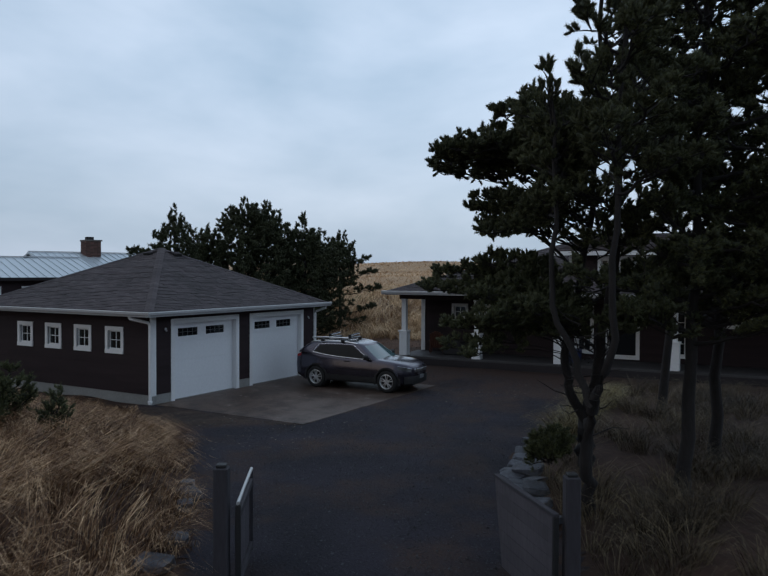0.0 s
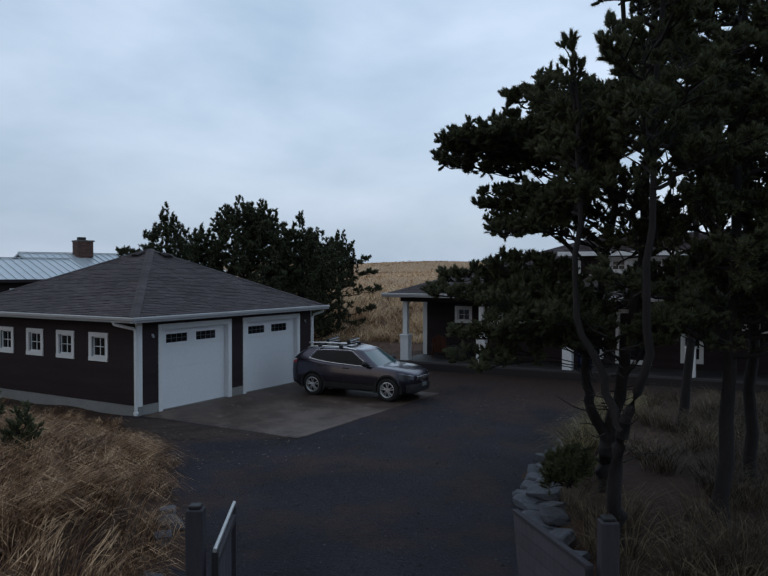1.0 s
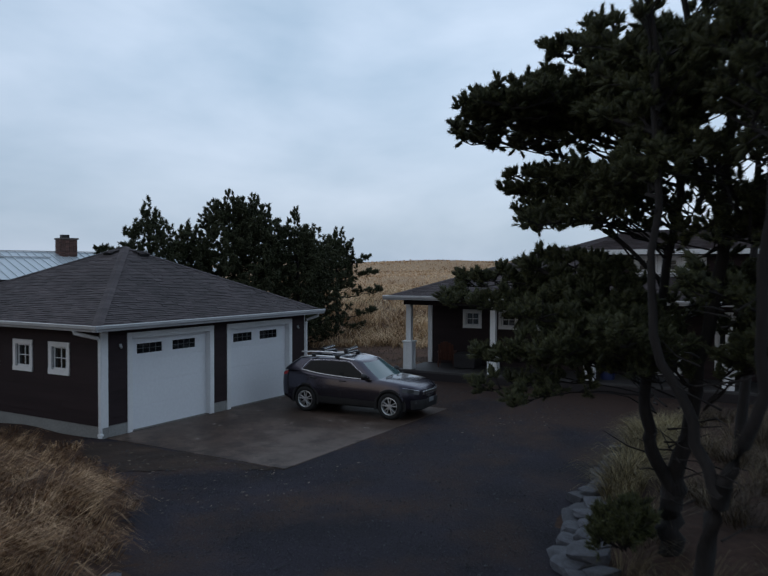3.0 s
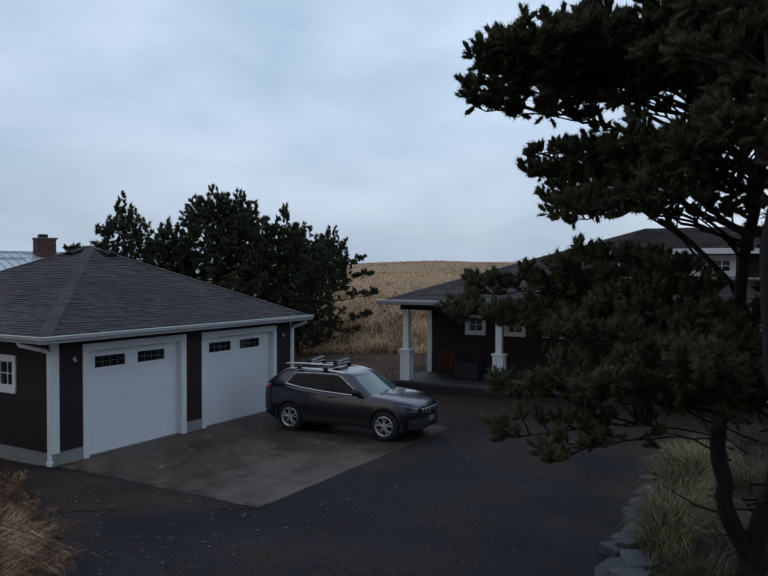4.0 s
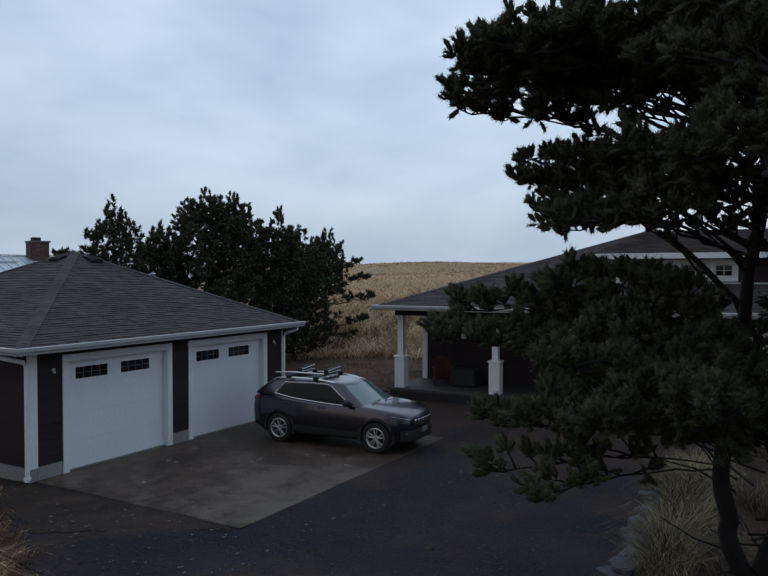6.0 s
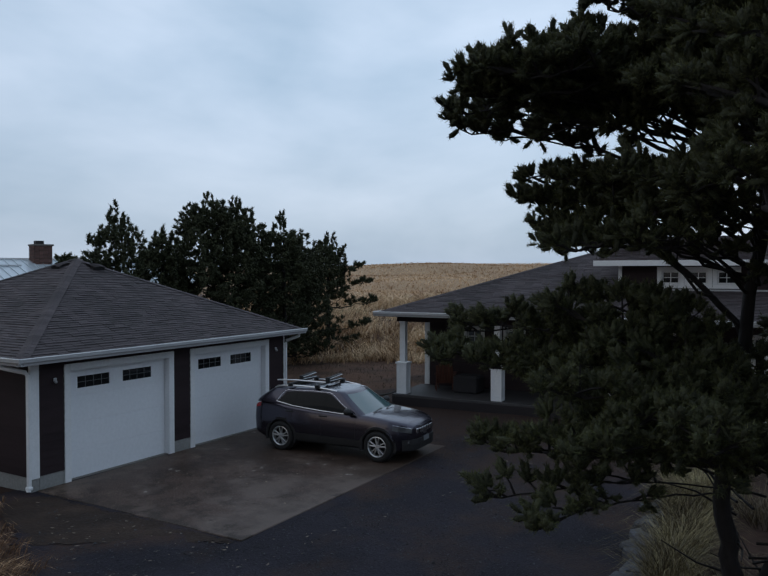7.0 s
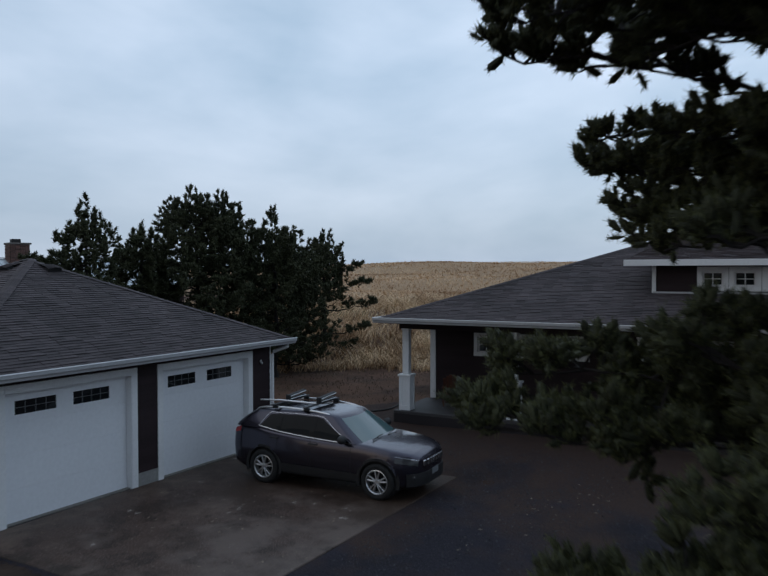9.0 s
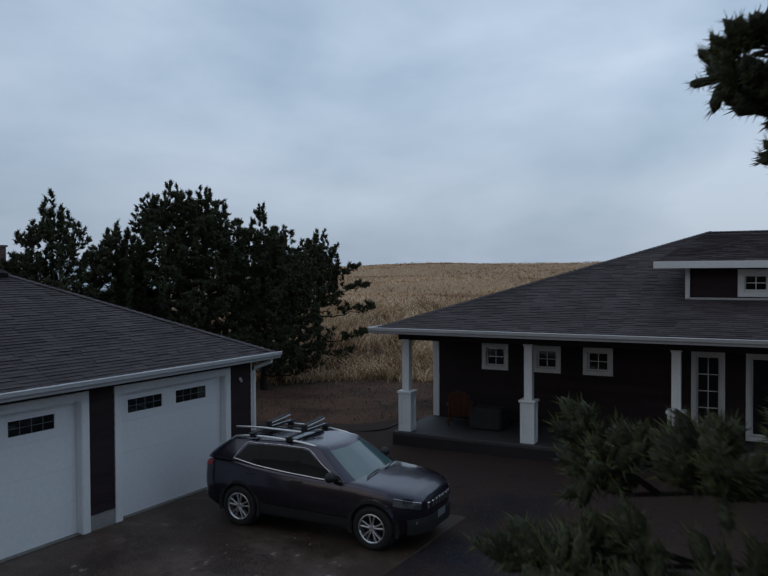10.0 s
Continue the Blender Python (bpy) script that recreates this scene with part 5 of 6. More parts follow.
# lower limbs, at the height of the eaves
pa.limb([(12.9, -1.4, 3.1), (12.2, -2.0, 3.4), (11.3, -2.5, 3.6), (10.48, -2.85, 3.58)], 0.045, 26, 10, 0.35, 0.36, kin=2)
pa.limb([(12.9, -1.4, 3.1), (12.3, -1.6, 3.5), (11.3, -1.9, 3.8), (10.36, -2.25, 3.82)], 0.04, 26, 10, 0.4, 0.34, kin=2)
pa.limb([(12.9, -1.5, 3.0), (12.4, -2.0, 3.4), (11.6, -2.3, 3.8), (10.75, -2.42, 3.9)], 0.035, 26, 10, 0.35, 0.34, kin=2)
pa.limb([(12.9, -1.4, 3.2), (12.5, -1.9, 3.6), (12.1, -2.3, 4.0), (11.75, -2.5, 4.15)], 0.035, 22, 9, 0.4, 0.34, kin=2)
pa.limb([(13.0, -1.3, 3.3), (13.3, -1.0, 3.6), (13.6, -0.8, 3.8), (13.9, -0.6, 4.0)], 0.035, 20, 9, 0.1, 0.4, kin=2)
pa.limb([(12.9, -1.5, 3.0), (12.6, -2.1, 3.4), (12.1, -2.5, 3.85), (11.5, -2.7, 4.05)], 0.04, 24, 9, 0.45, 0.36, kin=2)
pa.limb([(13.0, -1.7, 2.8), (12.7, -2.6, 3.2), (12.3, -3.2, 3.4), (11.8, -3.6, 3.5)], 0.04, 26, 10, 0.3, 0.42, kin=2)
pa.limb([(12.8, -1.55, 2.5), (12.3, -2.5, 2.85), (11.8, -3.1, 2.95), (11.25, -3.4, 2.95)], 0.025, 24, 10, 0.35, 0.4, kin=2)
pa.limb([(12.8, -1.55, 2.4), (12.3, -2.6, 2.65), (11.8, -3.2, 2.68), (11.25, -3.6, 2.62)], 0.018, 18, 8, 0.3, 0.3, kin=0)
pa.limb([(12.8, -1.7, 2.4), (12.4, -2.8, 2.6), (12.0, -3.4, 2.6), (11.7, -3.8, 2.5)], 0.016, 12, 7, 0.4, 0.26, kin=0)
pa.limb([(12.9, -1.7, 2.6), (12.6, -2.8, 2.9), (12.3, -3.5, 3.05), (12.1, -3.8, 3.1)], 0.035, 22, 10, 0.25, 0.42, kin=2)
pa.limb([(13.4, -2.3, 2.6), (13.2, -3.1, 3.0), (13.0, -3.7, 3.2), (12.9, -4.1, 3.3)], 0.035, 20, 10, 0.25, 0.42, kin=2)
pa.limb([(13.5, -2.3, 2.4), (13.9, -3.0, 2.9), (14.2, -3.6, 3.2), (14.4, -4.0, 3.3)], 0.035, 20, 10, 0.25, 0.42, kin=2)
pa.limb([(12.8, -1.5, 2.2), (12.4, -1.0, 2.6), (12.0, -0.6, 2.9), (11.7, -0.3, 3.0)], 0.03, 16, 10, 0.3, 0.42, kin=2)
# the dense inner crown
for k in range(10):
    z, a = 5.5 + 0.13 * k, 2.4 * k
    pa.limb([(13.05, -1.4, z - 0.3), (12.8 + 0.1 * math.cos(a), -2.0, z), (12.55 + 0.45 * math.cos(a), -2.75 + 0.3 * math.sin(a), z + 0.15)], 0.045, 15, 9, 0.2, 0.42)
for k in range(8):
    z, a = 2.75 + 0.11 * k, 2.4 * k
    pa.limb([(13.0, -1.5, z - 0.2), (12.8, -2.0, z), (12.6 + 0.45 * math.cos(a), -2.6 + 0.4 * math.sin(a), z + 0.12)], 0.04, 14, 9, 0.2, 0.42)
pr = random.Random(5)
for k in range(24):
    z = 3.3 + 6.4 * k / 24
    a = pr.uniform(-2.4, 1.9)
    L = (2.1 - 0.13 * z) * pr.uniform(0.75, 1.15)
    cx, cy = (13.15, -1.5) if k % 2 else (14.0, -2.8)
    dx, dy = math.cos(a) * L, math.sin(a) * L
    if dx < (-0.3 if z < 6.3 else 0.2):
        dx = abs(dx) + 0.1
    if z > 6.0:
        dy = max(dy, -0.5)
    pa.limb([(cx, cy, z), (cx + 0.5 * dx, cy + 0.5 * dy, z + 0.25), (cx + dx, cy + dy, z + 0.55)], 0.035, 20, 11, 0.15, 0.5)
# bare dead sticks low on the stems
sticks = bmesh.new()
for k in range(26):
    z = pr.uniform(1.2, 3.4)
    a = pr.uniform(0, 6.28)
    L = pr.uniform(0.3, 0.9)
    o = np.array((-0.15 + pr.uniform(-0.1, 0.3), -0.3 + pr.uniform(-0.2, 0.2), z))
    e = o + np.array((math.cos(a) * L, math.sin(a) * L, pr.uniform(-0.1, 0.35)))
    m_ = (o + e) / 2 + np.array((pr.uniform(-0.06, 0.06), pr.uniform(-0.06, 0.06), pr.uniform(-0.08, 0.08)))
    tube(sticks, [tuple(o), tuple(m_), tuple(e)], [0.014, 0.01, 0.004], 5)
tagged(part("dead_twig", sticks, M_BARK, pa.ob), kind="stuff")
pa.done(0.05, 0.12, 0.0064, 36, 0.024)

# the nearer pine behind the gate post, forked at head height
pn = Pine("pine_tree", "forked shore pine with a slim leaning trunk behind the gate post", 22, (13.7, -3.85, 0.2))
pn.share = 0.95
pn.trunk([(13.7, -3.85, 0.1), (13.74, -4.0, 0.9), (13.92, -4.4, 2.1)], 0.11, 0.085)
pn.trunk([(13.9, -4.37, 2.0), (13.55, -4.4, 2.75), (13.3, -4.35, 3.9), (13.3, -4.3, 5.6), (13.2, -4.34, 6.75)], 0.065, 0.02, "stem")
pn.trunk([(13.9, -4.37, 2.0), (14.2, -4.6, 3.0), (14.3, -4.7, 5.0), (14.4, -4.8, 7.4)], 0.075, 0.025, "stem")
for k in range(9):
    z = 5.1 + 0.13 * k
    pn.limb([(13.3, -4.3, z), (13.15 + 0.25 * math.sin(k * 2.1), -3.8, z + 0.2), (13.0 + 0.5 * math.sin(k * 2.1), -3.3 - 0.3 * math.cos(k * 1.7), z + 0.4)], 0.03, 15, 10, 0.15, 0.4)
pn.limb([(13.25, -4.32, 6.0), (13.2, -4.34, 6.5), (13.2, -4.34, 6.95)], 0.02, 10, 6, 0.2, 0.22, 0.3, 1.6)
for k in range(7):
    z = 5.3 + 0.12 * k
    pn.limb([(13.3, -4.3, z), (13.35, -3.9, z + 0.15), (13.4 + 0.3 * math.sin(k * 1.9), -3.5 + 0.25 * math.cos(k * 2.3), z + 0.3)], 0.03, 14, 9, 0.15, 0.42)
pn.limb([(13.3, -4.35, 4.6), (13.2, -4.1, 4.9), (12.9, -3.9, 5.05)], 0.03, 12, 8, 0.3, 0.36)
for k in range(14):
    z, a = 5.0 + 2.2 * k / 14, k * 2.4
    L = 1.1 * pr.uniform(0.7, 1.1)
    dx = max(L * math.cos(a), -0.3)
    pn.limb([(14.3, -4.7, z), (14.3 + 0.5 * dx, -4.7 + 0.5 * L * math.sin(a), z + 0.2), (14.3 + dx, -4.7 + L * math.sin(a), z + 0.4)], 0.03, 14, 10, 0.2, 0.45)
dead = bmesh.new()
for k in range(18):
    z, a, L = pr.uniform(1.2, 4.4), pr.uniform(0, 6.28), pr.uniform(0.25, 0.7)
    o = np.array((0.15 + pr.uniform(-0.2, 0.2), -0.5 + pr.uniform(-0.05, 0.05), z))
    e = o + np.array((math.cos(a) * L, math.sin(a) * L, pr.uniform(0.0, 0.35)))
    tube(dead, [tuple(o), tuple((o + e) / 2 + np.array((0, 0, pr.uniform(-0.07, 0.07)))), tuple(e)], [0.012, 0.008, 0.003], 5)
tagged(part("dead_twig", dead, M_BARK, pn.ob), kind="stuff")
pn.done(0.05, 0.12, 0.0056, 42, 0.023)


def roadside_pine(seed, base, height, lean, radius, z_low, label, limbs=30, clear=-9.0):
    t = Pine("pine_tree", label, seed, base)
    t.share = 0.7
    rn = random.Random(seed)
    bx_, by_, bz_ = base
    top = (bx_ + lean[0], by_ + lean[1], bz_ + height)
    t.trunk([base, (bx_ + lean[0] * 0.2 + 0.08, by_ + lean[1] * 0.2, bz_ + height * 0.3), (bx_ + lean[0] * 0.6, by_ + lean[1] * 0.6, bz_ + height * 0.65), top], 0.13, 0.025)
    for k in range(limbs):
        f = z_low + (0.97 - z_low) * (k / limbs) ** 1.25
        a = k * 2.4 + rn.uniform(-0.4, 0.4)
        L = radius * (1.1 - 0.65 * f) * rn.uniform(0.7, 1.1)
        o = (bx_ + lean[0] * f, by_ + lean[1] * f, bz_ + height * f)
        dx, dy = math.cos(a) * L, math.sin(a) * L
        if o[0] + dx < clear:
            dx = abs(dx)
        t.limb([o, (o[0] + 0.5 * dx, o[1] + 0.5 * dy, o[2] + 0.2), (o[0] + dx, o[1] + dy, o[2] + 0.45)], 0.04, 18, 10, 0.2, 0.5)
    t.done(0.075, 0.15, 0.013, 16, 0.038, near=False)


roadside_pine(31, (14.85, -2.4, 0.3), 9.5, (0.3, 0.2), 2.4, 0.26, "tall dark shore pine with a bare straight trunk", 46, 13.4)
roadside_pine(32, (15.0, 0.2, 0.3), 10.2, (-0.2, 0.3), 2.5, 0.26, "tall dark shore pine in dry grass", 42, 13.0)
roadside_pine(33, (13.3, 4.6, 0.3), 8.8, (0.4, 0.2), 1.8, 0.62, "slim dark shore pine near the house", 14, 12.8)
roadside_pine(34, (16.4, -1.6, 0.3), 10.5, (0.2, 0.1), 2.5, 0.26, "tall dark shore pine at the edge of the grass", 46, 14.4)


def back_pine(seed, base, height, radius, label, limbs=34, z_low=0.1, tufts=9, lean=(0, 0), flats=()):
    """A dense pine behind the garage, with upright leaders."""
    t = Pine("pine_tree", label, seed, base)
    t.wide, t.share, t.fine = 1.5, 1.0, False
    rn = random.Random(seed)
    x, y, z = base
    t.trunk([base, (x + 0.1 + lean[0] * 0.5, y + lean[1] * 0.5, z + height * 0.5), (x + lean[0], y + lean[1], z + height * 0.93)], 0.14, 0.02)
    for k in range(limbs):
        f = z_low + (0.88 - z_low) * k / limbs
        a = k * 2.4 + rn.uniform(-0.4, 0.4)
        L = radius * (1 - f) ** 0.6 * rn.uniform(0.75, 1.15) + 0.25
        o = (x + lean[0] * f, y + lean[1] * f, z + height * f)
        e = (o[0] + math.cos(a) * L, o[1] + math.sin(a) * L, o[2] + 0.3 * L + 0.05)
        t.limb([o, ((o[0] + e[0]) / 2, (o[1] + e[1]) / 2, o[2] + 0.08 * L), e], 0.035, 13, tufts - 2, 0.2, 0.55, 0.6, 1.1, show=k % 2 == 0)
    for k in range(int(7 + 11 * radius)):
        a, q = k * 2.4, (k / (7 + 11 * radius)) ** 0.6
        zt = z + height * (1.0 - 0.45 * q ** 1.6) * rn.uniform(0.9, 1.03)
        o = (x + lean[0] + math.cos(a) * q * 0.75 * radius, y + lean[1] + math.sin(a) * q * 0.75 * radius, zt - 0.7)
        t.limb([o, (o[0], o[1], zt - 0.2), (o[0] + 0.04, o[1], zt + 0.2)], 0.02, 7, 3, 0.1, 0.14, 0.4, 2.6, show=False)
        if k:
            t.limb([(o[0], o[1], zt - 0.1), (o[0] + 0.03, o[1], zt + 0.1), (o[0] + 0.05, o[1] + 0.02, zt + rn.uniform(0.22, 0.5))], 0.012, 5, 2, 0.05, 0.05, 0.3, 3.2)
    for z1, L, w in flats:
        o = (x, y, z + z1)
        t.limb([o, (x + 0.43 * L, y + 0.26 * L, z + z1 + 0.05), (x + 0.857 * L, y + 0.515 * L, z + z1 + 0.3)], 0.04, 16, 9, 0.4, w, 0.2, 0.8)
    t.done(0.09, 0.15, 0.022, 13, 0.04, M_NEEDLE_B, near=False)


back_pine(41, (-8.7, 9.2, 0), 6.55, 1.25, "small open shore pine behind the garage", 20, 0.45, 7, flats=((4.5, -1.9, 0.35), (4.3, -1.3, 0.4)))
back_pine(42, (-8.4, 13.9, 0), 7.5, 2.9, "broad dense dark green shore pine behind the garage", 74)
back_pine(43, (-7.1, 17.0, 0), 6.5, 2.4, "dense dark green shore pine", 60)
back_pine(44, (-9.7, 12.4, 0), 5.9, 1.5, "dense dark shore pine", 40)
back_pine(48, (-8.2, 15.1, 0), 7.3, 2.2, "dense dark shore pine in a close group", 50)
back_pine(45, (-7.95, 21.6, 0), 6.15, 1.3, "shore pine with flat side limbs beside the dune", 26, 0.45, 8, flats=((4.3, 1.6, 0.4), (3.6, 2.1, 0.4), (2.6, 2.4, 0.45), (1.5, 2.0, 0.45), (0.7, 1.4, 0.45), (0.8, -1.2, 0.5), (2.0, -1.2, 0.5), (3.0, -1.4, 0.5)))
back_pine(47, (-7.9, 18.9, 0), 5.4, 1.9, "low dense shore pine", 46, 0.06)

# ---- grass ----
def grass_mat(name, dark, mid, pale, patch=0.7, share=0.4):
    m = bpy.data.materials.new(name)
    m.use_nodes = True
    n, l = m.node_tree.nodes, m.node_tree.links
    b = n["Principled BSDF"]
    b.inputs["Roughness"].default_value = 0.65
    b.inputs["Specular IOR Level"].default_value = 0.25
    g = n.new("ShaderNodeNewGeometry")
    tc, no = n.new("ShaderNodeTexCoord"), n.new("ShaderNodeTexNoise")
    no.inputs["Scale"].default_value = patch
    no.inputs["Detail"].default_value = 4
    l.new(tc.outputs["Object"], no.inputs["Vector"])
    mx = n.new("ShaderNodeMath")
    mx.operation = "MULTIPLY_ADD"
    mx.inputs[1].default_value = 1.05 - share
    sc = n.new("ShaderNodeMath")
    sc.operation = "MULTIPLY"
    sc.inputs[1].default_value = share
    mr = n.new("ShaderNodeMapRange")
    mr.inputs["From Min"].default_value, mr.inputs["From Max"].default_value = 0.34, 0.66
    l.new(no.outputs["Fac"], mr.inputs["Value"])
    l.new(mr.outputs["Result"], sc.inputs[0])
    l.new(g.outputs["Random Per Island"], mx.inputs[0])
    l.new(sc.outputs[0], mx.inputs[2])
    r = n.new("ShaderNodeValToRGB")
    r.color_ramp.elements[0].position, r.color_ramp.elements[0].color = 0.15, (*dark, 1)
    r.color_ramp.elements[1].position, r.color_ramp.elements[1].color = 0.9, (*pale, 1)
    e = r.color_ramp.elements.new(0.55)
    e.color = (*mid, 1)
    l.new(mx.outputs[0], r.inputs["Fac"])
    l.new(r.outputs["Color"], b.inputs["Base Color"])
    return m


M_DUNE = grass_mat("dry_dune_grass", (0.04, 0.018, 0.009), (0.19, 0.096, 0.044), (0.82, 0.56, 0.33), 2.6, 0.62)
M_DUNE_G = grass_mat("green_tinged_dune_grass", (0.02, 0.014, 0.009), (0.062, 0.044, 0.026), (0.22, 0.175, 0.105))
M_FOOT = grass_mat("pale_bank_grass", (0.17, 0.095, 0.047), (0.58, 0.385, 0.215), (0.86, 0.67, 0.44), 0.6, 0.55)
M_FAR = grass_mat("far_dune_grass", (0.3, 0.175, 0.095), (0.55, 0.36, 0.21), (0.78, 0.56, 0.36), 0.09, 0.7)


def blades(name, x, y, height, width, lean_dir, lean, rng, material, label, parent=None):
    """Curved tapering blades; lean_dir: angles, lean: share of the height."""
    n = len(x)
    z = ground_z(x, y) - 0.02
    base = np.stack([x, y, z], -1)
    d = np.stack([np.cos(lean_dir), np.sin(lean_dir), np.zeros(n)], -1)
    face = rng.uniform(0, 2 * math.pi, n)
    s = np.stack([np.cos(face), np.sin(face), np.zeros(n)], -1) * (width[:, None] / 2)
    up = np.array([0, 0, 1.0])
    h, k = height[:, None], lean[:, None]
    p1 = base + up * h * 0.5 + d * h * k * 0.22
    p2 = base + up * h * (0.86 - 0.12 * k) + d * h * k * 0.62
    p3 = base + up * h * (1.02 - 0.45 * k) + d * h * k * 1.0
    verts = np.stack([base - s, base + s, p1 - s * 0.85, p1 + s * 0.85, p2 - s * 0.55, p2 + s * 0.55, p3], 1).reshape(-1, 3)
    i = (np.arange(n) * 7)[:, None]
    tris = np.concatenate([i + np.array(q) for q in ((0, 1, 3), (0, 3, 2), (2, 3, 5), (2, 5, 4), (4, 5, 6))], 1).reshape(-1, 3)
    ob = raw_part(name, verts, tris, material, parent)
    return tagged(ob, label, "grass", kind="stuff")


def scatter(n, poly, rng):
    xs, ys = [p[0] for p in poly], [p[1] for p in poly]
    out_x, out_y = np.zeros(0), np.zeros(0)
    while len(out_x) < n:
        x, y = rng.uniform(min(xs), max(xs), n), rng.uniform(min(ys), max(ys), n)
        k = inside(poly, x, y)
        out_x, out_y = np.concatenate([out_x, x[k]]), np.concatenate([out_y, y[k]])
    return out_x[:n], out_y[:n]


def clumps(n, poly, rng, size, per):
    """Blades gathered in clumps; gives places and the way that each leans from its clump."""
    cx, cy = scatter(max(1, n // per), poly, rng)
    i = rng.integers(0, len(cx), n)
    r, a = size * np.sqrt(rng.random(n)), rng.uniform(0, 2 * math.pi, n)
    return cx[i] + r * np.cos(a), cy[i] + r * np.sin(a), a, i


WIND = math.atan2(0.515, 0.857)
gr = np.random.default_rng(77)
LEFT = [(-11, -1.6), (-5, -0.7), (0.2, -0.9), (2.6, -2.1), (4.4, -3.1), (6.0, -4.7), (7.2, -5.8), (8.8, -7.4), (10.0, -8.9), (13.0, -14), (9, -18), (0, -13), (-11, -9)]
x, y, a, i = clumps(48000, LEFT, gr, 0.4, 70)
k = ~inside(DRIVE, x, y) & (edge_far(DRIVE, x, y) > 0.12) & (y < -0.45)
x, y, a, i = x[k], y[k], a[k], i[k]
swirl = WIND + 0.3 + 0.6 * np.sin(0.9 * x + 1.3 * y) + np.random.default_rng(3).normal(0, 0.85, 4000)[i] + gr.normal(0, 0.27, len(x))
tall = smooth01(0.1, 1.6, edge_far(DRIVE, x, y)) * smooth01(-1.0, -5.5, y)
blades("dune_grass", x, y, gr.uniform(0.55, 1.1, len(x)) * (0.3 + 0.65 * tall), gr.uniform(0.006, 0.014, len(x)), swirl, gr.uniform(0.95, 1.7, len(x)), gr, M_DUNE, "tall dry wind-combed dune grass on a bank")
RIGHT = [(12.0, -1.4), (11.5, 0.8), (11.2, 3.5), (10.9, 6.4), (11.2, 8.4), (14, 9.4), (20, 9.6), (20, -8), (15.3, -9), (14.6, -6.4), (13.2, -4.0)]
x, y, a, i = clumps(27000, RIGHT, gr, 0.26, 120)
k = ~inside(DRIVE, x, y) & (edge_far(DRIVE, x, y) > 0.6)
x, y, a = x[k], y[k], a[k]
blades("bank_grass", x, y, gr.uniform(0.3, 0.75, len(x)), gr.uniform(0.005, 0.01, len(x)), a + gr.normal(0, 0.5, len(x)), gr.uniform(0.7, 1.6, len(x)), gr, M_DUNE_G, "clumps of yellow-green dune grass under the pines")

x, y, a, i = clumps(9000, [(15.6, -9.2), (20.5, -8), (25, -19), (20.5, -19)], gr, 0.3, 90)
k = ~inside(DRIVE, x, y) & (edge_far(DRIVE, x, y) > 0.6)
x, y, a = x[k], y[k], a[k]
blades("roadside_grass", x, y, gr.uniform(0.3, 0.75, len(x)), gr.uniform(0.006, 0.013, len(x)), a + gr.normal(0, 0.5, len(x)), gr.uniform(0.7, 1.6, len(x)), gr, M_DUNE, "dry dune grass along the drive")


HERO = [(11.35, 0.2), (11.2, 2.0), (11.1, 3.6), (11.0, 5.6), (11.8, 6.4), (11.9, 3.0), (12.1, 1.2)]
M_CLUMP = grass_mat("yellow_green_clump_grass", (0.04, 0.028, 0.013), (0.14, 0.108, 0.05), (0.42, 0.36, 0.19))
x, y, a, i = clumps(8000, HERO, gr, 0.3, 140)
k = ~inside(DRIVE, x, y) & (edge_far(DRIVE, x, y) > 0.55)
x, y, a = x[k], y[k], a[k]
blades("clump_grass", x, y, gr.uniform(0.4, 0.85, len(x)), gr.uniform(0.005, 0.01, len(x)), a + gr.normal(0, 0.5, len(x)), gr.uniform(0.5, 1.3, len(x)), gr, M_CLUMP, "pale yellow-green clumps of grass above the stones")


def along_view(s, lat):
    return 11.1 - 0.515 * s + 0.857 * lat, -4.5 + 0.857 * s + 0.515 * lat


# tall grass on the foot of the dune, and the field above it
n = 26000
i = gr.integers(0, 520, n)
s = (29.6 + 15 * gr.random(520) ** 1.2)[i] + gr.normal(0, 0.35, n)
lat = (s * gr.uniform(-0.28, 0.30, 520)[i]) + gr.normal(0, 0.45, n)
x, y = along_view(s, lat)
sw = gr.uniform(0, 6.28, 520)[i] + gr.normal(0, 0.5, n)
blades("dune_foot_grass", x, y, gr.uniform(0.5, 1.15, n) * (0.45 + 0.55 * smooth01(29, 33, s)) * gr.uniform(0.6, 1.25, 520)[i], gr.uniform(0.016, 0.04, n), sw, gr.uniform(0.6, 1.6, n), gr, M_FOOT, "tall pale dry grass at the foot of the dune")
n = 27000
s = 42 + 118 * gr.random(n) ** 1.25
lat = s * gr.uniform(-0.2, 0.34, n)
x, y = along_view(s, lat)
blades("dune_field_grass", x, y, gr.uniform(0.18, 0.42, n), gr.uniform(0.045, 0.1, n) * (0.6 + s / 120), gr.uniform(0, 6.28, n), gr.uniform(0.8, 1.6, n), gr, M_FAR, "wide field of pale dry dune grass")
# short dry growth on the yard behind the garage
n = 5000
x, y = scatter(n, [(-9, 10), (-1, 12.6), (0.6, 15.5), (1.5, 26), (-10, 24)], gr)
blades("yard_grass", x, y, gr.uniform(0.05, 0.16, n), gr.uniform(0.008, 0.02, n), gr.uniform(0, 6.28, n), gr.uniform(0.3, 1.2, n), gr, M_DUNE_G, "short dead grass on brown earth")


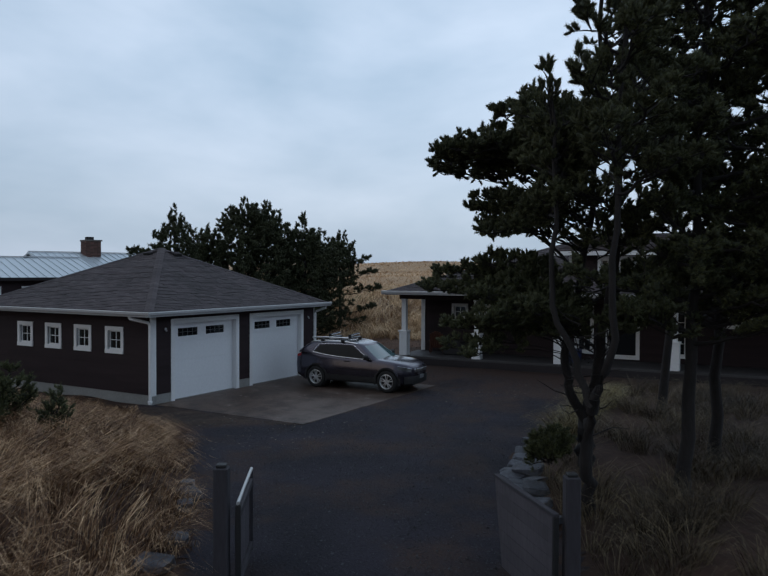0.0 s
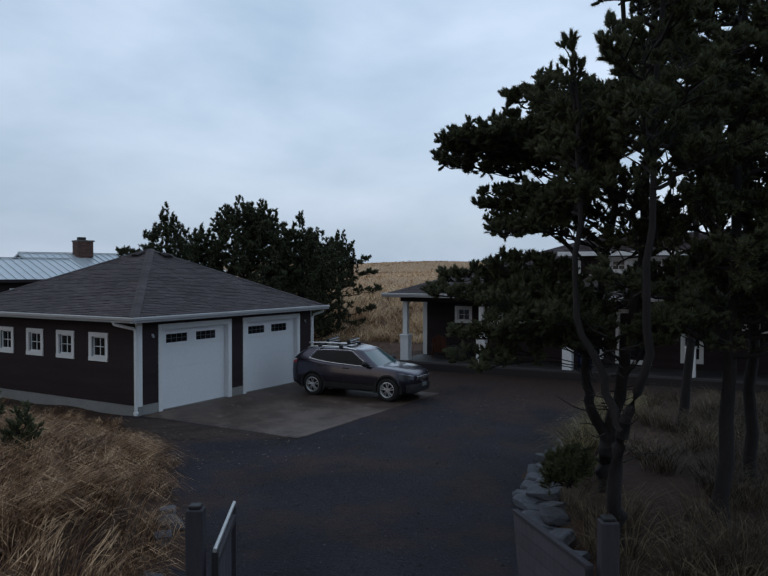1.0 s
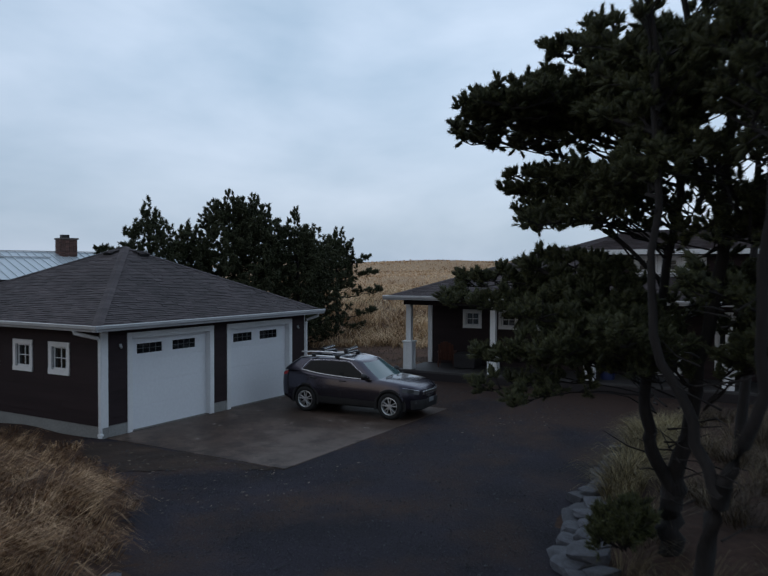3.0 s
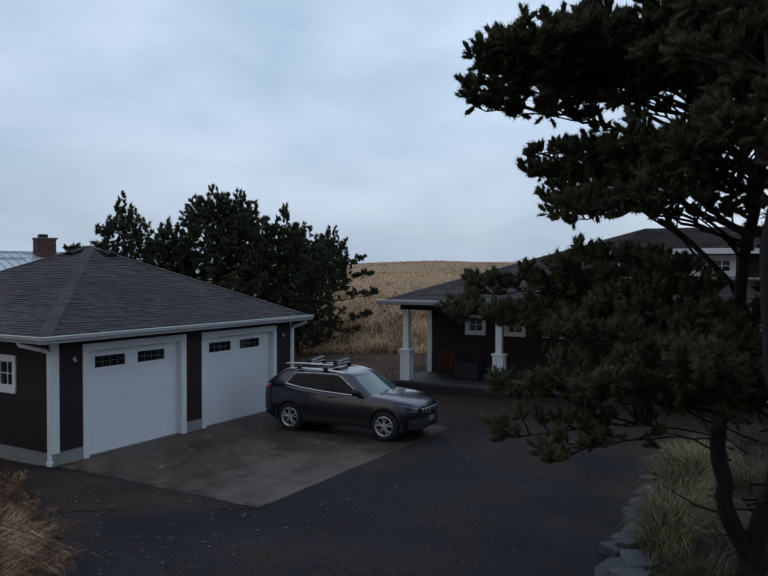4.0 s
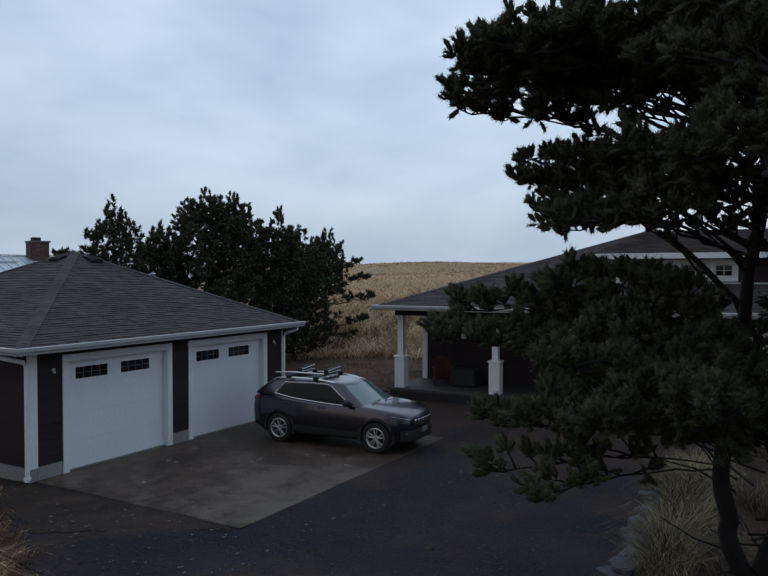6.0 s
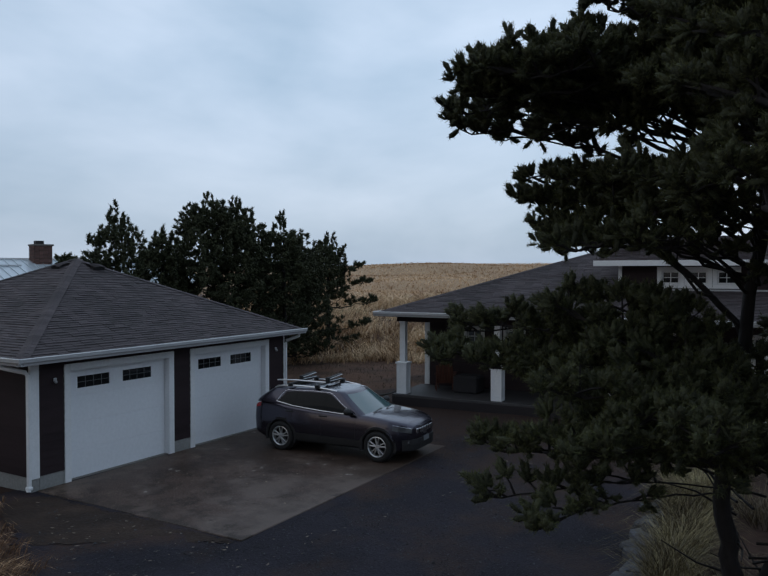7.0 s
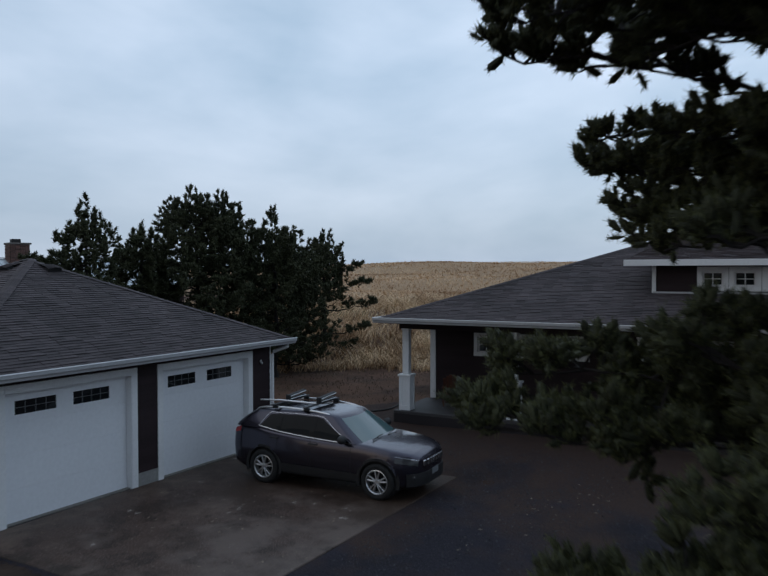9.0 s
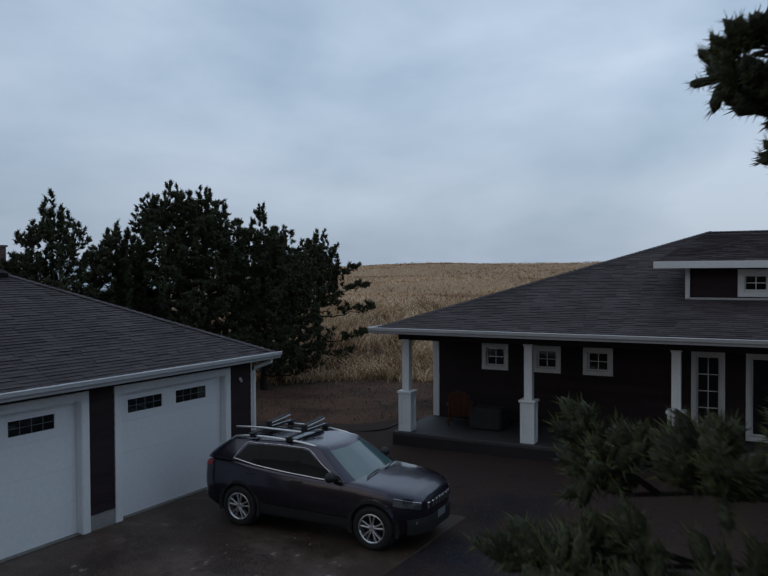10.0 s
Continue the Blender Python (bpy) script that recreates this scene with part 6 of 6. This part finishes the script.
# ---- stones along the drive ----
def stone(seed, at, size, turn, group):
    rn = np.random.default_rng(seed)
    bm = bmesh.new()
    bmesh.ops.create_icosphere(bm, subdivisions=2, radius=1.0)
    for v in bm.verts:
        c = v.co
        f = 1 + 0.22 * noise.noise(c * 1.3 + Vector((seed * 3.1, 0, 0)))
        q = Vector([math.copysign(abs(t) ** 0.42, t) for t in c]) * f
        v.co = Vector((q.x * size[0], q.y * size[1], q.z * size[2]))
    ob = part("stone", bm, M_STONE, None)
    ob.matrix_basis = pose(at[0], at[1], at[2], rn.uniform(-12, 12), rn.uniform(-12, 12), turn)
    return tagged(ob, "rough grey stone lining the gravel drive", "stone", group)


rs = random.Random(9)
line_r = [(12.9, -4.2), (12.4, -3.3), (11.95, -2.2), (11.6, -1.4), (11.35, -0.5), (11.15, 0.6), (11.05, 1.6), (10.98, 2.5), (10.95, 3.4), (10.85, 4.5), (10.7, 5.7)]
sid = 0
for (x0, y0), (x1, y1) in zip(line_r, line_r[1:]):
    for f in (0.0, 0.5):
        x, y = x0 + (x1 - x0) * f + rs.uniform(0.02, 0.2), y0 + (y1 - y0) * f
        w = rs.uniform(0.2, 0.36)
        h = rs.uniform(0.06, 0.12)
        stone(sid, (x, y, float(ground_z(x, y)) + h * 0.5), (w, w * rs.uniform(0.6, 0.9), h), rs.uniform(0, 180), "stones along the drive")
        sid += 1
        if rs.random() < 0.75:
            stone(sid, (x + 0.18, y + 0.1, float(ground_z(x, y)) + h * 1.9), (w * 0.85, w * 0.65, h * 0.8), rs.uniform(0, 180), "stones along the drive")
            sid += 1
for x, y in ((7.1, -5.4), (7.55, -5.8), (7.95, -6.3), (9.4, -8.3), (9.0, -7.5)):
    w = rs.uniform(0.16, 0.27)
    stone(sid, (x - 0.1, y - 0.1, float(ground_z(x, y)) + 0.08), (w, w * 0.75, rs.uniform(0.06, 0.11)), rs.uniform(0, 180), "stones along the drive")
    sid += 1


# ---- open gate ----
def gate_post(at, label):
    x, y = at
    z0 = float(ground_z(x, y)) - 0.1
    post = part("gate_post", box(bmesh.new(), -0.085, 0.085, -0.085, 0.085, 0, 1.62 - z0, 0.012), M_POST)
    post.matrix_basis = pose(x, y, z0, 0, 0, 31)
    tagged(post, label, "post", "gate posts")
    part("cap", box(bmesh.new(), -0.06, 0.06, -0.06, 0.06, 1.62 - z0, 1.66 - z0, 0.01), M_BLACK, post)


gate_post((10.68, -8.6), "square weathered grey wooden gate post")
gate_post((14.33, -6.85), "square weathered grey wooden gate post")


def gate_leaf(a, b, z0, z1, label, rail):
    """A leaf of upright boards in a frame with a pale top rail, hinged at a."""
    a, b = Vector((*a, 0)), Vector((*b, 0))
    L = (b - a).length
    turn = math.degrees(math.atan2(b.y - a.y, b.x - a.x))
    leaf = thing("gate", label, "gate", (a.x, a.y, z0), turn, "gate leaves")
    h = z1 - z0
    part("top_rail", tube(bmesh.new(), [(0, 0, h), (L, 0, h)], 0.022, 8), rail, leaf)
    bx("stile", leaf, M_BLACK, 0.0, 0.06, -0.03, 0.03, 0.0, h - 0.02)
    bx("stile", leaf, M_POST, L - 0.05, L, -0.025, 0.025, 0.0, h - 0.02)
    bx("bottom_rail", leaf, M_POST, 0.061, L - 0.051, -0.025, 0.025, 0.05, 0.13)
    bx("middle_rail", leaf, M_POST, 0.061, L - 0.051, -0.025, 0.025, h - 0.2, h - 0.12)
    n = 11
    w = (L - 0.13) / n
    for k in range(n):
        bx("board", leaf, M_FENCE, 0.065 + k * w, 0.065 + (k + 1) * w - 0.006, 0.026, 0.044, 0.02, h - 0.1, 0.003)


gate_leaf((10.86, -8.52), (9.98, -7.25), 0.08, 1.2, "open grey board gate leaf with a pale top rail", M_RAIL)


def board_leaf(a, b, z0, z1, label):
    """A sagging leaf of level boards whose free end slants in towards the foot."""
    a, b = Vector((*a, 0)), Vector((*b, 0))
    L, h = (b - a).length, z1 - z0
    leaf = thing("gate", label, "gate", (a.x, a.y, z0), math.degrees(math.atan2(b.y - a.y, b.x - a.x)), "gate leaves")
    bx("stile", leaf, M_BLACK, 0.0, 0.05, -0.03, 0.03, 0.0, h)
    part("top_rail", box(bmesh.new(), 0.0, L, -0.035, 0.035, h + 0.002, h + 0.045, 0.006), M_POST, leaf)
    n = 7
    for k in range(n):
        c, d = h * k / n, h * (k + 1) / n - 0.006
        bm = bmesh.new()
        v = [bm.verts.new((x, y, z)) for y in (0.0, 0.022) for x, z in ((0.052, c), (L - 0.26 * (1 - c / h), c), (L - 0.26 * (1 - d / h), d), (0.052, d))]
        for f in ((3, 2, 1, 0), (4, 5, 6, 7), (0, 1, 5, 4), (1, 2, 6, 5), (2, 3, 7, 6), (3, 0, 4, 7)):
            bm.faces.new([v[i] for i in f])
        bmesh.ops.recalc_face_normals(bm, faces=bm.faces)
        part("board", bm, M_FENCE, leaf)


board_leaf((14.2, -6.98), (12.98, -5.75), 0.04, 1.16, "open sagging weathered grey board gate leaf")


# ---- loose gravel ----
M_PEBBLE = mat("loose_gravel_stones", (0.014, 0.015, 0.02), 0.8, 0.3, 3, 30, 0.2, island=0.9, tint=(0.034, 0.033, 0.038))
n = 22000
x, y = scatter(n, [(14.6, -8.0), (12.5, -4.2), (11.4, -1.6), (10.8, 0.9), (10.6, 3.5), (10.3, 6.2), (9.6, 9.5), (6, 10.5), (0.5, 10.5), (0.3, 8.2), (5.6, 8.0), (5.6, -0.1), (0.4, -0.3), (2.8, -1.7), (4.6, -2.7), (6.2, -4.3), (7.4, -5.4), (10.2, -8.3)], gr)
z = ground_z(x, y) + 0.016
r = gr.uniform(0.006, 0.02, n) * (1 + 0.7 * (gr.random(n) < 0.08))
o = np.array([(1, 0, 0), (-0.8, 0.6, 0), (-0.6, -0.8, 0.1), (0.1, 0.05, 0.75)])
o = o[None] * gr.uniform(0.7, 1.3, (n, 4, 1))
an = gr.uniform(0, 6.28, n)
rot = np.stack([np.stack([np.cos(an), -np.sin(an)], -1), np.stack([np.sin(an), np.cos(an)], -1)], -2)
xy = np.einsum("nij,nkj->nki", rot, o[:, :, :2])
verts = np.concatenate([xy, o[:, :, 2:]], -1) * r[:, None, None] + np.stack([x, y, z], -1)[:, None, :]
i = (np.arange(n) * 4)[:, None]
tris = np.concatenate([i + np.array(q) for q in ((0, 1, 3), (1, 2, 3), (2, 0, 3))], 1).reshape(-1, 3)
tagged(raw_part("loose_gravel", verts.reshape(-1, 3), tris, M_PEBBLE), "loose dark gravel stones on the drive", "gravel", kind="stuff")


# ---- dead leaves ----
M_LEAF = mat("dead_pale_leaf", (0.14, 0.11, 0.085), 0.8, 0.3, 3, 30, 0.1, island=0.5)
n = 260
x, y = scatter(n, [(0.2, 0.2), (5.3, 0.2), (5.3, 7.6), (1.0, 7.6), (0.3, 4.0)], gr)
x2, y2 = scatter(160, [(0.3, -0.4), (5.5, 0.0), (9.5, 8.5), (7.5, 9.5), (6.3, -3.8), (2.8, -1.6)], gr)
x, y = np.concatenate([x, x2]), np.concatenate([y, y2])
n = len(x)
z = np.where((x < 5.38) & (y > 0.1), 0.03, ground_z(x, y) + 0.045)
r, an = gr.uniform(0.01, 0.05, n), gr.uniform(0, 6.28, n)
c, s_ = np.cos(an), np.sin(an)
pts = np.array([(-1, 0, 0.05), (0, -0.45, 0.0), (1, 0, 0.12), (0, 0.45, 0.03)])
vx = x[:, None] + r[:, None] * (c[:, None] * pts[:, 0] - s_[:, None] * pts[:, 1])
vy = y[:, None] + r[:, None] * (s_[:, None] * pts[:, 0] + c[:, None] * pts[:, 1])
vz = z[:, None] + r[:, None] * pts[:, 2] + 0.002
i = (np.arange(n) * 4)[:, None]
tagged(raw_part("dead_leaf_litter", np.stack([vx, vy, vz], -1).reshape(-1, 3), np.concatenate([i + np.array((0, 1, 3)), i + np.array((1, 2, 3))], 1).reshape(-1, 3), M_LEAF), "scattered pale dead leaves on the concrete", "leaf litter", kind="stuff")

# a green strip of lawn beyond the trees
M_LAWN = grass_mat("green_lawn", (0.03, 0.045, 0.012), (0.07, 0.1, 0.03), (0.14, 0.17, 0.06))
n = 5000
x, y = scatter(n, [(-17, 27), (-11, 30), (-9.5, 28.0), (-15.5, 25)], gr)
blades("lawn_grass", x, y, gr.uniform(0.1, 0.3, n), gr.uniform(0.03, 0.06, n), gr.uniform(0, 6.28, n), gr.uniform(0.3, 1.0, n), gr, M_LAWN, "strip of green lawn behind the trees")
hose = part("garden_hose", tube(bmesh.new(), [tuple(p) for p in refine([(-0.4, 12.2, 0.14), (0.26, 12.61, 0.15), (0.51, 13.11, 0.15), (0.45, 13.8, 0.15), (0.4, 14.4, 0.15), (0.9, 14.6, 0.15)], 6)], 0.025, 8), M_BLACK)
tagged(hose, "black rubber garden hose on the ground", "garden hose")

# ---- neighbour's house ----
nb = thing("neighbour_house", "dark sided house with a pale metal roof and brick chimney", "house", (-22.9, 11.9, 0), 72)
NL0, NL1 = -26.0, 2.6


def metal_roof(name, x0, x1, y, half, z_eave, z_ridge):
    """A gable roof of folded metal sheets along local x, with a raised seam at each joint."""
    rp = [(x0, y - half, z_eave), (x1, y - half, z_eave), (x1, y, z_ridge), (x0, y, z_ridge), (x1, y + half, z_eave), (x0, y + half, z_eave)]
    r = mesh_part(name, rp + [(p[0], p[1], p[2] - 0.12) for p in rp], [(0, 1, 2, 3), (3, 2, 4, 5), (6, 7, 1, 0), (7, 8, 2, 1), (8, 10, 4, 2), (10, 11, 5, 4), (11, 9, 3, 5), (9, 6, 0, 3)], M_TIN, nb, "pale blue-grey standing seam metal roof")
    run, k = math.hypot(half, z_ridge - z_eave), x0 + 0.1
    while k < x1:
        part("seam", box(bmesh.new(), -0.02, 0.02, 0, run, 0.0, 0.045, 0, Matrix.Translation((k, y - half, z_eave + 0.002)) @ Matrix.Rotation(math.atan2(z_ridge - z_eave, half), 4, "X")), M_TIN, r)
        k += 0.45
    part("ridge_cap", box(bmesh.new(), x0, x1, y - 0.1, y + 0.1, z_ridge + 0.02, z_ridge + 0.07, 0.01), M_GUTTER, r)


bx("wall", nb, M_SIDING, NL0 + 0.3, NL1 - 0.3, -4.3, 4.3, 0.0, 3.55, 0.01)
bx("wall", nb, M_SIDING, 2.0, 12.5, 0.2, 9.0, 0.0, 3.72, 0.01)
metal_roof("roof", NL0, NL1, 0.0, 4.7, 3.55, 4.68)
metal_roof("upper_roof", 0.9, 13.0, 4.2, 5.2, 3.72, 5.1)
bx("fascia", nb, M_SIDING_B, NL0, NL1, -4.74, -4.702, 3.4, 3.555, 0)
mn = mplace((0, -4.3, 0), (1, 0), (0, -1))
for x in (-7.0, -3.4, -1.75):
    w = part("window", frame_ring(bmesh.new(), mn, x, x + 0.45, 2.55, 3.0, 0.1, 0.0, 0.05), M_WHITE, nb)
    part("pane", box(bmesh.new(), x, x + 0.45, 0.004, 0.012, 2.55, 3.0, 0, mn), M_GLASS, w)
chim = part("chimney", box(bmesh.new(), -0.43, 0.43, -0.43, 0.43, 4.2, 6.02), M_MORTAR, nb, "square brown brick chimney")
chim.matrix_basis = pose(4.65, 3.6, -0.17) @ Matrix.Diagonal((1.1, 1.1, 1, 1))
row = 0
z = 4.9
brick = bpy.data.meshes.new("brick")
bb = box(bmesh.new(), 0, 0.2, 0, 0.03, 0, 0.064, 0.004)
bb.to_mesh(brick)
bb.free()
brick.materials.append(M_BRICK)
while z < 6.0:
    for side in range(2):
        for k in range(4):
            ob = new("brick", brick)
            ob.parent = chim
            off = -0.44 + k * 0.215 + (0.02 if row % 2 else 0)
            ob.matrix_basis = pose(off, -0.455, z) if side == 0 else pose(-0.475, off + 0.2, z, 0, 0, -90)
    z += 0.076
    row += 1
part("chimney_cap", box(bmesh.new(), -0.5, 0.5, -0.5, 0.5, 6.02, 6.12, 0.02), M_MORTAR, chim)
part("flue", box(bmesh.new(), -0.3, 0.1, -0.2, 0.2, 6.12, 6.32, 0.02), M_BLACK, chim)


# ---- on the porch ----
def house_at(x, y, z=FZ):
    p = house.matrix_basis @ Vector((x, y, z))
    return p.x, p.y, p.z


def slat(name, parent, material, a, b, c, d, e, f, m=None, bevel=0.004):
    return part(name, box(bmesh.new(), a, b, c, d, e, f, bevel, m), material, parent)


def adirondack(at, turn, label):
    ch = thing("garden_chair", label, "chair", at, turn, "porch chairs")
    for s in (-0.29, 0.26):
        slat("front_leg", ch, M_REDWOOD, s, s + 0.03, -0.42, -0.33, 0.0, 0.54)
        slat("rail", ch, M_REDWOOD, s, s + 0.03, -0.4, 0.45, 0.0, 0.12, pose(0, 0.02, 0.2, -14, 0, 0))
        slat("arm", ch, M_REDWOOD, s - 0.06, s + 0.08, -0.46, 0.3, 0.54, 0.565)
        slat("rear_leg", ch, M_REDWOOD, s, s + 0.03, 0.2, 0.28, 0.0, 0.54)
    for k in range(6):
        slat("seat_slat", ch, M_REDWOOD, -0.29, 0.29, -0.4 + k * 0.095, -0.4 + k * 0.095 + 0.085, 0.0, 0.02, pose(0, 0, 0.33, -12, 0, 0))
    for k in range(6):
        x = -0.28 + k * 0.095
        slat("back_slat", ch, M_REDWOOD, x, x + 0.085, 0.0, 0.02, 0.0, 0.8 - 0.03 * abs(k - 2.5) ** 1.6, pose(0, 0.14, 0.25, -24, 0, 0))
    return ch


adirondack(house_at(1.15, 1.35), 200, "red-stained wooden garden chair with a slatted fan back")
cov = bmesh.new()
box(cov, -0.42, 0.42, -0.36, 0.36, 0.0, 0.55, 0.05)
bmesh.ops.subdivide_edges(cov, edges=cov.edges, cuts=3, use_grid_fill=True)
for v in cov.verts:
    v.co += Vector((noise.noise(v.co * 4), noise.noise(v.co * 4 + Vector((5, 0, 0))), 0)) * 0.03 * (1.2 - v.co.z)
ct = part("covered_table", cov, M_COVER)
ct.matrix_basis = pose(*house_at(1.98, 1.3), 0, 0, 3.8)
tagged(ct, "low table under a dark fitted fabric cover", "covered table")
bn = bmesh.new()
tube(bn, [(0, 0, 0), (0, 0, 0.5), (0, 0, 0.52)], [0.22, 0.27, 0.29], 20)
bin_ = part("tub", bn, M_BLUE)
bin_.matrix_basis = pose(*house_at(7.05, 0.8))
tagged(bin_, "round dark blue plastic tub on the porch", "tub")


# ---- shrubs ----
def shrub(seed, at, height, spread, label, material, stems=26, needles=26):
    t = Pine("shrub", label, seed, at)
    tagged(t.ob, label, "shrub")
    rn = random.Random(seed)
    for k in range(stems):
        a, r = rn.uniform(0, 6.28), spread * rn.random() ** 0.7
        h = height * rn.uniform(0.6, 1.05) * (1 - 0.3 * r / spread)
        t.limb([at, (at[0] + 0.5 * r * math.cos(a), at[1] + 0.5 * r * math.sin(a), at[2] + h * 0.5), (at[0] + r * math.cos(a), at[1] + r * math.sin(a), at[2] + h)], 0.014, 7, 5, 0.25, 0.3, 0.5, 1.0, show=False)
    t.done(0.07, 0.12, 0.011, needles, 0.02, material)


shrub(51, (3.5, -7.1, float(ground_z(3.5, -7.1))), 1.5, 0.75, "dark green broom shrub in the dune grass", M_NEEDLE, 34)
shrub(52, (1.0, -7.2, float(ground_z(1.0, -7.2))), 1.6, 0.9, "dark green broom shrub in the dune grass", M_NEEDLE, 30)
shrub(53, (4.9, -6.6, float(ground_z(4.9, -6.6))), 1.05, 0.2, "thin dark weed stalks in the dune grass", M_NEEDLE, 6, 14)
shrub(54, (12.5, -2.0, 0.35), 0.64, 0.28, "low bushy dark green pine seedling by the stones", M_NEEDLE, 20)
